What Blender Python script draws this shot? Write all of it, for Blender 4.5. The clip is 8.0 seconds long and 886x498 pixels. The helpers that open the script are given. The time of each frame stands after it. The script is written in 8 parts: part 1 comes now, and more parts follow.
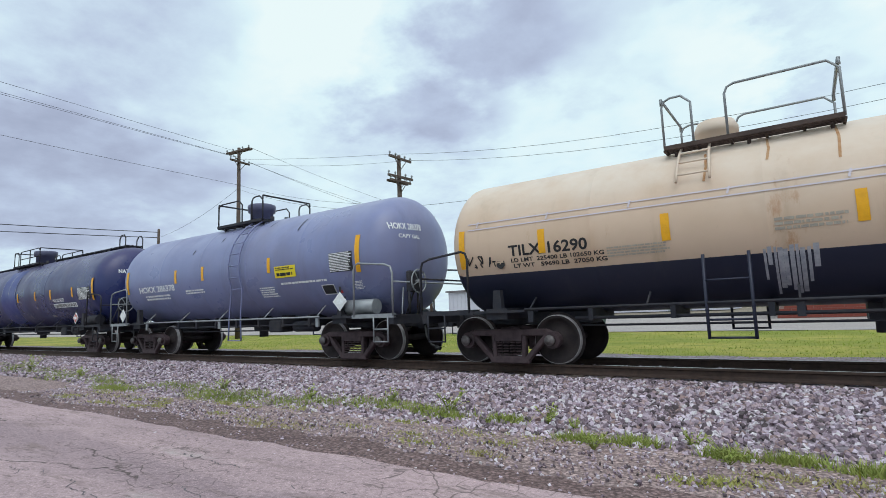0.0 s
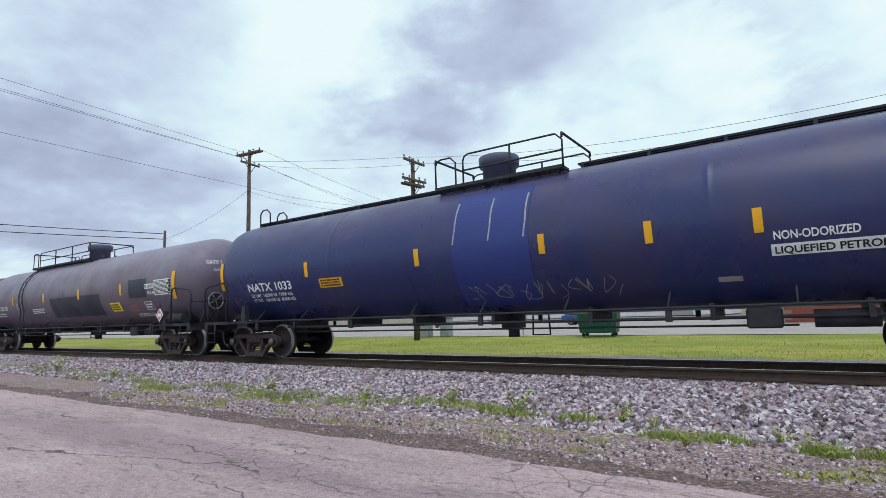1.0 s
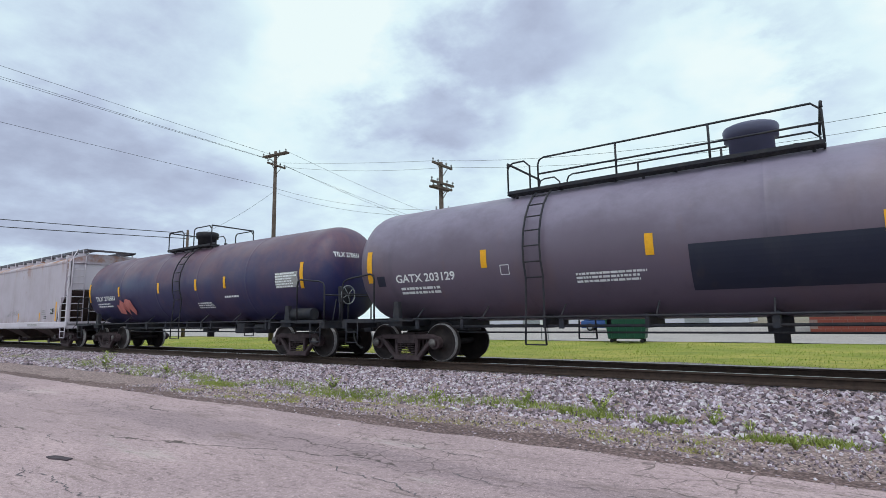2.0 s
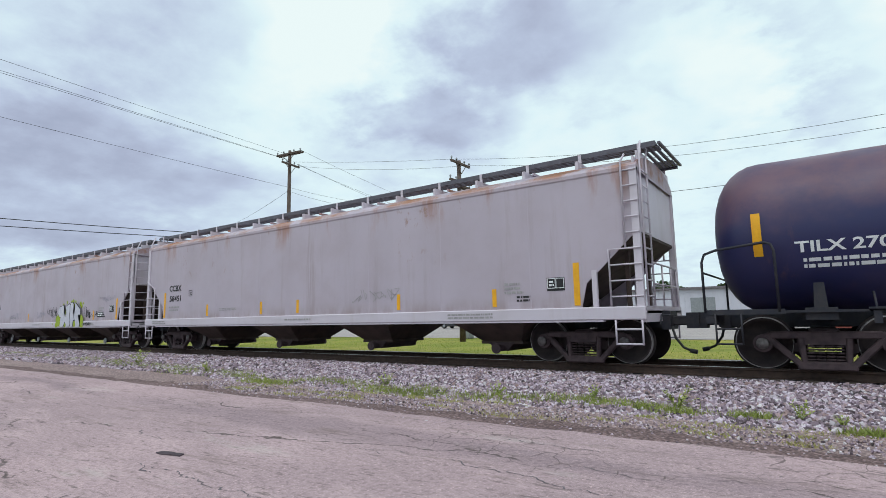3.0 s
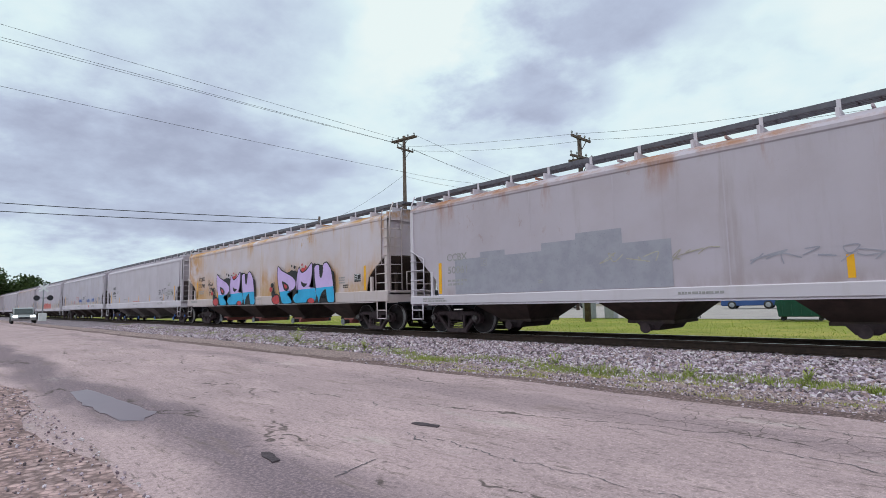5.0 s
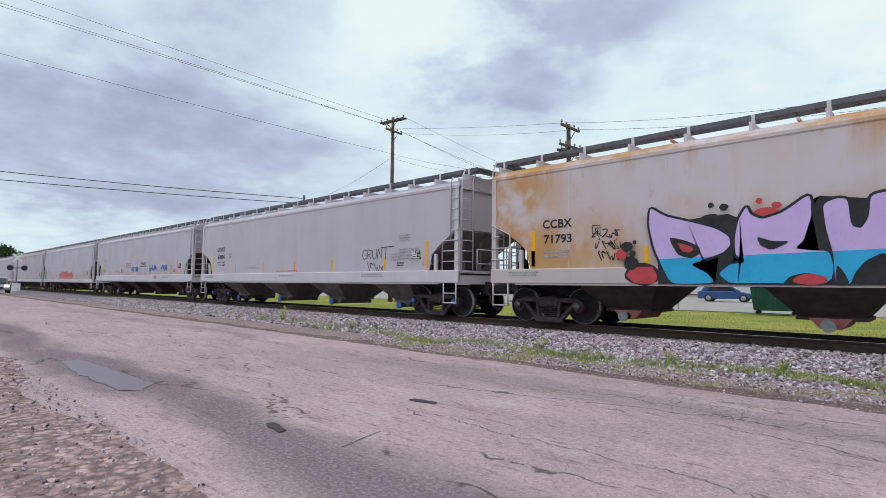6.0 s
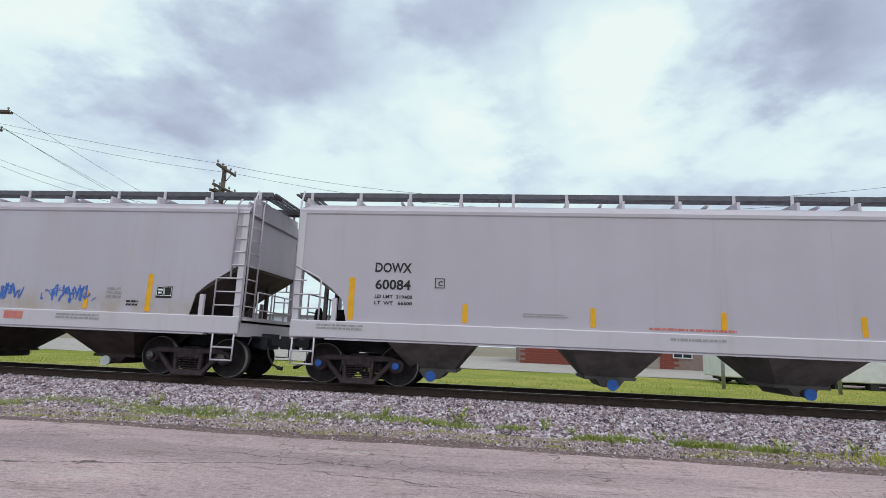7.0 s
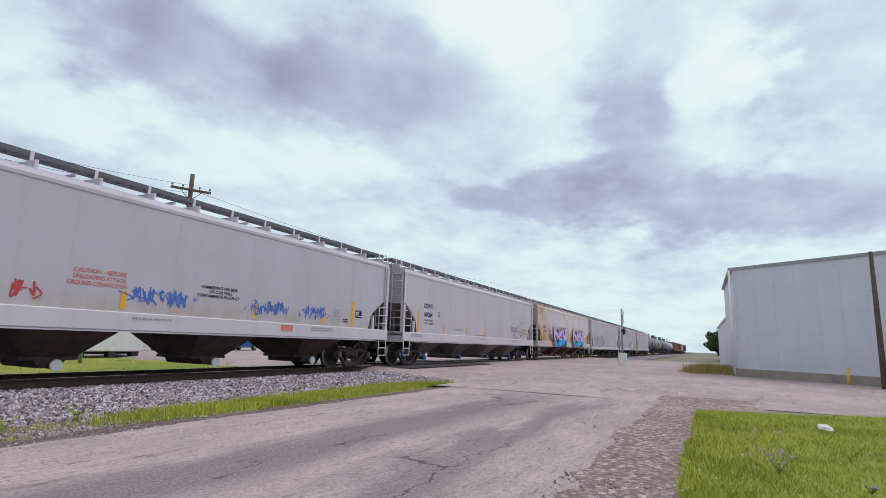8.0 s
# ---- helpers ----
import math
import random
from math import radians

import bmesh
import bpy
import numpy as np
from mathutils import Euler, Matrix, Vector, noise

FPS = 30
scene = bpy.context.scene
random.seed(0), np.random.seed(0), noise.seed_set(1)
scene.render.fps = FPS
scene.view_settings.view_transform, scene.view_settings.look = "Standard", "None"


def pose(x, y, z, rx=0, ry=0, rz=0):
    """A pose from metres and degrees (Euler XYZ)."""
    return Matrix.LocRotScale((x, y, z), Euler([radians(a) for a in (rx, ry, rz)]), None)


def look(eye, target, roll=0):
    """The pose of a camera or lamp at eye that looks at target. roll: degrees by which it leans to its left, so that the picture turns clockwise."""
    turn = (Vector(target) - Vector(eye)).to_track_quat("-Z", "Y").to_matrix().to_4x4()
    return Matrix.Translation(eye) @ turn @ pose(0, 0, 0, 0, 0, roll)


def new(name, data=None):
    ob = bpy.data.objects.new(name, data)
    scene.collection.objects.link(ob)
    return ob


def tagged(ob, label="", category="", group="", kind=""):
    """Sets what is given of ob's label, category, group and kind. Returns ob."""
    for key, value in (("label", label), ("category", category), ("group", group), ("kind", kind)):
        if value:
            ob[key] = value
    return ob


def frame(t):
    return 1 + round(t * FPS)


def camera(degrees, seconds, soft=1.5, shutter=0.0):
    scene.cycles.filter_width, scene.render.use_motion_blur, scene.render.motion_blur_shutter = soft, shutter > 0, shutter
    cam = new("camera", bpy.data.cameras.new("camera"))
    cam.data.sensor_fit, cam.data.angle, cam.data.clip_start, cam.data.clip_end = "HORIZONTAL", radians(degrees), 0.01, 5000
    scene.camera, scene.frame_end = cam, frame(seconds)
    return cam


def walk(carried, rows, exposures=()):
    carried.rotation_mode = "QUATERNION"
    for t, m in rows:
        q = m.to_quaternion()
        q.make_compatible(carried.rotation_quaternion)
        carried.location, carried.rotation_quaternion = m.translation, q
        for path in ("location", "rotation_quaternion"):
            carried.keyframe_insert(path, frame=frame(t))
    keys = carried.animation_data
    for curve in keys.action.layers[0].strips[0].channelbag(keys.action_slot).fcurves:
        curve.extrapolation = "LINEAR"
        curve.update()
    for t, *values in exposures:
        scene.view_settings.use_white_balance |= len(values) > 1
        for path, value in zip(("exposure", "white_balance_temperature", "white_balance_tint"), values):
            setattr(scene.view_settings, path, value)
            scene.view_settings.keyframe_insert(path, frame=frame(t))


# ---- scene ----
cam = camera(79.99, 8.0, soft=0.75)
PATH = [
    (0.000, 0.000, 0.000, 1.204, 34.638, 6.762, 2.137),
    (0.300, -0.200, -0.153, 1.239, 33.964, 6.509, 2.092),
    (0.500, -0.365, -0.274, 1.225, 33.812, 7.001, 2.653),
    (1.000, -0.722, -0.627, 1.199, 34.195, 7.111, 1.880),
    (1.500, -1.114, -0.984, 1.182, 34.082, 6.857, 1.357),
    (2.000, -1.493, -1.311, 1.189, 35.018, 7.518, 0.886),
    (3.500, -2.690, -2.072, 1.145, 35.268, 7.387, 1.201),
    (4.000, -2.979, -2.282, 1.145, 39.201, 6.751, 1.645),
    (4.500, -3.257, -2.486, 1.163, 45.068, 6.392, 1.939),
    (6.000, -3.439, -2.888, 1.132, 43.553, 3.862, -0.538),
    (6.500, -3.387, -2.906, 1.139, 33.592, 6.694, -1.738),
    (6.800, -3.440, -2.787, 1.137, 20.647, 8.743, -2.424),
    (7.000, -3.253, -2.883, 1.148, 6.427, 10.225, -2.331),
    (7.200, -3.210, -2.992, 1.142, -10.886, 11.911, -2.120),
    (7.300, -3.238, -2.918, 1.140, -21.903, 12.618, -2.282),
    (7.500, -3.123, -2.866, 1.149, -43.722, 13.444, -2.679),
    (7.600, -3.052, -2.892, 1.149, -52.371, 13.250, -2.734),
    (7.800, -3.123, -2.884, 1.151, -60.855, 11.465, -2.521),
    (8.000, -3.168, -2.867, 1.151, -63.525, 10.088, -1.940),
]
walk(cam, [(t, pose(x, y, z, 90 + pitch, roll, yaw)) for t, x, y, z, yaw, pitch, roll in PATH],
     [(0.0, -0.02, 6020.0, 4.2), (2.2, 0.0, 6050.0, 4.6), (4.0, -0.05, 6170.0, 5.2), (6.0, -0.06, 6150.0, 6.5), (7.0, -0.04, 6200.0, 4.0), (8.0, -0.06, 6230.0, 4.8)])

# ---- light: bright broken overcast ----
YC, RZ = 10.13, 0.16          # track centre line and rail top
GROUND = -0.14


def travelled(t):
    return 24.0033 * t - 0.01035 * t * (t - 8)


def make_world():
    w = bpy.data.worlds.new("overcast_sky")
    scene.world = w
    w.use_nodes = True
    nt = w.node_tree
    N, Lk = nt.nodes, nt.links
    N.clear()
    out = N.new("ShaderNodeOutputWorld")
    bg = N.new("ShaderNodeBackground")
    sky = N.new("ShaderNodeTexSky")
    sky.sky_type = "NISHITA"
    sky.sun_disc = False
    sky.sun_elevation, sky.sun_rotation = radians(52), radians(160)
    sky.air_density, sky.dust_density = 1.0, 2.0
    tc = N.new("ShaderNodeTexCoord")

    def math_node(op, a, b=None, clamp=False):
        m = N.new("ShaderNodeMath")
        m.operation, m.use_clamp = op, clamp
        for i, v in enumerate((a, b)):
            if v is None:
                continue
            if isinstance(v, (int, float)):
                m.inputs[i].default_value = v
            else:
                Lk.new(v, m.inputs[i])
        return m.outputs[0]


    split = N.new("ShaderNodeSeparateXYZ")
    Lk.new(tc.outputs["Generated"], split.inputs[0])
    # the deck is a flat layer overhead: its texture closes up towards the horizon
    lift = math_node("ADD", math_node("MAXIMUM", split.outputs[2], 0.0), 0.26)
    deck = N.new("ShaderNodeCombineXYZ")
    Lk.new(math_node("DIVIDE", split.outputs[0], lift), deck.inputs[0])
    Lk.new(math_node("DIVIDE", split.outputs[1], lift), deck.inputs[1])

    def noise_tex(scale, detail, rough, dist, seed):
        deck_at = N.new("ShaderNodeVectorMath")
        deck_at.operation = "ADD"
        Lk.new(deck.outputs[0], deck_at.inputs[0])
        deck_at.inputs[1].default_value = (seed, seed * 0.7, seed * 0.3)
        n = N.new("ShaderNodeTexNoise")
        n.inputs["Scale"].default_value, n.inputs["Detail"].default_value = scale, detail
        n.inputs["Roughness"].default_value, n.inputs["Distortion"].default_value = rough, dist
        Lk.new(deck_at.outputs[0], n.inputs["Vector"])
        return n.outputs["Fac"]

    def centred(v, amount):
        return math_node("MULTIPLY", math_node("SUBTRACT", v, 0.5), amount)

    big = noise_tex(1.9, 3, 0.5, 0.0, 3.1)
    fine = noise_tex(5.2, 9, 0.60, 0.0, 7.4)
    yaw = math_node("MULTIPLY", math_node("ARCTAN2", math_node("MULTIPLY", split.outputs[0], -1.0), split.outputs[1]), 57.2958)
    high = math_node("MULTIPLY", math_node("ARCSINE", split.outputs[2]), 57.2958)
    yaw = math_node("ADD", yaw, math_node("ADD", centred(noise_tex(2.0, 4, 0.55, 0.0, 11.3), 22.0), centred(fine, 10.0)))
    high = math_node("ADD", high, math_node("ADD", centred(noise_tex(2.3, 4, 0.55, 0.0, 17.9), 11.0), centred(noise_tex(5.0, 8, 0.6, 0.0, 23.0), 6.0)))
    total = math_node("ADD", 0.685, math_node("ADD", centred(big, 0.38), centred(fine, 0.44)))
    # the deck's large banks (dark) and thin places (bright): yaw, elevation, half width, half height, weight
    for y0, e0, wide, tall, weight in CLOUDS:
        a = math_node("DIVIDE", math_node("SUBTRACT", yaw, y0), wide)
        b = math_node("DIVIDE", math_node("SUBTRACT", high, e0), tall)
        d = math_node("SQRT", math_node("ADD", math_node("MULTIPLY", a, a), math_node("MULTIPLY", b, b)))
        fall = N.new("ShaderNodeMapRange")
        fall.interpolation_type = "SMOOTHSTEP"
        fall.inputs["From Min"].default_value, fall.inputs["From Max"].default_value = 1.25, 0.5
        Lk.new(d, fall.inputs["Value"])
        total = math_node("ADD", total, math_node("MULTIPLY", fall.outputs[0], weight))
    ramp = N.new("ShaderNodeValToRGB")
    el = ramp.color_ramp.elements
    el[0].position, el[0].color = 0.18, (0.34, 0.36, 0.47, 1)
    el[1].position, el[1].color = 0.90, (0.95, 1.0, 0.96, 1)
    for p, c in ((0.36, (0.46, 0.48, 0.61, 1)), (0.48, (0.56, 0.60, 0.74, 1)), (0.60, (0.70, 0.78, 0.87, 1)), (0.72, (0.83, 0.94, 0.95, 1))):
        e = el.new(p)
        e.color = c
    Lk.new(total, ramp.inputs[0])
    mix = N.new("ShaderNodeMix")
    mix.data_type = "RGBA"
    mix.inputs["Factor"].default_value = 0.93
    sk = N.new("ShaderNodeMix")
    sk.data_type, sk.blend_type = "RGBA", "MULTIPLY"
    sk.inputs["Factor"].default_value = 1.0
    Lk.new(sky.outputs[0], sk.inputs["A"])
    sk.inputs["B"].default_value = (0.1, 0.1, 0.1, 1)
    Lk.new(sk.outputs["Result"], mix.inputs["A"])
    Lk.new(ramp.outputs[0], mix.inputs["B"])
    Lk.new(mix.outputs["Result"], bg.inputs["Color"])
    bg.inputs["Strength"].default_value = SKY
    Lk.new(bg.outputs[0], out.inputs[0])


SKY = 1.0
CLOUDS = [(49, 29, 9, 7, 0.28), (72, 25, 15, 9, -0.10), (26, 28, 13, 7, -0.26), (37, 21, 7, 3.5, -0.16), (5, 34, 9, 5, -0.16), (15, 17, 12, 4, 0.08), (5, 23, 6, 5, 0.24), (-6, 19, 6, 4, -0.14),
          (74, 12, 24, 7, -0.24), (-11, 29, 6, 6, 0.28), (-12, 21.5, 7, 4, 0.16), (-27, 28, 8, 5, -0.15), (-37, 26, 14, 6.5, -0.22), (-54, 28, 13, 7, -0.22), (-26, 19.5, 7, 3, 0.08), (-51, 18.5, 8, 3, 0.08), (-45, 13, 32, 5, -0.09),
          (-58, 12, 8, 3.0, 0.08), (-76, 10, 9, 2.0, 0.05), (-70, 35, 9, 7, 0.30), (-82, 23, 8, 6, -0.22), (-73, 16.5, 11, 3, -0.22), (-92, 14.5, 16, 4, -0.24), (-93, 27, 5, 5, 0.20), (-103, 25, 9, 7, -0.16)]
make_world()
sun_data = bpy.data.lights.new("sun", "SUN")
sun_data.energy, sun_data.angle, sun_data.color = 1.3, radians(40), (1.0, 0.95, 0.9)
sun = new("sun", sun_data)
sun.matrix_basis = look((0, 0, 60), (-18, 28, 0))
scene.view_settings.exposure = 0.0


# ---- materials ----
class Mat:
    """A node material under construction."""

    def __init__(self, name, rough=0.8, metal=0.0, spec=0.4):
        self.m = bpy.data.materials.new(name)
        self.m.use_nodes = True
        self.N, self.L = self.m.node_tree.nodes, self.m.node_tree.links
        self.b = self.N["Principled BSDF"]
        self.b.inputs["Roughness"].default_value = rough
        self.b.inputs["Metallic"].default_value = metal
        self.b.inputs["Specular IOR Level"].default_value = spec
        self.tc = self.N.new("ShaderNodeTexCoord")
        self.rand = None

    def put(self, v, sock):
        if isinstance(v, (int, float)):
            sock.default_value = v
        elif isinstance(v, tuple):
            sock.default_value = v if len(v) == 4 or sock.type == "VECTOR" else (*v, 1)
        else:
            self.L.new(v, sock)

    def noise(self, scale, detail=4, rough=0.6, stretch=(1, 1, 1), dist=0.0, vec=None):
        mp = self.N.new("ShaderNodeMapping")
        mp.inputs["Scale"].default_value = stretch
        self.L.new(vec or self.tc.outputs["Object"], mp.inputs[0])
        n = self.N.new("ShaderNodeTexNoise")
        n.inputs["Scale"].default_value, n.inputs["Detail"].default_value = scale, detail
        n.inputs["Roughness"].default_value, n.inputs["Distortion"].default_value = rough, dist
        self.L.new(mp.outputs[0], n.inputs["Vector"])
        return n.outputs["Fac"]

    def voronoi(self, scale, feature="F1", out="Distance", stretch=(1, 1, 1), vec=None):
        mp = self.N.new("ShaderNodeMapping")
        mp.inputs["Scale"].default_value = stretch
        self.L.new(vec or self.tc.outputs["Object"], mp.inputs[0])
        v = self.N.new("ShaderNodeTexVoronoi")
        v.feature = feature
        v.inputs["Scale"].default_value = scale
        self.L.new(mp.outputs[0], v.inputs["Vector"])
        return v.outputs[out]

    def warped(self, scale, amount):
        n = self.N.new("ShaderNodeTexNoise")
        n.inputs["Scale"].default_value = scale
        self.L.new(self.tc.outputs["Object"], n.inputs["Vector"])
        w = self.N.new("ShaderNodeVectorMath")
        w.operation = "MULTIPLY_ADD"
        self.L.new(n.outputs["Color"], w.inputs[0])
        w.inputs[1].default_value = (amount,) * 3
        self.L.new(self.tc.outputs["Object"], w.inputs[2])
        return w.outputs[0]

    def axis(self, i):
        s = self.N.new("ShaderNodeSeparateXYZ")
        self.L.new(self.tc.outputs["Object"], s.inputs[0])
        return s.outputs[i]

    def step(self, v, a, b, lo=0.0, hi=1.0):
        r = self.N.new("ShaderNodeMapRange")
        r.interpolation_type = "SMOOTHSTEP"
        for k, q in (("Value", v), ("From Min", a), ("From Max", b), ("To Min", lo), ("To Max", hi)):
            self.put(q, r.inputs[k])
        return r.outputs[0]

    def op(self, kind, a, b=0.0, clamp=False):
        m = self.N.new("ShaderNodeMath")
        m.operation, m.use_clamp = kind, clamp
        self.put(a, m.inputs[0])
        self.put(b, m.inputs[1])
        return m.outputs[0]

    def mix(self, f, a, b, kind="MIX"):
        m = self.N.new("ShaderNodeMix")
        m.data_type, m.blend_type = "RGBA", kind
        self.put(f, m.inputs["Factor"])
        self.put(a, m.inputs["A"])
        self.put(b, m.inputs["B"])
        return m.outputs["Result"]

    def island(self):
        g = self.N.new("ShaderNodeNewGeometry")
        return g.outputs["Random Per Island"]

    def object_random(self):
        g = self.N.new("ShaderNodeObjectInfo")
        return g.outputs["Random"]

    def done(self, color, bump=None, strength=0.3, depth=0.01, rough=None):
        self.put(color, self.b.inputs["Base Color"])
        if rough is not None:
            self.put(rough, self.b.inputs["Roughness"])
        if bump is not None:
            bn = self.N.new("ShaderNodeBump")
            bn.inputs["Strength"].default_value, bn.inputs["Distance"].default_value = strength, depth
            self.L.new(bump, bn.inputs["Height"])
            self.L.new(bn.outputs[0], self.b.inputs["Normal"])
        return self.m


def paint(name, base, dirt=(0.12, 0.09, 0.07), rust=(0.30, 0.13, 0.05), dirt_amount=0.35, rust_amount=0.3, rough=0.5, eave=None, sooty=None, blot=False, top_wear_sheen=None):
    """Weathered car paint: streaks of dirt that run down, rust that starts at the eave, fine speckle."""
    base = (base[0], 0.965 * base[1], min(1.0, 1.05 * base[2]))
    k = Mat(name, rough)
    cloud = k.noise(0.7, 5, 0.6)
    streak = k.noise(2.2, 5, 0.65, (1, 1, 0.10))
    speck = k.noise(18, 3, 0.7)
    c = k.mix(k.step(cloud, 0.35, 0.75, 0, 0.5 * dirt_amount), base, dirt)
    c = k.mix(k.step(streak, 0.52, 0.78, 0, dirt_amount), c, dirt)
    c = k.mix(k.step(speck, 0.62, 0.75, 0, 0.35 * dirt_amount), c, dirt)
    if eave is not None:
        z = k.axis(2)
        near = k.step(z, eave - 1.0, eave, 0, 1)
        band = k.step(z, eave - 0.16, eave + 0.02, 0, 1)
        wide = k.noise(1.1, 6, 0.65, (1, 1, 0.22))
        f = k.op("MULTIPLY", near, k.step(wide, 0.55, 0.70, 0, rust_amount), True)
        c = k.mix(f, c, rust)
        f = k.op("MULTIPLY", band, k.step(k.noise(0.9, 6, 0.7), 0.42, 0.62, 0, min(1, 1.6 * rust_amount)), True)
        c = k.mix(f, c, rust)
        panel = k.noise(0.9, 2, 0.4, (1, 1, 0.02))
        c = k.mix(k.step(panel, 0.40, 0.62, 0, 0.2), c, tuple(0.80 * v for v in base))
        spot = k.op("MULTIPLY", k.step(k.noise(5.5, 4, 0.6, (1, 1, 0.6)), 0.58, 0.70), k.step(k.noise(0.45, 3, 0.5), 0.47, 0.60))
        c = k.mix(k.op("MULTIPLY", k.op("MULTIPLY", spot, k.step(z, eave - 2.1, eave - 0.5)), min(0.75, rust_amount)), c, tuple(0.5 * (a + b) for a, b in zip(dirt, rust)))
    elif rust_amount:
        c = k.mix(k.step(k.noise(1.3, 7, 0.7, (1, 1, 0.35)), 0.62, 0.74, 0, rust_amount), c, rust)
    if blot:
        w = k.noise(0.55, 6, 0.62, (1.0, 1, 0.6))
        low = k.step(k.op("ADD", k.axis(2), k.noise(0.9, 4)), 3.6, 2.5)
        c = k.mix(k.op("MULTIPLY", low, k.step(w, 0.42, 0.62, 0.05, 0.8)), c, rust)
        c = k.mix(k.step(w, 0.56, 0.70, 0, 0.35), c, rust)
        c = k.mix(k.op("MULTIPLY", k.step(k.axis(0), -6.2, -8.8, 0, 1), k.step(k.noise(1.0, 5), 0.35, 0.6, 0, 0.9)), c, rust)
    if top_wear_sheen:
        # upper half, weathering plus painted-in sky sheen: colour, heights between which it sets in, amount
        tint, z0, z1, amount = top_wear_sheen
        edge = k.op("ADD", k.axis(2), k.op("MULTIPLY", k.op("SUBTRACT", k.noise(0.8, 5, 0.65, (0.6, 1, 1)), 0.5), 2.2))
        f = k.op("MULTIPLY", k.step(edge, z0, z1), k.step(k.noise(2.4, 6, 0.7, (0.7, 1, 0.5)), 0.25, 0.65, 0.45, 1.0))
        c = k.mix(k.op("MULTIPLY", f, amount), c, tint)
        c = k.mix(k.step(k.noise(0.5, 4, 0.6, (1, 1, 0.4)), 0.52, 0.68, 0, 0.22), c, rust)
    if sooty is not None:
        c = k.mix(k.op("MULTIPLY", k.step(k.axis(2), sooty + 0.5, sooty, 0, 1), k.step(k.noise(3, 5, 0.6, (1, 1, .4)), 0.3, 0.7, 0, 0.7)), c, dirt)
    return k.done(c, k.op("ADD", speck, cloud), 0.12, 0.004, k.step(cloud, 0.3, 0.7, rough - 0.08, rough + 0.15))


def plain(name, base, second=None, scale=6, rough=0.7, metal=0.0, bump=0.15):
    k = Mat(name, rough, metal)
    second = second or tuple(0.65 * v for v in base)
    n = k.noise(scale, 5, 0.65)
    f = k.noise(scale * 7, 3, 0.6)
    c = k.mix(k.step(n, 0.35, 0.7), base, second)
    c = k.mix(k.step(f, 0.6, 0.75, 0, 0.4), c, tuple(0.5 * v for v in base))
    return k.done(c, f, bump, 0.004)


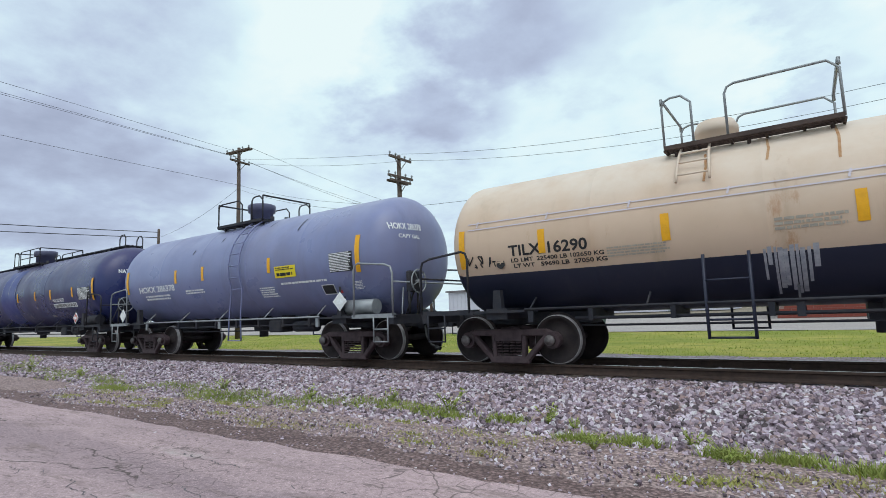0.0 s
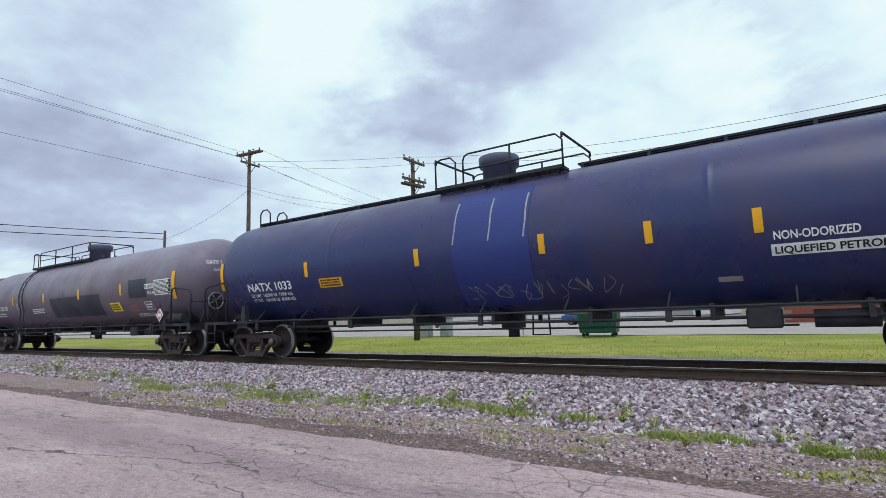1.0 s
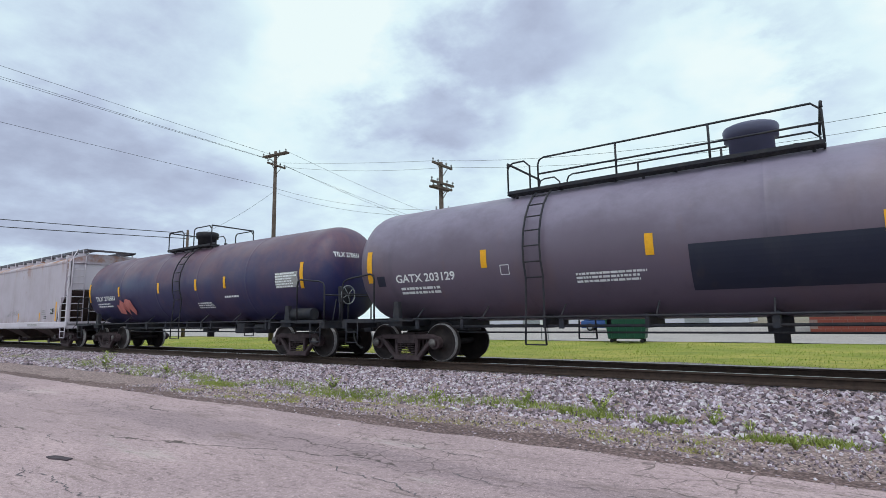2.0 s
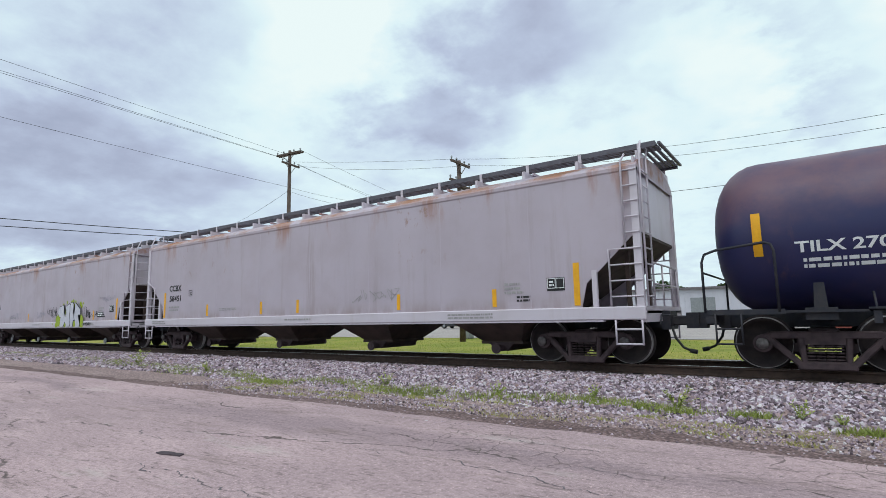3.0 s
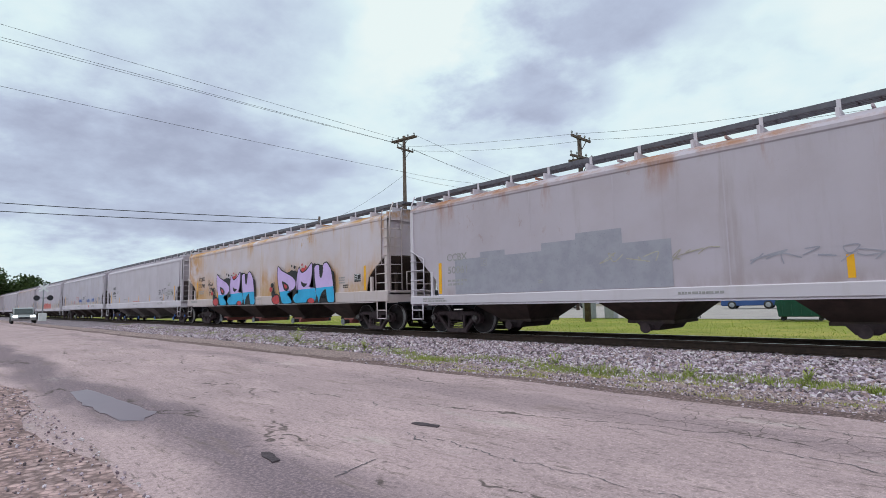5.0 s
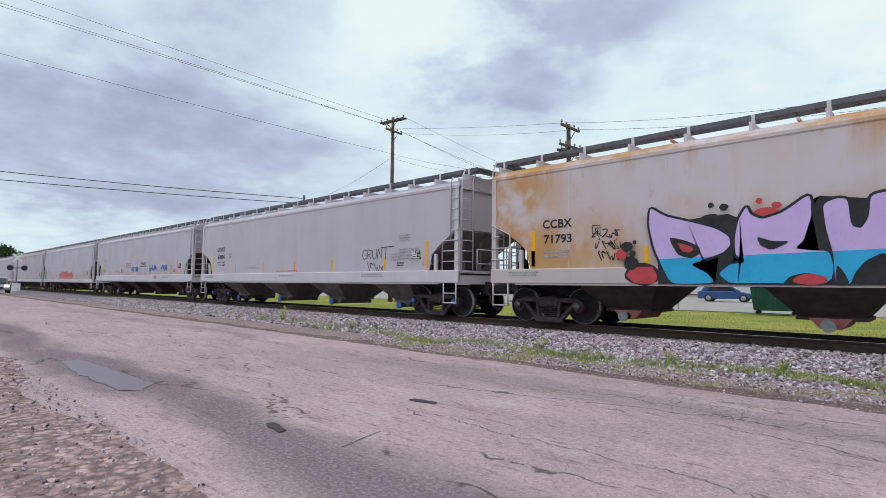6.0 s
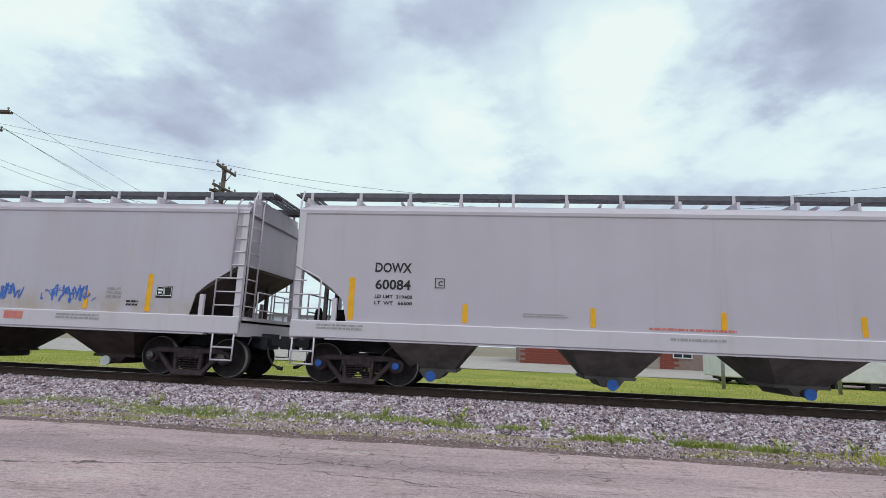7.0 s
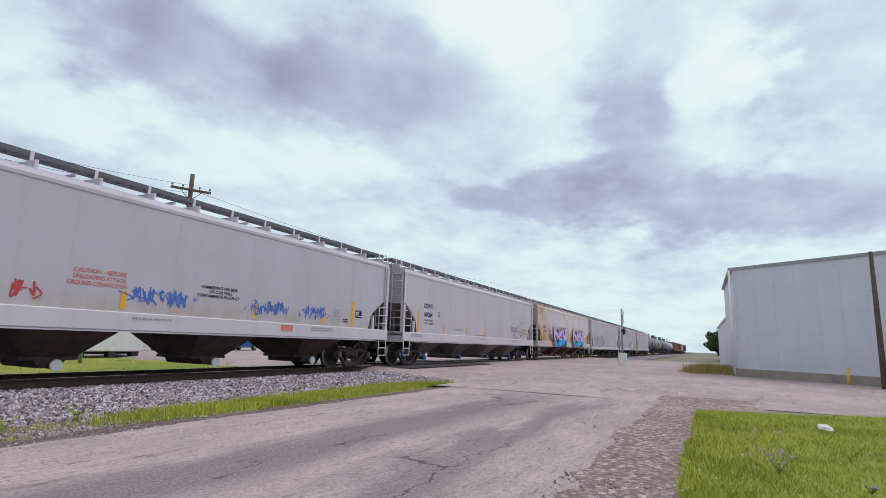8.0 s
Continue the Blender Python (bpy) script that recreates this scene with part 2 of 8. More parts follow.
def ground_mat(name, cols, scale, cracks=False, stones=0.0, bump=0.5, rough=0.95, swath=False):
    k = Mat(name, rough, 0, 0.2)
    a, b, d = [(1.0 * q[0], 0.97 * q[1], 1.035 * q[2]) for q in cols] if cols[0][0] > 1.05 * cols[0][1] else cols
    big = k.noise(0.22, 5, 0.6)
    mid = k.noise(1.3, 6, 0.65, (0.5, 1.4, 1))
    fine = k.noise(scale, 4, 0.7)
    c = k.mix(k.step(big, 0.38, 0.62), a, b)
    c = k.mix(k.step(mid, 0.46, 0.68, 0, 0.75), c, d)
    c = k.mix(k.step(fine, 0.42, 0.70, 0, 0.6), c, tuple(0.42 * v for v in a))
    grit = k.noise(scale * 3.6, 3, 0.65)
    c = k.mix(k.step(grit, 0.56, 0.68, 0, 0.6), c, tuple(0.38 * v for v in a))
    c = k.mix(k.step(grit, 0.42, 0.30, 0, 0.5), c, tuple(min(1, 1.55 * v) for v in a))
    c = k.mix(k.step(k.noise(scale * 2.3, 2, 0.5), 0.58, 0.72, 0, 0.5), c, tuple(min(1, 1.5 * v) for v in a))
    h = fine
    if swath:
        # darker, smoother wheel tracks and old repairs that run along the road
        wob = k.noise(0.45, 4, 0.6, (0.35, 1, 1))
        y = k.op("ADD", k.axis(1), k.op("MULTIPLY", k.op("SUBTRACT", wob, 0.5), 2.2))
        grain = k.step(k.noise(38, 3, 0.7), 0.36, 0.60, 0.55, 1.0)
        for yc, wd, amt, g0, x0, x1 in ((-1.0, 0.62, 0.95, 0.26, -2.0, -4.5), (0.95, 0.95, 0.85, 0.22, -3.0, -1.0), (-0.35, 0.45, 0.7, 0.30, -0.8, 0.6), (2.3, 0.32, 0.40, 0.40, 2.0, -4.0)):
            d = k.op("ABSOLUTE", k.op("SUBTRACT", y, yc))
            gate = k.step(k.noise(0.21, 3, 0.5, (0.7, 0.3, 1)), g0, g0 + 0.14)
            gate = k.op("MULTIPLY", gate, k.step(k.axis(0), x0, x1))
            gate = k.op("MULTIPLY", gate, k.step(k.axis(0), 12.0, 6.0))
            c = k.mix(k.op("MULTIPLY", k.op("MULTIPLY", k.step(d, wd, wd * 0.25, 0, amt), gate), grain), c, (0.16, 0.12, 0.145))
        c = k.mix(k.step(k.noise(2.6, 6, 0.75, (0.25, 1.5, 1)), 0.53, 0.68, 0, 0.6), c, (0.21, 0.155, 0.145))
        c = k.mix(k.step(k.noise(9, 5, 0.75, (0.35, 1.6, 1)), 0.56, 0.66, 0, 0.7), c, (0.15, 0.115, 0.11))
        c = k.mix(k.step(k.noise(1.1, 6, 0.7, (0.3, 1.2, 1)), 0.58, 0.72, 0, 0.5), c, (0.50, 0.45, 0.42))
    if stones:
        v = k.voronoi(stones)
        vc = k.voronoi(stones, out="Color")
        sp = k.N.new("ShaderNodeSeparateColor")
        k.L.new(vc, sp.inputs[0])
        c = k.mix(k.step(sp.outputs[0], 0.55, 1.0, 0, 0.6), c, tuple(min(1, 1.7 * q) for q in a))
        c = k.mix(k.step(sp.outputs[1], 0.6, 1.0, 0, 0.6), c, tuple(0.4 * q for q in a))
        c = k.mix(k.step(v, 0.35, 0.75, 0, 0.7), c, tuple(0.3 * q for q in a))
        h = k.op("SUBTRACT", fine, k.op("MULTIPLY", v, 1.4))
    if cracks:
        w = k.warped(3.5, 0.34)
        e1 = k.voronoi(0.42, "DISTANCE_TO_EDGE", stretch=(0.3, 1.5, 1), vec=w)
        gate = k.step(k.noise(0.75, 4, 0.6, (0.6, 1.2, 1)), 0.50, 0.56)
        f1 = k.op("MULTIPLY", k.op("MULTIPLY", k.step(e1, 0.009, 0.003), gate), k.step(k.noise(11, 4, 0.7), 0.36, 0.50), True)
        e2 = k.voronoi(3.2, "DISTANCE_TO_EDGE", vec=k.warped(3.0, 0.25))
        rim = k.op("MULTIPLY", k.step(k.op("ADD", k.axis(1), k.op("MULTIPLY", k.noise(0.8, 4, 0.6), 1.6)), 2.3, 3.3), 0.16)
        gate2 = k.step(k.op("ADD", k.noise(0.5, 4, 0.6, (1, 1.5, 1)), rim), 0.64, 0.72)
        f2 = k.op("MULTIPLY", k.step(e2, 0.022, 0.006), gate2, True)
        f = k.op("MAXIMUM", f1, k.op("MULTIPLY", f2, 0.75))
        c = k.mix(k.op("MULTIPLY", f, 0.8), c, (0.07, 0.055, 0.05))
        h = k.op("SUBTRACT", h, k.op("MULTIPLY", f, 2.0))
    return k.done(c, h, bump, 0.02)


def leafy(name, a, b, c3):
    k = Mat(name, 0.7, 0, 0.25)
    c = k.mix(k.island(), a, b)
    c = k.mix(k.step(k.noise(0.8, 4), 0.45, 0.65), c, c3)
    k.b.inputs["Subsurface Weight"].default_value = 0.0
    return k.done(c)


def brick_like(name, a, b):
    k = Mat(name, 0.9, 0, 0.2)
    c = k.mix(k.noise(2.5, 5), a, b)
    c = k.mix(k.step(k.noise(30, 2), 0.5, 0.7, 0, 0.5), c, tuple(0.6 * v for v in a))
    return k.done(c, k.noise(30, 2), 0.2, 0.005)


M = {}
M["asphalt"] = ground_mat("asphalt_worn_pale", ((0.485, 0.365, 0.355), (0.395, 0.30, 0.295), (0.55, 0.42, 0.405)), 22, cracks=True, bump=0.35, swath=True)
M["asphalt_patch"] = ground_mat("asphalt_patch", ((0.15, 0.13, 0.14), (0.19, 0.165, 0.165), (0.22, 0.195, 0.19)), 30, cracks=True, bump=0.3)
M["asphalt_dark"] = ground_mat("asphalt_dark", ((0.078, 0.062, 0.068), (0.105, 0.086, 0.092), (0.135, 0.112, 0.118)), 30)
M["gravel"] = ground_mat("gravel_dirt", ((0.43, 0.325, 0.295), (0.33, 0.245, 0.225), (0.50, 0.39, 0.355)), 16, stones=30, bump=0.7)
M["gravel_dark"] = ground_mat("gravel_fine_dark", ((0.25, 0.175, 0.16), (0.19, 0.135, 0.125), (0.33, 0.24, 0.22)), 20, stones=34, bump=0.7)
M["ballast_bed"] = ground_mat("ballast_bed", ((0.33, 0.28, 0.30), (0.26, 0.22, 0.235), (0.39, 0.34, 0.355)), 12, stones=15, bump=1.0)
M["verge_broken"] = ground_mat("verge_broken_chips", ((0.43, 0.30, 0.275), (0.33, 0.225, 0.21), (0.55, 0.41, 0.39)), 14, stones=16, bump=0.9)
M["lawn_ground"] = ground_mat("lawn_ground", ((0.20, 0.25, 0.04), (0.32, 0.31, 0.065), (0.15, 0.19, 0.03)), 9, bump=0.8)
M["concrete"] = ground_mat("concrete_lot", ((0.42, 0.38, 0.34), (0.36, 0.33, 0.30), (0.47, 0.43, 0.38)), 10, bump=0.2)
M["grass_ground"] = ground_mat("grass_ground", ((0.24, 0.265, 0.045), (0.40, 0.35, 0.085), (0.17, 0.20, 0.035)), 9, bump=0.8)
M["far_ground"] = ground_mat("far_ground", ((0.25, 0.215, 0.15), (0.30, 0.255, 0.20), (0.19, 0.18, 0.10)), 3, bump=0.5)


def puddle_mat():
    k = Mat("rain_puddle", 0.3, 0.0, 0.22)
    n = k.noise(3.0, 3)
    return k.done(k.mix(n, (0.16, 0.118, 0.145), (0.21, 0.155, 0.175)), k.noise(14, 2), 0.03, 0.002)


M["puddle"] = puddle_mat()


def stone_mat():
    k = Mat("ballast_stone", 0.9, 0, 0.25)
    r = k.island()
    ramp = k.N.new("ShaderNodeValToRGB")
    e = ramp.color_ramp.elements
    e[0].position, e[0].color = 0.0, (0.075, 0.06, 0.064, 1)
    e[1].position, e[1].color = 1.0, (0.68, 0.63, 0.65, 1)
    for p, c in ((0.25, (0.25, 0.185, 0.225, 1)), (0.48, (0.44, 0.35, 0.415, 1)), (0.62, (0.33, 0.225, 0.21, 1)), (0.8, (0.60, 0.50, 0.60, 1))):
        q = e.new(p)
        q.color = c
    k.L.new(r, ramp.inputs[0])
    c = k.mix(k.step(k.noise(30, 4), 0.45, 0.7, 0, 0.4), ramp.outputs[0], (0.16, 0.14, 0.13))
    return k.done(c, k.noise(60, 3), 0.3, 0.004)


M["stone"] = stone_mat()
M["tie"] = plain("creosoted_tie", (0.07, 0.05, 0.042), (0.12, 0.095, 0.08), 8, 0.9, bump=0.5)
M["rail"] = plain("rail_web_rust", (0.065, 0.04, 0.032), (0.04, 0.026, 0.022), 9, 0.85)
M["rail_head"] = plain("rail_head_worn", (0.42, 0.40, 0.39), (0.3, 0.28, 0.27), 12, 0.3, 1.0, 0.05)
M["truck"] = plain("truck_cast_steel", (0.076, 0.050, 0.056), (0.044, 0.029, 0.034), 7, 0.75)
M["bearing_steel"] = plain("bearing_cap_steel", (0.17, 0.15, 0.15), (0.09, 0.08, 0.08), 14, 0.5, 0.4)
M["wheel"] = plain("wheel_steel_dark", (0.024, 0.018, 0.021), (0.040, 0.030, 0.030), 5, 0.9)
M["rim"] = plain("wheel_rim_worn", (0.42, 0.39, 0.40), (0.26, 0.24, 0.25), 9, 0.45, 0.4)
M["under"] = plain("underframe_black", (0.021, 0.022, 0.033), (0.042, 0.037, 0.042), 4, 0.75)
M["rust_under"] = plain("hopper_pocket_brown", (0.085, 0.058, 0.050), (0.048, 0.033, 0.031), 2.5, 0.8)
M["grey_pocket"] = plain("hopper_pocket_grey", (0.20, 0.172, 0.168), (0.12, 0.10, 0.097), 2.0, 0.75)
M["yellow"] = plain("reflector_yellow", (0.85, 0.42, 0.01), (0.75, 0.36, 0.01), 8, 0.45, bump=0.02)
M["bright_yellow"] = plain("sign_yellow", (0.85, 0.68, 0.02), (0.8, 0.62, 0.02), 5, 0.5, bump=0.02)
M["black_ink"] = plain("stencil_black", (0.018, 0.016, 0.02), (0.03, 0.028, 0.03), 9, 0.6, bump=0.02)
M["white_ink"] = plain("stencil_white", (0.86, 0.86, 0.88), (0.72, 0.72, 0.74), 12, 0.6, bump=0.02)
M["grey_ink"] = plain("stencil_grey", (0.30, 0.28, 0.29), (0.4, 0.38, 0.38), 12, 0.6, bump=0.02)
M["tan_ink"] = plain("stencil_tan", (0.45, 0.40, 0.34), (0.34, 0.30, 0.26), 12, 0.6, bump=0.02)
M["red"] = plain("paint_red", (0.45, 0.06, 0.06), (0.36, 0.05, 0.05), 8, 0.6)
M["pink"] = plain("paint_pink_red", (0.62, 0.21, 0.19), (0.5, 0.15, 0.14), 4, 0.6)
M["blue_cap"] = plain("bearing_cap_blue", (0.05, 0.17, 0.62), (0.04, 0.12, 0.45), 9, 0.5)
M["blue_spray"] = plain("spray_blue", (0.06, 0.16, 0.55), (0.05, 0.12, 0.4), 5, 0.6)
M["black_spray"] = plain("spray_black", (0.012, 0.012, 0.016), (0.028, 0.027, 0.032), 4, 0.6)
M["green_spray"] = plain("spray_lime", (0.36, 0.46, 0.02), (0.28, 0.38, 0.02), 3, 0.6)
M["silver_spray"] = plain("spray_silver_white", (0.62, 0.61, 0.68), (0.52, 0.51, 0.6), 3, 0.5)
M["lilac_spray"] = plain("spray_lilac", (0.60, 0.43, 0.78), (0.55, 0.39, 0.72), 2, 0.55)
M["cyan_spray"] = plain("spray_cyan", (0.04, 0.40, 0.72), (0.03, 0.33, 0.62), 2, 0.55)
M["red_spray"] = plain("spray_red", (0.55, 0.06, 0.07), (0.42, 0.05, 0.06), 3, 0.6)
M["grey_spray"] = plain("paint_over_grey", (0.35, 0.335, 0.40), (0.30, 0.285, 0.35), 3, 0.6)
M["hose"] = plain("rubber_hose", (0.02, 0.02, 0.022), (0.03, 0.03, 0.03), 9, 0.6)
M["wood"] = plain("pole_wood", (0.085, 0.06, 0.05), (0.13, 0.10, 0.085), 4, 0.9, bump=0.5)
M["steel_grey"] = plain("galvanised_grey", (0.32, 0.33, 0.35), (0.25, 0.26, 0.28), 5, 0.5, 0.3)
M["brick_wall"] = brick_like("brick_red", (0.26, 0.075, 0.055), (0.19, 0.055, 0.045))
M["mortar"] = plain("mortar", (0.27, 0.19, 0.17), (0.2, 0.14, 0.13), 5, 0.95)
M["shingle"] = plain("shingle_grey", (0.20, 0.18, 0.20), (0.15, 0.135, 0.15), 3, 0.9)
M["white_metal"] = plain("white_sheet_metal", (0.60, 0.59, 0.67), (0.56, 0.55, 0.63), 0.6, 0.55, bump=0.03)
M["white_paint"] = plain("white_paint", (0.75, 0.75, 0.76), (0.66, 0.66, 0.67), 3, 0.5, bump=0.03)
M["plinth"] = plain("concrete_plinth", (0.33, 0.28, 0.25), (0.26, 0.22, 0.2), 2, 0.9)
M["dumpster"] = plain("dumpster_green", (0.010, 0.07, 0.045), (0.008, 0.055, 0.035), 3, 0.5)
M["dark_glass"] = plain("car_glass", (0.02, 0.025, 0.03), (0.03, 0.035, 0.04), 2, 0.08, bump=0.0)
M["tyre"] = plain("tyre", (0.02, 0.02, 0.02), (0.03, 0.03, 0.03), 9, 0.85)
M["car_blue"] = plain("car_blue", (0.05, 0.10, 0.27), (0.045, 0.09, 0.25), 1, 0.25, 0.3, 0.0)
M["car_silver"] = plain("car_silver", (0.33, 0.33, 0.35), (0.3, 0.3, 0.32), 1, 0.3, 0.5, 0.0)
M["car_white"] = plain("car_white", (0.72, 0.72, 0.72), (0.68, 0.68, 0.68), 1, 0.3, 0.0, 0.0)
M["car_dark"] = plain("car_dark_grey", (0.06, 0.06, 0.065), (0.05, 0.05, 0.055), 1, 0.3, 0.3, 0.0)
M["blade"] = leafy("grass_blade", (0.25, 0.34, 0.04), (0.38, 0.42, 0.07), (0.20, 0.29, 0.03))
M["lawn_blade"] = leafy("lawn_blade", (0.31, 0.34, 0.035), (0.52, 0.50, 0.09), (0.27, 0.29, 0.03))
M["weed"] = leafy("weed_leaf", (0.23, 0.29, 0.06), (0.36, 0.38, 0.11), (0.20, 0.24, 0.055))
M["weed_dry"] = leafy("weed_dry", (0.40, 0.38, 0.12), (0.30, 0.32, 0.09), (0.40, 0.35, 0.17))
M["straw"] = leafy("straw", (0.42, 0.30, 0.10), (0.30, 0.24, 0.09), (0.36, 0.24, 0.10))
M["leaf"] = leafy("tree_leaf", (0.035, 0.06, 0.02), (0.07, 0.10, 0.03), (0.03, 0.05, 0.018))
M["worn_white"] = plain("worn_white_paint", (0.46, 0.45, 0.50), (0.30, 0.30, 0.36), 9, 0.6)
M["rust_run"] = plain("rust_run", (0.40, 0.20, 0.09), (0.52, 0.33, 0.19), 6, 0.8)
M["bark"] = plain("bark", (0.09, 0.07, 0.055), None, 5, 0.95, bump=0.6)
M["flower"] = plain("flower_blue", (0.30, 0.31, 0.44), None, 9, 0.7)


def lamp_mat(name, col, strength):
    k = Mat(name, 0.3)
    k.b.inputs["Emission Color"].default_value = (*col, 1)
    k.b.inputs["Emission Strength"].default_value = strength
    return k.done(col)


M["head_glow"] = lamp_mat("headlamp_glow", (1.0, 0.97, 0.9), 4)
M["tail_glow"] = lamp_mat("tail_lamp_glow", (1.0, 0.12, 0.05), 3)
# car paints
M["tank_cream"] = paint("tank_cream", (0.64, 0.49, 0.34), (0.40, 0.28, 0.18), (0.38, 0.16, 0.05), 0.5, 0.8, 0.5, top_wear_sheen=((0.70, 0.60, 0.52), 2.3, 3.5, 0.8))
M["tank_black"] = paint("tank_black", (0.020, 0.024, 0.046), (0.06, 0.055, 0.065), (0.12, 0.06, 0.04), 0.3, 0.15, 0.4)
M["tank_grey"] = paint("tank_grey", (0.20, 0.23, 0.385), (0.13, 0.13, 0.20), (0.17, 0.13, 0.14), 0.45, 0.15, 0.33, top_wear_sheen=((0.31, 0.30, 0.43), 2.4, 3.9, 0.5))
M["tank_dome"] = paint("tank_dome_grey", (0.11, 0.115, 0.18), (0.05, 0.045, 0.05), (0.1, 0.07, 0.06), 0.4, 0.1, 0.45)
# navy: the purple sheen along the top is put into the paint colour
M["tank_navy"] = paint("tank_navy", (0.026, 0.036, 0.125), (0.05, 0.045, 0.085), (0.10, 0.06, 0.07), 0.4, 0.15, 0.30, top_wear_sheen=((0.085, 0.068, 0.15), 2.5, 3.7, 0.7))
M["tank_blue_patch"] = paint("tank_blue_patch", (0.030, 0.045, 0.20), (0.05, 0.06, 0.16), (0.10, 0.06, 0.06), 0.3, 0.0, 0.38)
M["tank_brown"] = paint("tank_brown_grey", (0.145, 0.115, 0.15), (0.075, 0.062, 0.085), (0.20, 0.11, 0.09), 0.5, 0.4, 0.40, top_wear_sheen=((0.27, 0.23, 0.32), 2.3, 3.6, 0.75))
M["tank_maroon"] = paint("tank_dark_maroon", (0.028, 0.030, 0.095), (0.075, 0.045, 0.07), (0.15, 0.07, 0.07), 0.45, 0.4, 0.40, top_wear_sheen=((0.17, 0.085, 0.105), 2.2, 3.3, 0.75))
M["hop_old"] = paint("hopper_aged_white", (0.49, 0.44, 0.475), (0.29, 0.22, 0.21), (0.34, 0.15, 0.075), 0.46, 0.8, 0.55, eave=3.98, sooty=1.05)
M["hop_rust"] = paint("hopper_rust_stained", (0.60, 0.54, 0.56), (0.50, 0.31, 0.13), (0.50, 0.235, 0.05), 0.5, 0.8, 0.55, eave=3.98, sooty=1.55, blot=True)
M["sill_cream"] = paint("sill_cream_rusty", (0.56, 0.49, 0.47), (0.42, 0.30, 0.22), (0.36, 0.17, 0.07), 0.5, 0.5, 0.55)
M["hop_clean"] = paint("hopper_light_grey", (0.52, 0.475, 0.51), (0.36, 0.31, 0.30), (0.34, 0.2, 0.12), 0.28, 0.06, 0.5, eave=3.95)
M["hop_dusty"] = paint("hopper_dusty_white", (0.505, 0.465, 0.515), (0.40, 0.32, 0.25), (0.34, 0.2, 0.12), 0.42, 0.1, 0.5, eave=3.95, sooty=1.5)
M["sill_white"] = paint("sill_white", (0.60, 0.56, 0.585), (0.36, 0.29, 0.25), (0.34, 0.17, 0.08), 0.25, 0.15, 0.5)
M["roofwalk"] = plain("roof_walk_steel", (0.14, 0.13, 0.16), (0.10, 0.095, 0.115), 6, 0.6, 0.3)
M["boxcar_brown"] = paint("boxcar_brown", (0.20, 0.085, 0.06), (0.12, 0.06, 0.05), (0.25, 0.10, 0.05), 0.4, 0.3, 0.6)
M["boxcar_orange"] = paint("boxcar_orange", (0.34, 0.13, 0.06), (0.2, 0.09, 0.05), (0.25, 0.10, 0.05), 0.4, 0.3, 0.6)


# ---- mesh helpers ----
def part(name, bm, material, parent=None, label="", smooth=False):
    """Links a bmesh (or a shared mesh) as one mesh object under a thing or part."""
    if isinstance(bm, bpy.types.Mesh):
        me = bm
    else:
        me = bpy.data.meshes.new(name)
        bm.to_mesh(me)
        bm.free()
        mats = material if isinstance(material, (list, tuple)) else [material]
        for m in mats:
            me.materials.append(m)
        if smooth:
            me.polygons.foreach_set("use_smooth", [True] * len(me.polygons))
    ob = new(name, me)
    if parent is not None:
        ob.parent = parent
    if label:
        tagged(ob, label)
    return ob


def raw_mesh(name, verts, faces, material):
    me = bpy.data.meshes.new(name)
    me.from_pydata(verts, [], faces)
    me.materials.append(material)
    return me


def box(bm, x0, x1, y0, y1, z0, z1, slot=0, m=None):
    vs = [bm.verts.new((x, y, z)) for x in (x0, x1) for y in (y0, y1) for z in (z0, z1)]
    if m is not None:
        for v in vs:
            v.co = m @ v.co
    for f in ((0, 1, 3, 2), (4, 6, 7, 5), (0, 4, 5, 1), (2, 3, 7, 6), (0, 2, 6, 4), (1, 5, 7, 3)):
        bm.faces.new([vs[i] for i in f]).material_index = slot
    return vs


def bevelled(bm, width=0.02, segments=1):
    bmesh.ops.bevel(bm, geom=list(bm.edges), offset=width, segments=segments, profile=0.5, affect="EDGES")
    return bm


def ring(centre, axis, r, seg):
    axis = Vector(axis).normalized()
    a = axis.orthogonal().normalized()
    b = axis.cross(a)
    return [Vector(centre) + r * (math.cos(2 * math.pi * i / seg) * a + math.sin(2 * math.pi * i / seg) * b) for i in range(seg)]


def tube(bm, pts, r, seg=6, slot=0, caps=True):
    """A round bar along points."""
    pts = [Vector(p) for p in pts]
    rings = []
    n = len(pts)
    a = None
    for i, p in enumerate(pts):
        d = (pts[min(i + 1, n - 1)] - pts[max(i - 1, 0)]).normalized()
        if a is None:
            a = d.orthogonal().normalized()
        else:
            a = (a - d * a.dot(d)).normalized()
        b = d.cross(a)
        rr = r[i] if isinstance(r, (list, tuple)) else r
        rings.append([bm.verts.new(p + rr * (math.cos(2 * math.pi * k / seg) * a + math.sin(2 * math.pi * k / seg) * b)) for k in range(seg)])
    for q, w in zip(rings, rings[1:]):
        for k in range(seg):
            f = bm.faces.new((q[k], q[(k + 1) % seg], w[(k + 1) % seg], w[k]))
            f.material_index, f.smooth = slot, True
    if caps:
        bm.faces.new(rings[0][::-1]).material_index = slot
        bm.faces.new(rings[-1]).material_index = slot


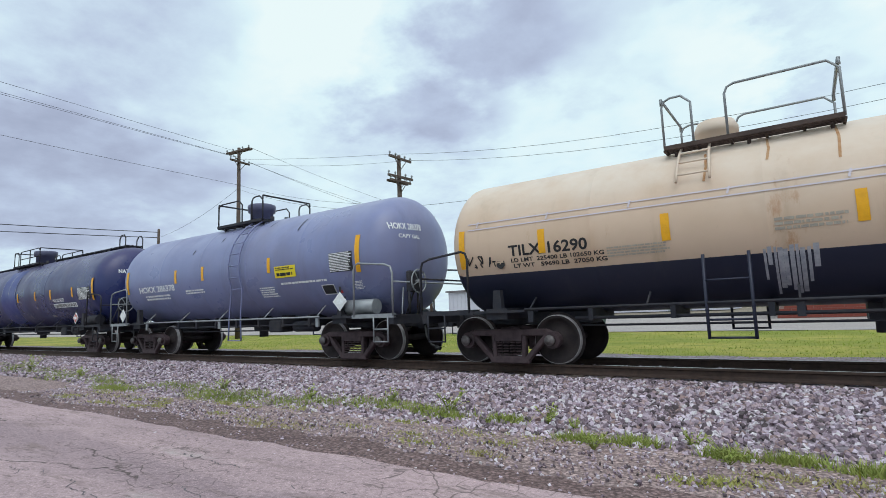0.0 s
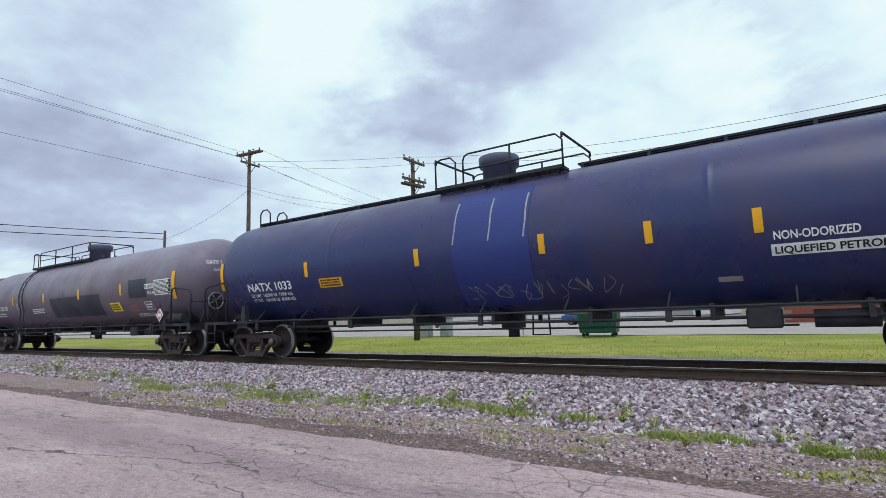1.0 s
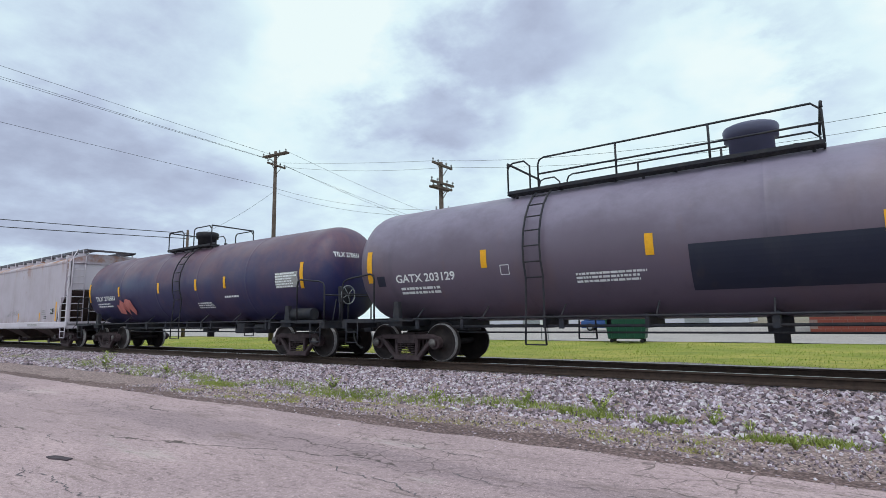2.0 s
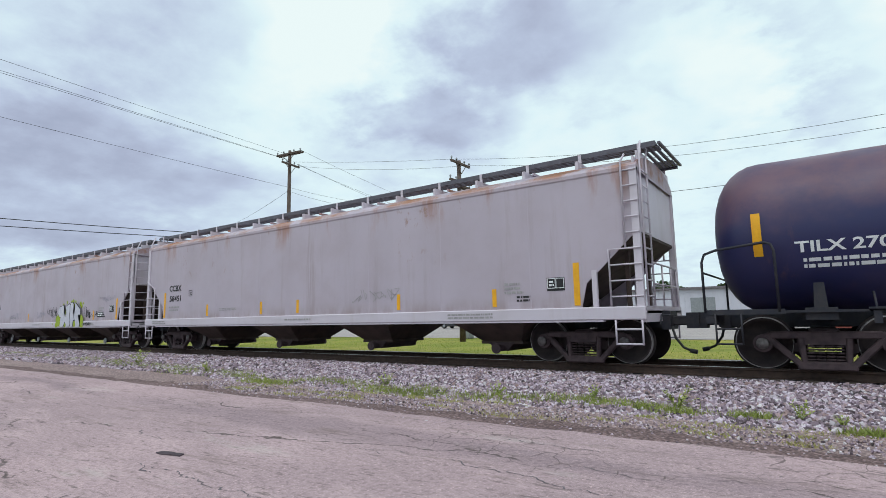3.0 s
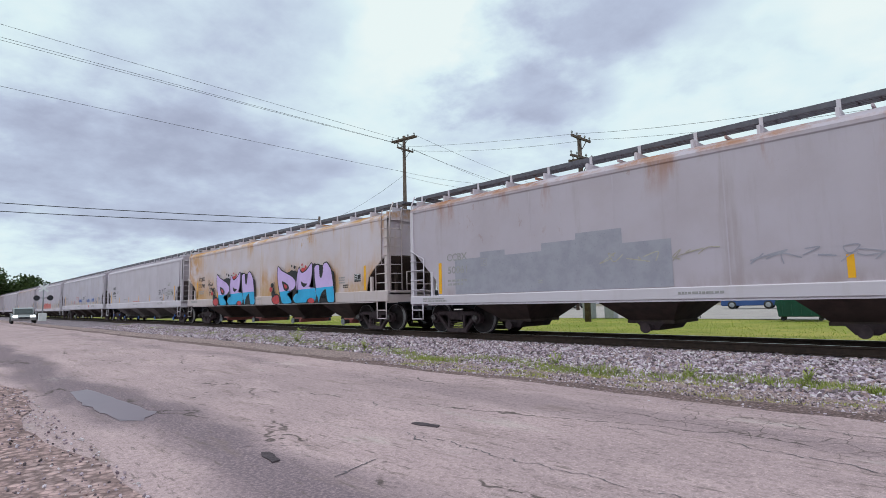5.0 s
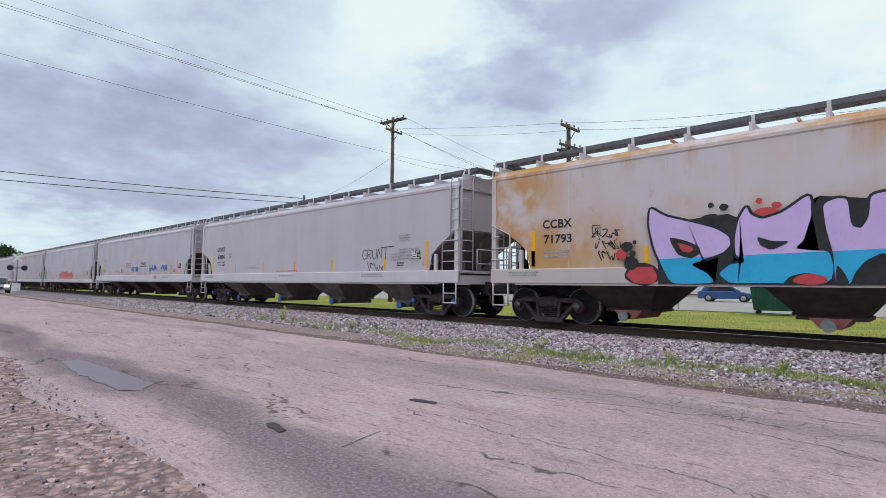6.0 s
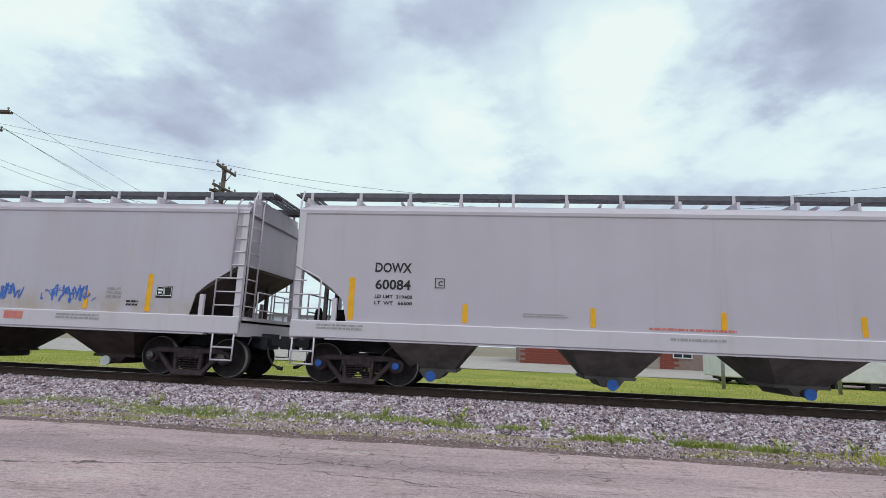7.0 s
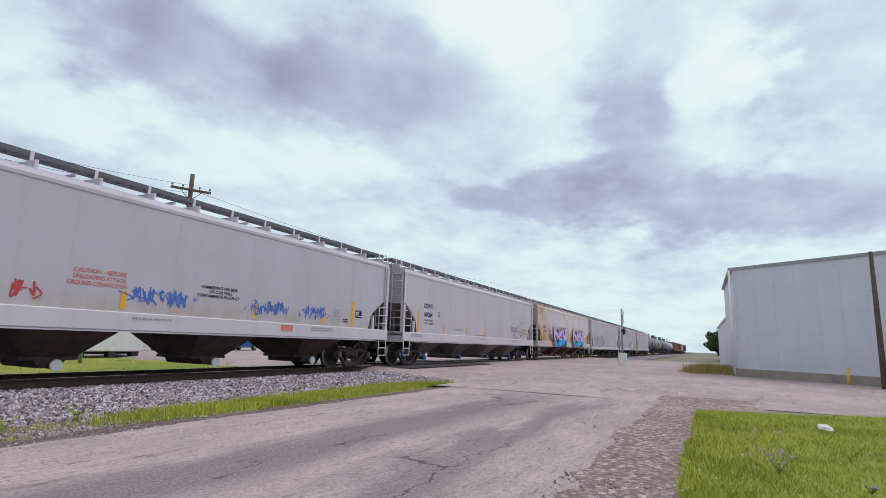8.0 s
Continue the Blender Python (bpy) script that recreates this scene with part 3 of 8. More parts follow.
def lathe(bm, profile, axis="x", seg=32, centre=(0, 0, 0), slots=None):
    """Turns (along, radius) points round an axis."""
    c = Vector(centre)
    rows = []
    for s, r in profile:
        row = []
        for k in range(seg):
            a = 2 * math.pi * k / seg
            u, v = r * math.cos(a), r * math.sin(a)
            p = {"x": (s, u, v), "y": (u, s, v), "z": (u, v, s)}[axis]
            row.append(bm.verts.new(c + Vector(p)))
        rows.append(row)
    for i, (q, w) in enumerate(zip(rows, rows[1:])):
        for k in range(seg):
            f = bm.faces.new((q[k], q[(k + 1) % seg], w[(k + 1) % seg], w[k]))
            f.smooth = True
            f.material_index = slots[i] if slots else 0
    for row in (rows[0], rows[-1]):
        f = bm.faces.new(row)
        f.material_index = slots[0] if slots else 0
    bmesh.ops.recalc_face_normals(bm, faces=bm.faces)


def prism(bm, outline, y0, y1, slot=0):
    """An (x, z) outline carried from y0 to y1."""
    a = [bm.verts.new((x, y0, z)) for x, z in outline]
    b = [bm.verts.new((x, y1, z)) for x, z in outline]
    n = len(a)
    fs = [bm.faces.new(a), bm.faces.new(b[::-1])]
    for i in range(n):
        fs.append(bm.faces.new((a[(i + 1) % n], a[i], b[i], b[(i + 1) % n])))
    for f in fs:
        f.material_index = slot


def arc(cx, cz, r, a0, a1, n):
    return [(cx + r * math.cos(radians(a0 + (a1 - a0) * i / n)), cz + r * math.sin(radians(a0 + (a1 - a0) * i / n))) for i in range(n + 1)]


# ---- lettering and flat markings, laid on a car's side ----
LETTERS = {}


def letters(text):
    """Vertices and faces of a word in the built-in font, one unit high."""
    if text not in LETTERS:
        cu = bpy.data.curves.new("word", "FONT")
        cu.body, cu.size, cu.resolution_u = text, 1.38, 3
        cu.offset = 0.032
        ob = new("word", cu)
        bpy.context.view_layer.update()
        me = bpy.data.meshes.new_from_object(ob.evaluated_get(bpy.context.evaluated_depsgraph_get()))
        LETTERS[text] = ([(v.co.x, v.co.y) for v in me.vertices], [tuple(p.vertices) for p in me.polygons])
        bpy.data.objects.remove(ob)
        bpy.data.meshes.remove(me)
        bpy.data.curves.remove(cu)
    return LETTERS[text]


class Side:
    """The near face of a car: gives y for a height z, and lays flat paint on it."""

    def __init__(self, parent, y=-1.55, r=None, zc=0.0):
        self.parent, self.y, self.r, self.zc = parent, y, r, zc

    def at(self, z, lift):
        if self.r is None:
            return self.y - lift
        d = max(0.05, (self.r + lift) ** 2 - (z - self.zc) ** 2)
        return -math.sqrt(d)

    def patch(self, name, x0, x1, z0, z1, mat, lift=0.006, label="", slant=0.0):
        bm = bmesh.new()
        n = max(6, int((z1 - z0) * 12)) if self.r else 1
        rows = []
        for i in range(n + 1):
            z = z0 + (z1 - z0) * i / n
            rows.append([bm.verts.new((x + slant * (z - z0), self.at(z, lift), z)) for x in (x0, x1)])
        for a, b in zip(rows, rows[1:]):
            bm.faces.new((a[0], a[1], b[1], b[0]))
        return part(name, bm, mat, self.parent, label)

    def word(self, text, x, z, height, mat, lift=0.008, width=None, name="lettering", slope=0.0):
        vs, fs = letters(text)
        w = max(v[0] for v in vs)
        sx = width / w if width else height
        bm = bmesh.new()
        vv = []
        for a, b in vs:
            zz = z + b * height + slope * a * sx
            vv.append(bm.verts.new((x + a * sx, self.at(zz, lift), zz)))
        for f in fs:
            try:
                bm.faces.new([vv[i] for i in f])
            except ValueError:
                pass
        return tagged(part(name, bm, mat, self.parent), kind="stuff" if " " in text else "")

    def head_word(self, text, y, z, height, width, mat):
        """Words on the rounded end that faces +x."""
        vs, fs = letters(text)
        w = max(v[0] for v in vs)
        bm = bmesh.new()
        vv = []
        for a, b in vs:
            yy, zz = y + a * width / w, z + b * height
            rho = min(0.999, math.hypot(yy, zz - self.zc) / self.r) ** (1 / 0.72)
            vv.append(bm.verts.new((self.seam + self.head * math.sqrt(1 - rho * rho) + 0.012, yy, zz)))
        for f in fs:
            try:
                bm.faces.new([vv[i] for i in f])
            except ValueError:
                pass
        part("head_lettering", bm, mat, self.parent)

    def bars(self, x0, x1, z0, z1, rows, mat, seed=0, lift=0.008, name="small_print", gap=0.12):
        """Lines of print too small to read: rows of short bars."""
        rnd = random.Random(seed)
        bm = bmesh.new()
        h = (z1 - z0) / (rows * 1.7)
        for r in range(rows):
            z = z1 - (r + 1) * (z1 - z0) / rows + h * 0.3
            x = x0
            end = x1 - rnd.random() * 0.25 * (x1 - x0)
            while x < end:
                w = min(end - x, h * rnd.uniform(0.6, 3.2))
                q = [bm.verts.new((a, self.at(b, lift), b)) for a, b in ((x, z), (x + w, z), (x + w, z + h), (x, z + h))]
                bm.faces.new(q)
                x += w + h * rnd.uniform(0.25, 0.6)
        return tagged(part(name, bm, mat, self.parent), kind="stuff")

    def outline(self, name, pts, mat, lift=0.006, label=""):
        """A filled shape from corner points (x, z)."""
        bm = bmesh.new()
        f = bm.faces.new([bm.verts.new((x, self.at(z, lift), z)) for x, z in pts])
        bmesh.ops.triangulate(bm, faces=[f])
        return part(name, bm, mat, self.parent, label)

    def blob(self, bm, x, z, r, lift, seed=0, squash=1.0):
        rnd = random.Random(seed)
        c = [bm.verts.new((x + r * rnd.uniform(0.85, 1.1) * math.cos(a), self.at(z, lift), z + squash * r * rnd.uniform(0.85, 1.1) * math.sin(a))) for a in (k * math.pi / 7 for k in range(14))]
        bm.faces.new(c)

    def stroke(self, bm, pts, w, lift=0.008):
        """A brush or spray line of width w through (x, z) points."""
        pts = [Vector(p) for p in pts]
        if self.r is not None:
            fine = [pts[0]]
            for a, b in zip(pts, pts[1:]):
                n = max(1, int(abs(b.y - a.y) / 0.07))
                fine += [a + (b - a) * (i + 1) / n for i in range(n)]
            pts = fine
        for a, b in zip(pts, pts[1:]):
            d = (b - a)
            if d.length < 1e-5:
                continue
            n = Vector((-d.y, d.x)).normalized() * w / 2
            e = d.normalized() * w * 0.3
            q = [bm.verts.new((p.x, self.at(p.y, lift), p.y)) for p in (a - n - e, b - n + e, b + n + e, a + n - e)]
            bm.faces.new(q)
            lift += 0.00003

    def scribble(self, name, x, z, w, h, mat, seed, width=0.03, count=9, label=""):
        """A spray tag of loops and slashes that spells nothing."""
        rnd = random.Random(seed)
        bm = bmesh.new()
        for i in range(count):
            cx = x + w * (i + 0.5) / count
            p = [(cx + rnd.uniform(-0.5, 0.5) * w / count * 1.3, z + rnd.uniform(0, h))]
            for _ in range(rnd.randint(2, 4)):
                p.append((cx + rnd.uniform(-0.6, 0.7) * w / count * 1.3, z + rnd.uniform(0, h)))
            p = [Vector(q) for q in p]
            p = [p[0]] + p + [p[-1]]
            flow = []
            for p0, p1, p2, p3 in zip(p, p[1:], p[2:], p[3:]):
                for t in (0.0, 0.2, 0.4, 0.6, 0.8):
                    m1, m2 = (p2 - p0) * 0.5, (p3 - p1) * 0.5
                    flow.append((2 * t ** 3 - 3 * t ** 2 + 1) * p1 + (t ** 3 - 2 * t ** 2 + t) * m1 + (3 * t ** 2 - 2 * t ** 3) * p2 + (t ** 3 - t ** 2) * m2)
            self.stroke(bm, flow + [p[-1]], width * rnd.uniform(0.7, 1.3), 0.008 + i * 0.0004)
        return tagged(part(name, bm, mat, self.parent, label), kind="stuff")

    def frame_box(self, x0, x1, z0, z1, mat, w=0.02, name="stencil_box", lift=0.014):
        bm = bmesh.new()
        for p in (((x0, z0), (x1, z0)), ((x1, z0), (x1, z1)), ((x1, z1), (x0, z1)), ((x0, z1), (x0, z0))):
            self.stroke(bm, p, w, lift)
        return part(name, bm, mat, self.parent)


# ---- running gear, shared by all cars ----
GEAR = {}


def gear_meshes():
    bm = bmesh.new()
    for s in (-1, 1):
        prof = [(s * 0.66, 0.40), (s * 0.66, 0.495), (s * 0.70, 0.485), (s * 0.715, 0.457), (s * 0.79, 0.452), (s * 0.80, 0.448), (s * 0.80, 0.437), (s * 0.80, 0.385), (s * 0.755, 0.365),
                (s * 0.72, 0.26), (s * 0.735, 0.15), (s * 0.81, 0.135), (s * 0.82, 0.05)]
        lathe(bm, prof, "y", 36, slots=[0, 0, 0, 1, 1, 1, 0, 0, 0, 0, 0, 0])
    tube(bm, [(0, -1.08, 0), (0, 1.08, 0)], 0.075, 12)
    GEAR["wheelset"] = part("wheelset_pattern", bm, [M["wheel"], M["rim"]])
    # side frame: a cast truss with journal ends, two windows and a spring nest
    bm = bmesh.new()

    def bar(a, b, w):
        d = Vector((b[0] - a[0], 0, b[1] - a[1]))
        m = Matrix.Translation(((a[0] + b[0]) / 2, -0.98, (a[1] + b[1]) / 2)) @ pose(0, 0, 0, 0, -math.degrees(math.atan2(d.z, d.x)), 0)
        box(bm, -d.length / 2, d.length / 2, -0.07, 0.07, -w / 2, w / 2, 0, m)

    bar((-0.78, 0.60), (0.78, 0.60), 0.125)
    for e in (-1, 1):
        bar((e * 0.74, 0.60), (e * 0.94, 0.51), 0.14)
        bar((e * 0.80, 0.55), (e * 0.36, 0.10), 0.105)
        bar((e * 0.30, 0.1), (e * 0.33, 0.56), 0.09)
    bar((-0.41, 0.09), (0.41, 0.09), 0.145)
    bmesh.ops.bevel(bm, geom=list(bm.edges), offset=0.022, segments=1, affect="EDGES")
    for s in (-1, 1):
        prism(bm, [(s * 0.889 + x, z + 0.457) for x, z in arc(0, 0, 0.155, 0, 330, 11)], -1.07, -0.90)
        tube(bm, [(s * 0.889, -1.15, 0.457), (s * 0.889, -1.07, 0.457)], 0.085, 12)
    for x in (-0.2, -0.07, 0.07, 0.2):
        for k in range(5):
            tube(bm, ring((x, -0.98, 0.19 + k * 0.055), (0, 0, 1), 0.06, 8) + [Vector((x + 0.06, -0.98, 0.19 + k * 0.055))], 0.016, 4)
    box(bm, -0.28, 0.28, -1.05, -0.75, 0.44, 0.56)
    GEAR["side_frame"] = part("side_frame_pattern", bm, M["truck"])
    bm = bmesh.new()
    box(bm, -0.22, 0.22, -0.95, 0.95, 0.38, 0.70)
    bevelled(bm, 0.03)
    box(bm, -0.95, 0.95, -0.05, 0.05, 0.42, 0.5)
    for s in (-1, 1):
        box(bm, s * 0.40 - 0.05, s * 0.40 + 0.05, -0.8, 0.8, 0.30, 0.45)
        box(bm, s * 0.36 - 0.04, s * 0.36 + 0.04, -0.82, -0.66, 0.28, 0.58)
        box(bm, s * 0.36 - 0.04, s * 0.36 + 0.04, 0.66, 0.82, 0.28, 0.58)
    GEAR["bolster"] = part("bolster_pattern", bm, M["truck"])
    # coupler with knuckle, air hose loop
    bm = bmesh.new()
    box(bm, -0.75, -0.10, -0.09, 0.09, 0.76, 0.96)
    bevelled(bm, 0.025)
    box(bm, -0.18, 0.06, -0.17, 0.12, 0.70, 1.02)
    box(bm, 0.0, 0.12, 0.02, 0.14, 0.74, 0.98)
    box(bm, -0.62, -0.45, -0.35, 0.35, 0.68, 1.06)
    tube(bm, [(-0.40, -0.3, 0.98), (-0.40, -1.3, 0.98), (-0.40, -1.42, 0.80)], 0.016, 6)
    GEAR["coupler"] = part("coupler_pattern", bm, M["under"])
    bm = bmesh.new()
    tube(bm, [(-0.42, -0.36, 0.74), (-0.36, -0.40, 0.52), (-0.22, -0.42, 0.33), (-0.02, -0.42, 0.24), (0.02, -0.42, 0.25)], 0.026, 7)
    tube(bm, [(-0.10, -0.42, 0.27), (0.03, -0.42, 0.24)], 0.045, 7)
    GEAR["hose"] = part("air_hose_pattern", bm, M["hose"])
    for k, ob in list(GEAR.items()):
        GEAR[k] = ob.data
        bpy.data.objects.remove(ob)
    bm = bmesh.new()
    lathe(bm, [(-1.19, 0.02), (-1.19, 0.075), (-1.16, 0.085), (-1.15, 0.085)], "y", 12)
    cap = part("cap_pattern", bm, M["blue_cap"])
    GEAR["cap"] = cap.data
    bpy.data.objects.remove(cap)
    bm = bmesh.new()
    lathe(bm, [(-1.20, 0.01), (-1.20, 0.04), (-1.185, 0.045), (-1.185, 0.085), (-1.165, 0.10), (-1.15, 0.10)], "y", 14)
    cap = part("cap_pattern", bm, M["bearing_steel"])
    GEAR["cap_grey"] = cap.data
    bpy.data.objects.remove(cap)


gear_meshes()
WHEELS = []


def add_trucks(car, half_centres, caps=False, spin=True):
    for s in (-1, 1):
        b = part("truck", GEAR["bolster"], None, car)
        b.location = (s * half_centres, 0, 0)
        for k in (0, 1):
            f = part("side_frame", GEAR["side_frame"], None, b)
            f.rotation_euler = (0, 0, math.pi * k)
        for k in (-1, 1):
            w = part("wheelset", GEAR["wheelset"], None, b)
            w.location = (k * 0.889, 0, 0.457)
            if spin:
                WHEELS.append((w, k * 0.889))
            c = part("bearing_cap", GEAR["cap" if caps else "cap_grey"], None, b, "blue painted bearing cap" if caps else "")
            c.location = (k * 0.889, 0, 0.457)


def add_couplers(car, half):
    for s in (-1, 1):
        c = part("coupler", GEAR["coupler"], None, car)
        h = part("air_hose", GEAR["hose"], None, car)
        for o in (c, h):
            o.location = (s * half, 0, 0)
            o.rotation_euler = (0, 0, 0 if s > 0 else math.pi)


TRAIN = []


def car_base(name, u, label, category, group=""):
    car = new(name)
    car.empty_display_size = 0.5
    tagged(car, label, category, group)
    TRAIN.append((car, u))
    return car


# ---- tank car ----
def tank_car(u, half, centres, r, zc, mat, label, seam=None, head=0.62, dome=0.0, platform=(-1.4, 1.4), rail_mat=None, lower=None, ladder=0.0, style=0, walkway=None, near_ladder=True, hoops=None):
    """A tank car: u is its middle along the train, half its half length over couplers."""
    car = car_base("tank_car", u, label, "tank car", "freight cars of the train")
    zc -= RZ
    L = seam
    head *= 1.32
    prof = []
    for i in range(9):
        a = math.pi / 2 * i / 8
        prof.append((-L - head * math.cos(a), max(0.02, r * math.sin(a) ** 0.72)))
    rings = 5 if style != 1 else 4
    prof.append((-L + 0.12, r))
    for i in range(1, rings):
        x = -L + 2 * L * i / rings
        prof += [(x - 0.10, r), (x - 0.03, r), (x - 0.012, r + 0.005), (x + 0.012, r + 0.005), (x + 0.03, r), (x + 0.10, r)]
    prof.append((L - 0.12, r))
    for i in range(9):
        a = math.pi / 2 * i / 8
        prof.append((L + head * math.sin(a), max(0.02, r * math.cos(a) ** 0.72)))
    bm = bmesh.new()
    lathe(bm, prof, "x", 56, (0, 0, zc))
    if lower is not None:
        for f in bm.faces:
            if f.calc_center_median().z < lower[0] - RZ:
                f.material_index = 1
        part("tank", bm, [mat, lower[1]], car)
    else:
        part("tank", bm, mat, car)
    rm = rail_mat or M["under"]
    # underframe: centre sill stubs, bolsters, draft sills, running pipe along the side
    for s in (-1, 1):
        bm = bmesh.new()
        x0, x1 = s * (half - 0.40), s * (centres - 1.4)
        box(bm, min(x0, x1), max(x0, x1), -0.30, 0.30, 0.72, 1.02)
        bevelled(bm, 0.02)
        box(bm, s * centres - 0.22, s * centres + 0.22, -1.45, 1.45, 0.86, 1.06)
        a, b = s * (centres - 0.6), s * (half - 0.36)
        box(bm, min(a, b), max(a, b), -1.52, -0.95, 0.98, 1.02)
        box(bm, min(a, b), max(a, b), 0.95, 1.52, 0.98, 1.02)
        box(bm, s * (half - 0.45) - 0.07, s * (half - 0.45) + 0.07, -1.52, 1.52, 0.82, 1.02)
        part("draft_sill", bm, M["under"], car)
        bm = bmesh.new()
        zt = zc - r * 0.66
        prism(bm, [(s * centres - 0.10, 1.0), (s * centres + 0.10, 1.0), (s * centres + 0.07, zt), (s * centres - 0.07, zt)], -1.42, -1.30)
        part("tank_saddle", bm, mat if style == 2 else M["under"], car)
        bm = bmesh.new()
        prism(bm, [(s * centres - 0.10, 1.0), (s * centres + 0.10, 1.0), (s * centres + 0.07, zt), (s * centres - 0.07, zt)], 1.30, 1.42)
        part("tank_saddle", bm, mat if style == 2 else M["under"], car)
        # end handrail hoops, cross rail and sill steps
        xe = s * (half - 0.38)
        hoop_mat = rm if style != 0 else M["steel_grey"] if mat == M["tank_grey"] else M["under"]
        for y in (-1.53, 1.53):
            bm = bmesh.new()
            tube(bm, [(xe - s * 1.12, y, 1.0), (xe - s * 1.12, y, 2.02), (xe - s * 1.08, y, 2.14), (xe - s * 0.98, y, 2.18), (xe - s * 0.22, y, 2.10), (xe - s * 0.05, y, 2.04), (xe, y, 1.90), (xe, y, 1.0)], 0.024, 6)
            part("end_handrail", bm, hoop_mat, car)
            bm = bmesh.new()
            box(bm, min(xe + s * 0.02, xe - s * 1.2), max(xe + s * 0.02, xe - s * 1.2), min(y, y * 0.95), max(y, y * 0.95), 0.96, 1.05)
            part("step_plate", bm, hoop_mat, car)
            bm = bmesh.new()
            for q in (-0.2, 0.2):
                tube(bm, [(xe - s * 0.35 + q, y, 0.98), (xe - s * 0.35 + q, y, 0.45)], 0.018, 5)
            for z in (0.46, 0.72):
                tube(bm, [(xe - s * 0.35 - 0.2, y, z), (xe - s * 0.35 + 0.2, y, z)], 0.018, 5)
            part("sill_step", bm, hoop_mat, car)
        bm = bmesh.new()
        tube(bm, [(xe, -1.53, 1.72), (xe, 1.53, 1.72)], 0.020, 6)
        part("cross_rail", bm, hoop_mat, car)
        if s > 0:
            # hand brake on its stand beside the tank head
            bm = bmesh.new()
            box(bm, xe - 0.10, xe + 0.04, -0.95, -0.55, 1.5, 1.98)
            bevelled(bm, 0.03)
            for y in (-0.92, -0.60):
                tube(bm, [(xe - 0.03, y, 1.0), (xe - 0.03, y, 1.6)], 0.03, 6)
            tube(bm, [(xe - 0.03, -0.75, 1.5), (xe - 0.3, -0.72, 1.0)], 0.02, 5)
            stand = part("brake_stand", bm, M["under"], car)
            bm = bmesh.new()
            rim = ring((xe + 0.12, -0.75, 1.74), (1, 0, 0), 0.26, 18)
            tube(bm, rim + [rim[0]], 0.018, 6)
            for q in rim[::4]:
                tube(bm, [(xe + 0.12, -0.75, 1.74), q], 0.012, 4)
            tube(bm, [(xe + 0.02, -0.75, 1.74), (xe + 0.14, -0.75, 1.74)], 0.04, 8)
            part("brake_wheel", bm, M["steel_grey"], stand)
            # slack diagonal braces between the platform and the tank head
            bm = bmesh.new()
            tube(bm, [(xe - 0.02, -1.2, 1.02), (xe - 0.25, -0.85, 1.62)], 0.018, 5)
            part("brace", bm, hoop_mat, car)
    # side grab rail with brackets, and the pipe run below
    bm = bmesh.new()
    for y in (-1.50, 1.50):
        tube(bm, [(-centres + 0.6, y, 1.03), (centres - 0.6, y, 1.03)], 0.022, 6)
        n = int(2 * centres / 1.9)
        for i in range(n + 1):
            x = -centres + 0.7 + (2 * centres - 1.4) * i / n
            tube(bm, [(x, y, 1.03), (x, y * 0.80, zc - r * 0.78)], 0.018, 5)
            if i % 2 == 0:
                box(bm, x - 0.05, x + 0.05, y * 0.98 - 0.02, y * 0.98 + 0.02, 0.80, 1.0)
    part("side_rail", bm, M["steel_grey"] if mat == M["tank_grey"] else M["under"], car)
    bm = bmesh.new()
    tube(bm, [(-centres + 1.3, -0.9, 0.84), (centres - 1.3, -0.9, 0.84)], 0.03, 6)
    part("train_pipe", bm, M["under"], car)
    bm = bmesh.new()
    tube(bm, [(-centres + 1.3, -0.6, 0.70), (centres - 2.5, -0.6, 0.70)], 0.02, 6)
    part("brake_rod", bm, M["under"], car)
    for i in range(7):
        x = -centres + 1.6 + (2 * centres - 3.2) * i / 6
        bm = bmesh.new()
        box(bm, x - 0.04, x + 0.04, -0.95, 0.3, 0.80, zc - r + 0.12)
        part("pipe_hanger", bm, M["under"], car)
    bm = bmesh.new()
    box(bm, -0.20, 0.20, -0.2, 0.2, 0.70, zc - r + 0.1)
    tube(bm, [(0, 0, 0.5), (0, 0, 0.9)], 0.13, 10)
    part("outlet_valve", bm, M["under"], car)
    bm = bmesh.new()
    tube(bm, [(centres - 2.3, -0.75, 0.80), (centres - 1.5, -0.75, 0.80)], 0.14, 10)
    part("brake_cylinder", bm, M["under"], car)
    bm = bmesh.new()
    box(bm, centres - 3.2, centres - 2.7, -0.95, -0.5, 0.66, 0.98)
    bevelled(bm, 0.03)
    part("control_valve", bm, M["under"], car)
    bm = bmesh.new()
    tube(bm, [(centres - 0.05, -1.22, 1.22), (centres + 0.95, -1.22, 1.22)], 0.17, 14)
    part("air_reservoir", bm, M["steel_grey"] if mat == M["tank_grey"] else M["under"], car)
    # dome with lid
    zt = zc + r
    bm = bmesh.new()
    R = {0: 0.40, 1: 0.46, 2: 0.4, 3: 0.34}[style]
    hh = {0: 0.60, 1: 0.66, 2: 0.4, 3: 0.46}[style]
    if style == 3:
        prof = [(-0.12, R * 0.92), (hh * 0.5, R * 0.92), (hh * 0.52, R * 1.02), (hh * 0.75, R * 1.02), (hh, R * 0.85), (hh + 0.04, R * 0.3), (hh + 0.05, 0.02)]
    else:
        prof = [(-0.12, R * 0.84), (hh * 0.62, R * 0.84), (hh * 0.64, R * 1.0), (hh * 0.94, R * 1.04), (hh, R * 1.0), (hh + 0.02, R * 0.9), (hh + 0.03, 0.02)]
    lathe(bm, prof, "z", 28, (dome, 0, zt))
    part("dome", bm, mat if style in (2, 3) else M["under"] if style == 0 and mat != M["tank_grey"] else M["tank_dome"], car)
    # top platform: gratings on both sides, railings, valves
    p0, p1 = platform
    bm = bmesh.new()
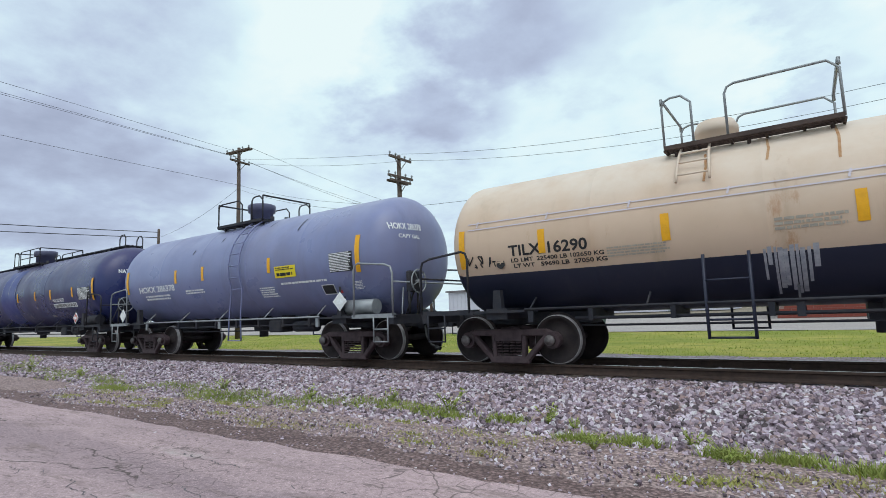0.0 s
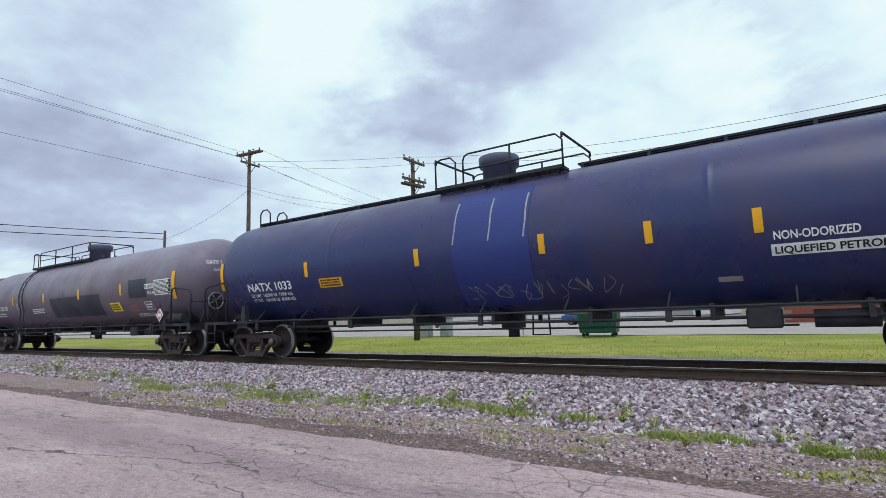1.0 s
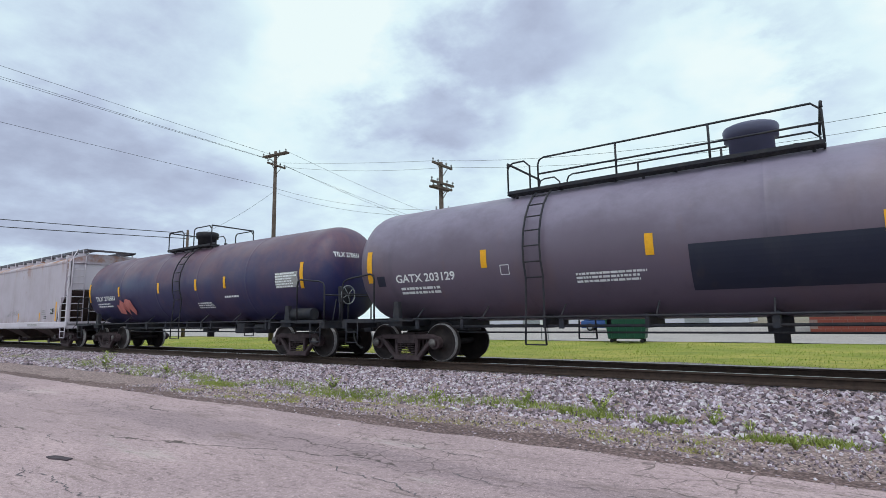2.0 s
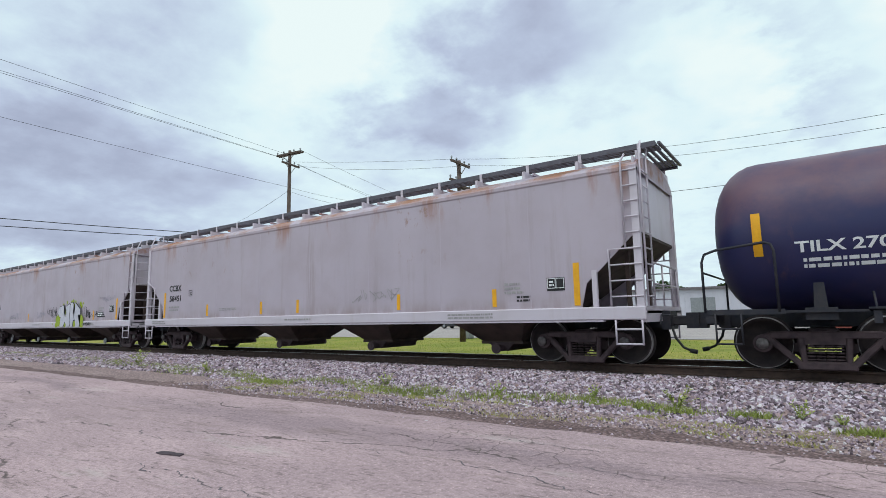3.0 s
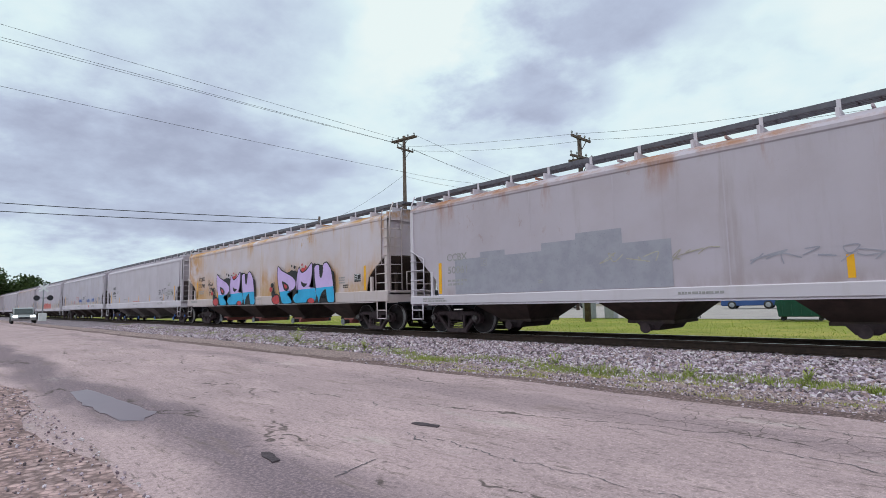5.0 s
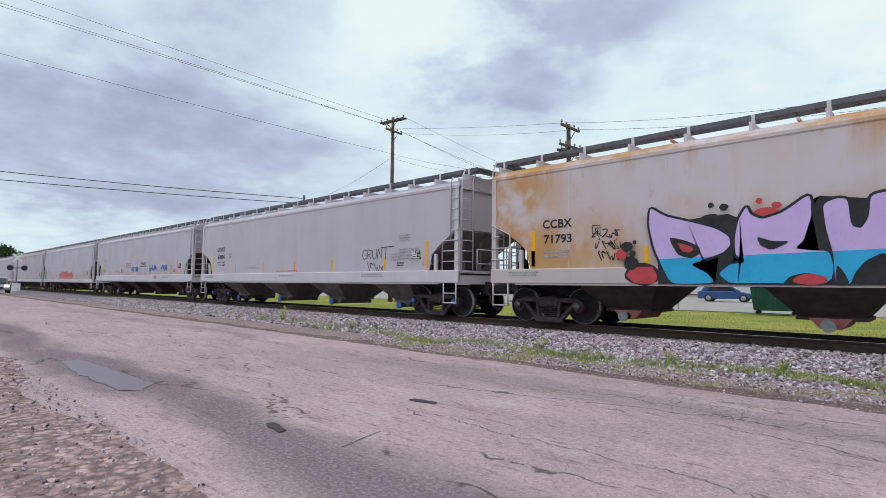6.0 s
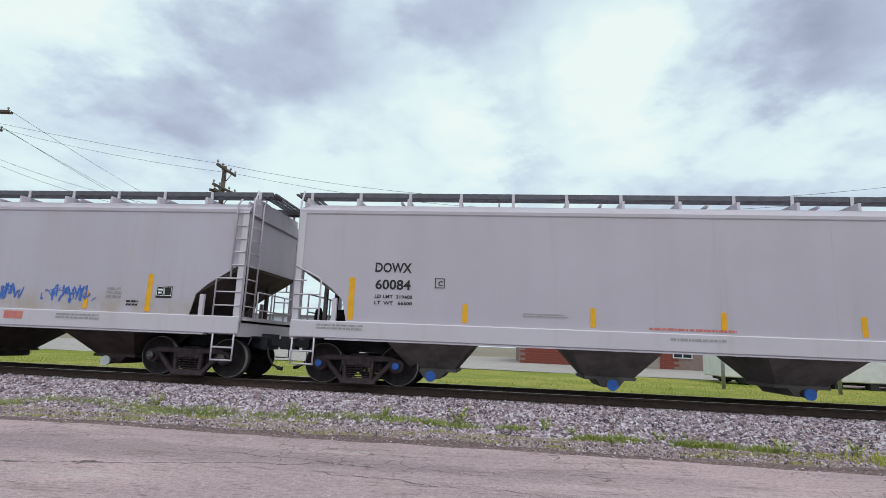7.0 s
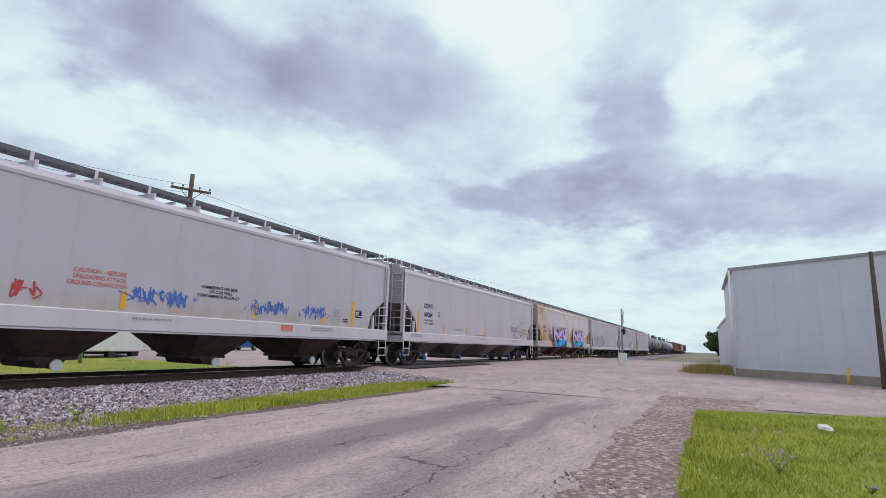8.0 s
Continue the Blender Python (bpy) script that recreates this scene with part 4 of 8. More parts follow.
    for y in (-0.72, 0.72):
        w = 0.32
        for k in range(5):
            yy = y - w / 2 + w * k / 4
            box(bm, p0, p1, yy - 0.02, yy + 0.02, zt - 0.10, zt - 0.05)
        for k in range(6):
            x = p0 + (p1 - p0) * k / 5
            box(bm, x - 0.02, x + 0.02, y - w / 2, y + w / 2, zt - 0.13, zt - 0.10)
        box(bm, p0, p1, y - w / 2 - 0.03, y - w / 2, zt - 0.11, zt - 0.04)
        for x in (p0 + 0.15, (p0 + p1) / 2, p1 - 0.15):
            tube(bm, [(x, y, zt - 0.12), (x, y * 0.95, zt - 0.34)], 0.03, 5)
    for x, y in ((dome - 0.75, 0.2), (dome + 0.7, -0.15), (dome + 0.85, 0.25)):
        tube(bm, [(x, y, zt - 0.05), (x, y, zt + 0.16)], 0.06, 8)
    part("platform", bm, M["rust_under"] if style == 3 else rm, car)
    zr = zt + (0.78 if style == 3 else 0.62)
    for y in (-0.86, 0.86):
        if style == 3:
            loops = [(p0, p0 + 0.45), (p0 + 0.95, p1)]
        elif hoops:
            loops = hoops
        elif style == 0:
            loops = [(p0, p0 + 1.05), (p0 + 1.75, p1)]
        else:
            loops = [(p0, p0 + 0.55), (p0 + 0.75, p1)]
        for a, b in loops:
            bm = bmesh.new()
            q = min(0.14, (b - a) / 3)
            tube(bm, [(a, y, zt - 0.08), (a, y, zr - q), (a + 0.3 * q, y, zr - 0.3 * q), (a + q, y, zr), (b - q, y, zr), (b, y, zr - q), (b, y, zt - 0.08)], 0.021, 6)
            if b - a > 1.6:
                n = max(1, int((b - a) / 2.1))
                for k in range(1, n + 1):
                    x = a + (b - a) * k / (n + 1)
                    tube(bm, [(x, y, zt - 0.08), (x, y, zr)], 0.024, 6)
                tube(bm, [(a, y, zt + 0.26), (b, y, zt + 0.26)], 0.02, 6)
            part("railing", bm, M["steel_grey"] if style == 3 else rm, car)
    for x in (p0, p1):
        bm = bmesh.new()
        tube(bm, [(x, -0.86, zr - 0.1), (x, -0.86, zr), (x, 0.86, zr), (x, 0.86, zr - 0.1)], 0.026, 6)
        part("end_rail", bm, M["steel_grey"] if style == 3 else rm, car)
    # side ladders
    lm = mat if style == 3 or mat == M["tank_grey"] else rm
    for sgn in ((-1, 1) if near_ladder else (1,)):
        bm = bmesh.new()
        rails = []
        low = []
        for q in ((-0.21, 0.21) if style != 1 else (-0.17, 0.17)):
            pts = []
            for i in range(8):
                a = radians(28 + ((66 if style == 3 else 112) - 28) * i / 7)
                rr = r + 0.10
                pts.append((ladder + q * (1 + 0.02 * i), sgn * rr * math.sin(a), zc + rr * math.cos(a)))
            foot = [(ladder + q * 1.2, sgn * 1.5, 1.03), (ladder + q * 1.35, sgn * 1.5, 0.48)]
            low.append(foot)
            if style != 3:
                pts += foot
            tube(bm, pts, 0.022, 5)
            rails.append(pts)
        for i in range(1, len(rails[0])):
            if i != 8 and (style != 3 or i % 2 == 0):
                tube(bm, [rails[0][i], rails[1][i]], 0.016, 5)
        part("side_ladder", bm, lm, car)
        if style == 3:
            # separate lower ladder on the dark part of the tank
            bm = bmesh.new()
            for f, q in zip(low, (-0.3, 0.3)):
                tube(bm, [(ladder + q + 0.35, sgn * (r + 0.05), 1.75), (ladder + q + 0.35, sgn * 1.5, 1.03), (ladder + q + 0.35, sgn * 1.5, 0.5)], 0.026, 5)
            for z in (0.52, 0.78, 1.03, 1.36):
                tube(bm, [(ladder + 0.05, sgn * 1.47, z), (ladder + 0.65, sgn * 1.47, z)], 0.018, 5)
            part("lower_ladder", bm, M["tank_black"], car)
    if walkway:
        bm = bmesh.new()
        for x0, x1 in walkway:
            for k in range(4):
                y = -0.24 + 0.16 * k
                box(bm, x0, x1, y - 0.05, y + 0.05, zt + 0.05, zt + 0.09)
            n = int((x1 - x0) / 1.3)
            for i in range(n + 1):
                x = x0 + 0.1 + (x1 - x0 - 0.2) * i / n
                box(bm, x - 0.03, x + 0.03, -0.3, 0.3, zt - 0.04, zt + 0.06)
        part("roof_walk", bm, M["under"], car)
        bm = bmesh.new()
        for x in (-L + 0.2, L - 0.2):
            s = 1 if x > 0 else -1
            for y in (-0.32, 0.32):
                tube(bm, [(x - s * 0.35, y, zt), (x - s * 0.35, y, zt + 0.36), (x - s * 0.2, y, zt + 0.5), (x, y, zt + 0.5), (x + s * 0.12, y, zt + 0.38), (x + s * 0.12, y, zt - 0.05),
                          (x + s * 0.45, y, zc + r * 0.75), (x + s * 0.72, y, zc + r * 0.3), (x + s * 0.72, y, zc - r * 0.4)], 0.022, 6)
            for i in range(7):
                z = zc + r * (0.7 - i * 0.18)
                xx = x + s * (0.5 + 0.22 * min(1, i / 2.5))
                tube(bm, [(xx, -0.32, z), (xx, 0.32, z)], 0.016, 5)
        part("end_ladder", bm, M["under"], car)
    add_trucks(car, centres)
    add_couplers(car, half)
    sd = Side(car, r=r, zc=zc)
    sd.seam, sd.head = L, head
    return car, sd


def strips(side, xs, z0, z1, w=0.13):
    for x in xs:
        side.patch("reflector", x - w / 2, x + w / 2, z0, z1, M["yellow"], 0.009)


def diamond(side, x, z, mat, lift=0.05):
    bm = bmesh.new()
    y = min(side.at(z, 0) - lift, -1.49)
    prism(bm, [(x, z - 0.22), (x + 0.22, z), (x, z + 0.22), (x - 0.22, z)], y, y + 0.012)
    p = part("hazard_placard", bm, M["white_ink"], side.parent, "white hazard diamond placard")
    bm = bmesh.new()
    prism(bm, [(x, z - 0.18), (x + 0.18, z), (x, z + 0.18), (x - 0.18, z)], y - 0.004, y)
    part("placard_face", bm, mat, p)
    bm = bmesh.new()
    box(bm, x - 0.10, x + 0.10, y - 0.008, y - 0.004, z - 0.05, z + 0.05)
    part("placard_panel", bm, M["white_ink"], p)
    bm = bmesh.new()
    box(bm, x - 0.03, x + 0.03, y + 0.012, y + 0.03, 1.0, z + 0.34)
    part("placard_post", bm, M["under"], p)


# ---- covered hopper ----
def hopper_car(u, half, mat, label, sill=(0.90, 1.16), eave=3.82, pockets=4, pocket_mat=None, gate_mat=None, cap_mat=None, caps=False, seams=8, spin=True, detail=True):
    car = car_base("covered_hopper", u, label, "hopper car", "freight cars of the train")
    L = half - 0.62
    s0, s1 = sill
    Y = 1.55
    pocket_mat = pocket_mat or M["rust_under"]
    # side sheets, with the corner cut away over each truck
    outl = [(-L, 2.68), (-L, eave), (L, eave), (L, 2.68), (L - 0.85, s1 + 0.72), (L - 1.12, s1 + 0.48), (L - 1.24, s1 - 0.02), (-L + 1.24, s1 - 0.02), (-L + 1.12, s1 + 0.48), (-L + 0.85, s1 + 0.72)]
    for y0, y1 in ((-Y, -Y + 0.03), (Y - 0.03, Y)):
        bm = bmesh.new()
        prism(bm, outl, y0, y1)
        sheet_part = part("side_sheet", bm, mat, car)
        key = ("seam", mat.name, s1, eave)
        if key not in GEAR:
            bm = bmesh.new()
            box(bm, -0.014, 0.014, -0.003, 0.0, s1 + 0.01, eave - 0.02)
            o = part("weld_seam_pattern", bm, mat)
            GEAR[key] = o.data
            bpy.data.objects.remove(o)
        for i in range(1, seams):
            o = part("weld_seam", GEAR[key], None, sheet_part)
            o.location = (-L + 2 * L * i / seams, y0 - 0.0005 if y0 < 0 else y1 + 0.0055, 0)
    # roof: rounded shoulders
    prof = [(-Y, eave), (-Y - 0.02, eave + 0.03), (-Y - 0.02, eave + 0.10), (-Y + 0.04, eave + 0.17), (-1.25, eave + 0.30), (-0.8, eave + 0.40), (-0.35, eave + 0.45), (0, eave + 0.46)]
    prof = prof + [(-y, z) for y, z in prof[-2::-1]]
    bm = bmesh.new()
    a = [bm.verts.new((-L, y, z)) for y, z in prof]
    b = [bm.verts.new((L, y, z)) for y, z in prof]
    for i in range(len(prof) - 1):
        f = bm.faces.new((a[i], b[i], b[i + 1], a[i + 1]))
        f.smooth = 2 < i < len(prof) - 4
    bm.faces.new(a[::-1])
    bm.faces.new(b)
    for i in range(1, seams):
        x = -L + 2 * L * i / seams
        for y0, y1, z in ((-1.2, -0.45, eave + 0.36), (0.45, 1.2, eave + 0.36)):
            box(bm, x - 0.02, x + 0.02, y0, y1, z, z + 0.06)
    part("roof", bm, mat, car)
    # hatch trough
    bm = bmesh.new()
    n = 5
    for i in range(n):
        x0 = -L + 0.7 + (2 * L - 1.4) * i / n
        box(bm, x0 + 0.05, x0 + (2 * L - 1.4) / n - 0.05, -0.28, 0.28, eave + 0.44, eave + 0.56)
    bevelled(bm, 0.03)
    part("hatch", bm, mat, car)
    # roof walks: gratings on brackets along both sides
    bm = bmesh.new()
    zw = eave + 0.60
    for y in (-0.78, 0.78):
        for k in range(5):
            yy = y - 0.24 + 0.12 * k
            box(bm, -L - 0.28, L + 0.28, yy - 0.022, yy + 0.022, zw, zw + 0.035)
        e = y - 0.27 if y < 0 else y + 0.27
        box(bm, -L - 0.28, L + 0.28, e - 0.02, e + 0.02, zw - 0.05, zw + 0.06)
        for k in range(60):
            x = -L - 0.2 + (2 * L + 0.4) * k / 59
            box(bm, x - 0.012, x + 0.012, y - 0.26, y + 0.26, zw + 0.005, zw + 0.03)
    for x in (-L - 0.15, L + 0.15):
        for k in range(4):
            xx = x - 0.2 + 0.13 * k
            box(bm, xx - 0.03, xx + 0.03, -1.05, 1.05, zw - 0.005, zw + 0.035)
    walk_part = part("roof_walk", bm, M["roofwalk"], car)
    n = 15
    bmat = M["sill_white"]
    key = ("bracket", bmat.name, eave)
    if key not in GEAR:
        bm = bmesh.new()
        prism(bm, [(-0.035, eave + 0.18), (0.035, eave + 0.18), (0.035, zw + 0.06), (-0.035, zw + 0.06)], -1.082, -1.058)
        box(bm, -0.03, 0.03, -1.30, -0.5, eave + 0.20, eave + 0.46)
        o = part("walk_bracket_pattern", bm, bmat)
        GEAR[key] = o.data
        bpy.data.objects.remove(o)
    for i in range(n + 1):
        for k in (0, 1):
            o = part("walk_bracket", GEAR[key], None, walk_part)
            o.location = (-L + 0.04 + (2 * L - 0.08) * i / n, 0, 0)
            o.rotation_euler = (0, 0, math.pi * k)
    # side sills
    for y0, y1 in ((-Y - 0.07, -Y + 0.05), (Y - 0.05, Y + 0.07)):
        bm = bmesh.new()
        box(bm, -L - 0.02, L + 0.02, y0, y1, s0, s1)
        bevelled(bm, 0.02)
        box(bm, -L + 0.8, L - 0.8, y0 + 0.02, y1 + 0.06, s0 - 0.035, s0 - 0.002)
        part("side_sill", bm, M["sill_white"] if mat != M["hop_rust"] else M["sill_cream"], car)
    # ends: bulkhead, slope sheet, corner posts, shear plate, ladders
    for s in (-1, 1):
        def X(d):
            return s * (L - d)
        bm = bmesh.new()
        prism(bm, [(X(0.05), 2.62), (X(0.09), 2.62), (X(0.09), eave + 0.30), (X(0.05), eave + 0.30)], -Y + 0.03, Y - 0.03)
        part("end_sheet", bm, M["sill_white"] if mat == M["hop_old"] else mat, car)
        bm = bmesh.new()
        prism(bm, [(X(0.06), 2.66), (X(0.06), 2.56), (X(2.6), 0.95), (X(2.6), 1.05)], -Y + 0.035, Y - 0.035)
        for k in (-0.8, 0.0, 0.8):
            prism(bm, [(X(0.45), 2.42), (X(0.45), 1.0), (X(0.53), 1.0), (X(0.53), 2.37)], k - 0.05, k + 0.05)
        part("slope_sheet", bm, pocket_mat, car)
        bm = bmesh.new()
        for y in (-Y + 0.02, Y - 0.02):
            box(bm, min(X(0), X(0.14)), max(X(0), X(0.14)), y - 0.06, y + 0.06, s1, eave + 0.05)
            box(bm, min(X(0.9), X(1.0)), max(X(0.9), X(1.0)), y - 0.04, y + 0.04, s1 - 0.03, 1.9)
        box(bm, min(X(-0.02), X(0.1)), max(X(-0.02), X(0.1)), -Y, Y, s0 - 0.05, s1)
        box(bm, min(X(-0.02), X(1.6)), max(X(-0.02), X(1.6)), -Y + 0.05, Y - 0.05, s1 - 0.14, s1 - 0.09)
        part("end_frame", bm, M["sill_white"] if mat != M["hop_rust"] else M["sill_cream"], car)
        # ladders on both sides and the end
        bm = bmesh.new()
        for y in (-Y - 0.05, Y + 0.05):
            for z in [1.35 + 0.31 * i for i in range(9 if s > 0 else 4)]:
                w = 0.62 if z < 2.2 else 0.28
                tube(bm, [(X(0.0), y, z), (X(w), y, z)], 0.017, 5)
            tube(bm, [(X(0.62), y, s1), (X(0.62), y, 2.32), (X(0.0), y, 2.62)] if s < 0 else [(X(0.62), y, s1), (X(0.62), y, 2.28), (X(0.0), y, 2.28)], 0.022, 5)
            if s > 0:
                tube(bm, [(X(0.29), y, 2.28), (X(0.29), y, eave + 0.2), (X(0.2), y, eave + 0.34)], 0.022, 5)
            for q in (0.06, 0.56):
                tube(bm, [(X(q), y, s0), (X(q), y, 0.42)], 0.02, 5)
            for z in (0.44, 0.72):
                tube(bm, [(X(0.06), y, z), (X(0.56), y, z)], 0.02, 5)
        for z in [1.35 + 0.31 * i for i in range(9)]:
            tube(bm, [(X(-0.05), -1.48, z), (X(-0.05), -0.98, z)], 0.016, 5)
        for y in (-1.48, -0.98):
            tube(bm, [(X(-0.05), y, s1), (X(-0.05), y, eave + 0.3), (X(-0.05), y + 0.15, eave + 0.62)], 0.022, 5)
        for y in (-0.7, 0.1, 0.9, 1.45):
            tube(bm, [(X(0.02), y, s1), (X(0.02), y, 2.05)], 0.02, 5)
        tube(bm, [(X(0.02), -0.7, 2.05), (X(0.02), 1.45, 2.05)], 0.02, 5)
        tube(bm, [(X(0.02), -0.7, 1.62), (X(0.02), 1.45, 1.62)], 0.018, 5)
        part("ladder", bm, M["sill_white"] if mat != M["hop_rust"] else M["sill_cream"], car)
        bm = bmesh.new()
        if s < 0:
            box(bm, min(X(0.35), X(0.65)), max(X(0.35), X(0.65)), 0.2, 0.75, 1.15, 1.75)
            tube(bm, [(X(0.2), -0.35, 1.5), (X(0.16), -0.35, 1.5)], 0.26, 16)
            tube(bm, [(X(0.3), -0.9, 1.2), (X(1.1), -0.9, 1.2)], 0.15, 10)
        box(bm, min(X(-0.1), X(1.9)), max(X(-0.1), X(1.9)), -0.3, 0.3, 0.72, 1.0)
        part("draft_gear", bm, M["under"], car)
    # discharge pockets
    for i in range(pockets):
        xc = 3.96 * (i - (pockets - 1) / 2) - 0.06
        hw = 1.0
        bm = bmesh.new()
        top = [(xc - hw, -Y + 0.08), (xc + hw, -Y + 0.08), (xc + hw, Y - 0.08), (xc - hw, Y - 0.08)]
        low = [(xc - 0.48, -0.62), (xc + 0.48, -0.62), (xc + 0.48, 0.62), (xc - 0.48, 0.62)]
        ta = [bm.verts.new((x, y, s0 + 0.03)) for x, y in top]
        la = [bm.verts.new((x, y, 0.38)) for x, y in low]
        bm.faces.new(ta)
        bm.faces.new(la[::-1])
        for k in range(4):
            bm.faces.new((ta[k], la[k], la[(k + 1) % 4], ta[(k + 1) % 4]))
        bmesh.ops.recalc_face_normals(bm, faces=bm.faces)
        p = part("discharge_pocket", bm, pocket_mat, car)
        bm = bmesh.new()
        box(bm, xc - 0.56, xc + 0.56, -0.70, 0.70, 0.36, 0.43)
        part("gate_frame", bm, pocket_mat, p)
        bm = bmesh.new()
        prism(bm, [(xc - 0.34, 0.40), (xc + 0.34, 0.40), (xc + 0.17, 0.20), (xc - 0.17, 0.20)], -0.72, 0.72)
        part("outlet_gate", bm, gate_mat or M["truck"], p)
        bm = bmesh.new()
        tube(bm, [(xc, -0.95, 0.27), (xc, 0.95, 0.27)], 0.08, 12)
        part("outlet_tube", bm, M["truck"], p)
        bm = bmesh.new()
        tube(bm, [(xc, -1.0, 0.27), (xc, -0.95, 0.27)], 0.12, 14)
        part("outlet_cap", bm, cap_mat or gate_mat or M["truck"], p)
    add_trucks(car, half - 2.06, caps, spin)
    add_couplers(car, half)
    sd = Side(car, y=-Y)
    sd.s1 = s1
    return car, sd


def hopper_marks(side, half, mark, number, ink, xs, seed, text_x=1.62, lift_marks=0.0, widths=(0.84, 0.80), weights=None, stencil_last=False):
    """Reporting marks by the trailing end, print rows, reflectors along the sill."""
    L = half - 0.62
    b = side.s1
    side.patch("reflector", -L + 1.26, -L + 1.39, b + 0.04, b + 0.98, M["yellow"], 0.006)
    e = -0.95 if stencil_last else 0.0
    side.patch("reflector", L - 1.39 + e, L - 1.26 + e, b + 0.04, b + 0.92, M["yellow"], 0.006)
    for x in xs:
        side.patch("reflector", x - 0.055, x + 0.055, b + 0.06, b + 0.46, M["yellow"], 0.006)
    x = -L + text_x
    side.word(mark, x, b + 1.02 + lift_marks, 0.215, ink, width=widths[0])
    side.word(number, x + 0.03, b + 0.64 + lift_marks, 0.215, ink, width=widths[1])
    if weights:
        side.word(weights[0], x + 0.03, b + 0.44 + lift_marks, 0.075, ink, width=0.85)
        side.word(weights[1], x + 0.03, b + 0.30 + lift_marks, 0.075, ink, width=0.85)
    else:
        side.bars(x + 0.03, x + 0.85, b + 0.26, b + 0.48, 2, M["grey_ink"], seed)
    side.frame_box(x + 1.38, x + 1.58, b + 0.80, b + 1.0, ink, 0.016)
    side.word("C", x + 1.44, b + 0.84, 0.11, ink)
    side.bars(x + 3.3, x + 4.3, b + 0.22, b + 0.32, 2, M["grey_ink"], seed + 1)
    e = 0.0 if not stencil_last else -0.12
    side.bars(L - 3.0 + 3 * e, L - 2.5 + 3 * e, b + 0.32, b + 0.6, 3, M["grey_ink"], seed + 2)
    side.bars(L - 2.7 + e, L - 2.35 + e, b + 0.15, b + 0.3, 2, M["black_ink"], seed + 8)
    side.patch("consolidated_stencil", L - 1.98 + e, L - 1.58 + e, b + 0.36, b + 0.64, M["black_ink"], 0.006)
    side.frame_box(L - 1.96 + e, L - 1.79 + e, b + 0.42, b + 0.62, M["white_ink"], 0.012)
    side.frame_box(L - 1.77 + e, L - 1.60 + e, b + 0.42, b + 0.62, M["white_ink"], 0.012)
    side.bars(L - 1.93 + e, L - 1.81 + e, b + 0.45, b + 0.59, 2, M["white_ink"], seed + 3, lift=0.010)
    sl = Side(side.parent, y=-1.55 - 0.07)
    sl.bars(-L + 0.6, -L + 1.7, b - 0.20, b - 0.06, 2, M["grey_ink"], seed + 5)
    sl.bars(L - 4.5, L - 3.2, b - 0.20, b - 0.06, 2, M["grey_ink"], seed + 6)
    sl.bars(-1.0, 0.2, b - 0.16, b - 0.08, 1, M["grey_ink"], seed + 7)


def box_car(u, half, mat, label):
    car = car_base("box_car", u, label, "box car", "freight cars of the train")
    L = half - 0.6
    bm = bmesh.new()
    box(bm, -L, L, -1.5, 1.5, 0.95, 3.9)
    for i in range(17):
        x = -L + 2 * L * i / 16
        for y in (-1.53, 1.47):
            box(bm, x - 0.04, x + 0.04, y, y + 0.06, 1.0, 3.85)
    part("body", bm, mat, car)
    bm = bmesh.new()
    prism(bm, [(-L - 0.05, 3.9), (L + 0.05, 3.9), (L + 0.05, 3.98), (-L - 0.05, 3.98)], -1.55, 1.55)
    part("roof", bm, M["steel_grey"], car)
    bm = bmesh.new()
    box(bm, -1.5, 1.5, -1.60, -1.54, 1.0, 3.8)
    part("door", bm, mat, car)
    bm = bmesh.new()
    box(bm, -L, L, -0.4, 0.4, 0.7, 0.95)
    part("centre_sill", bm, M["under"], car)
    add_trucks(car, half - 2.2, spin=False)
    add_couplers(car, half)
    return car


# ---- ground, road, track ----
def sheet(name, x0, x1, y0, y1, step, height, mat, label, edge=0.0, seed=0, kind="structure", thick=0.0):
    """A surface on a grid; edge: how far its y borders wander."""
    nx, ny = max(2, int((x1 - x0) / step[0]) + 1), max(2, int((y1 - y0) / step[1]) + 1)
    vs = []
    for i in range(nx):
        x = x0 + (x1 - x0) * i / (nx - 1)
        a = y0 + edge * (noise.noise((x * 0.35, seed, 0)) + 0.6 * noise.noise((x * 1.7, seed, 3)) + 0.4 * noise.noise((x * 5.3, seed, 6)))
        b = y1 + edge * (noise.noise((x * 0.35, seed + 9, 0)) + 0.6 * noise.noise((x * 1.7, seed + 9, 3)) + 0.4 * noise.noise((x * 5.3, seed + 9, 6)))
        for j in range(ny):
            y = a + (b - a) * j / (ny - 1)
            vs.append((x, y, height(x, y)))
    fs = [(i * ny + j, (i + 1) * ny + j, (i + 1) * ny + j + 1, i * ny + j + 1) for i in range(nx - 1) for j in range(ny - 1)]
    me = raw_mesh(name, vs, fs, mat)
    me.polygons.foreach_set("use_smooth", [True] * len(me.polygons))
    ob = new(name, me)
    return tagged(ob, label, "", "", kind)


def bumps(x, y, a, s):
    return a * noise.noise((x * s, y * s, 1.3))


def bed_height(x, y):
    d = abs(y - YC)
    if d < 2.2:
        z = -0.035
    elif d < 5.2:
        z = -0.035 - 0.12 * (d - 2.2) / 3.0
    else:
        z = -0.155 - 0.02 * (d - 5.2)
    return z + bumps(x, y, 0.012, 2.0)


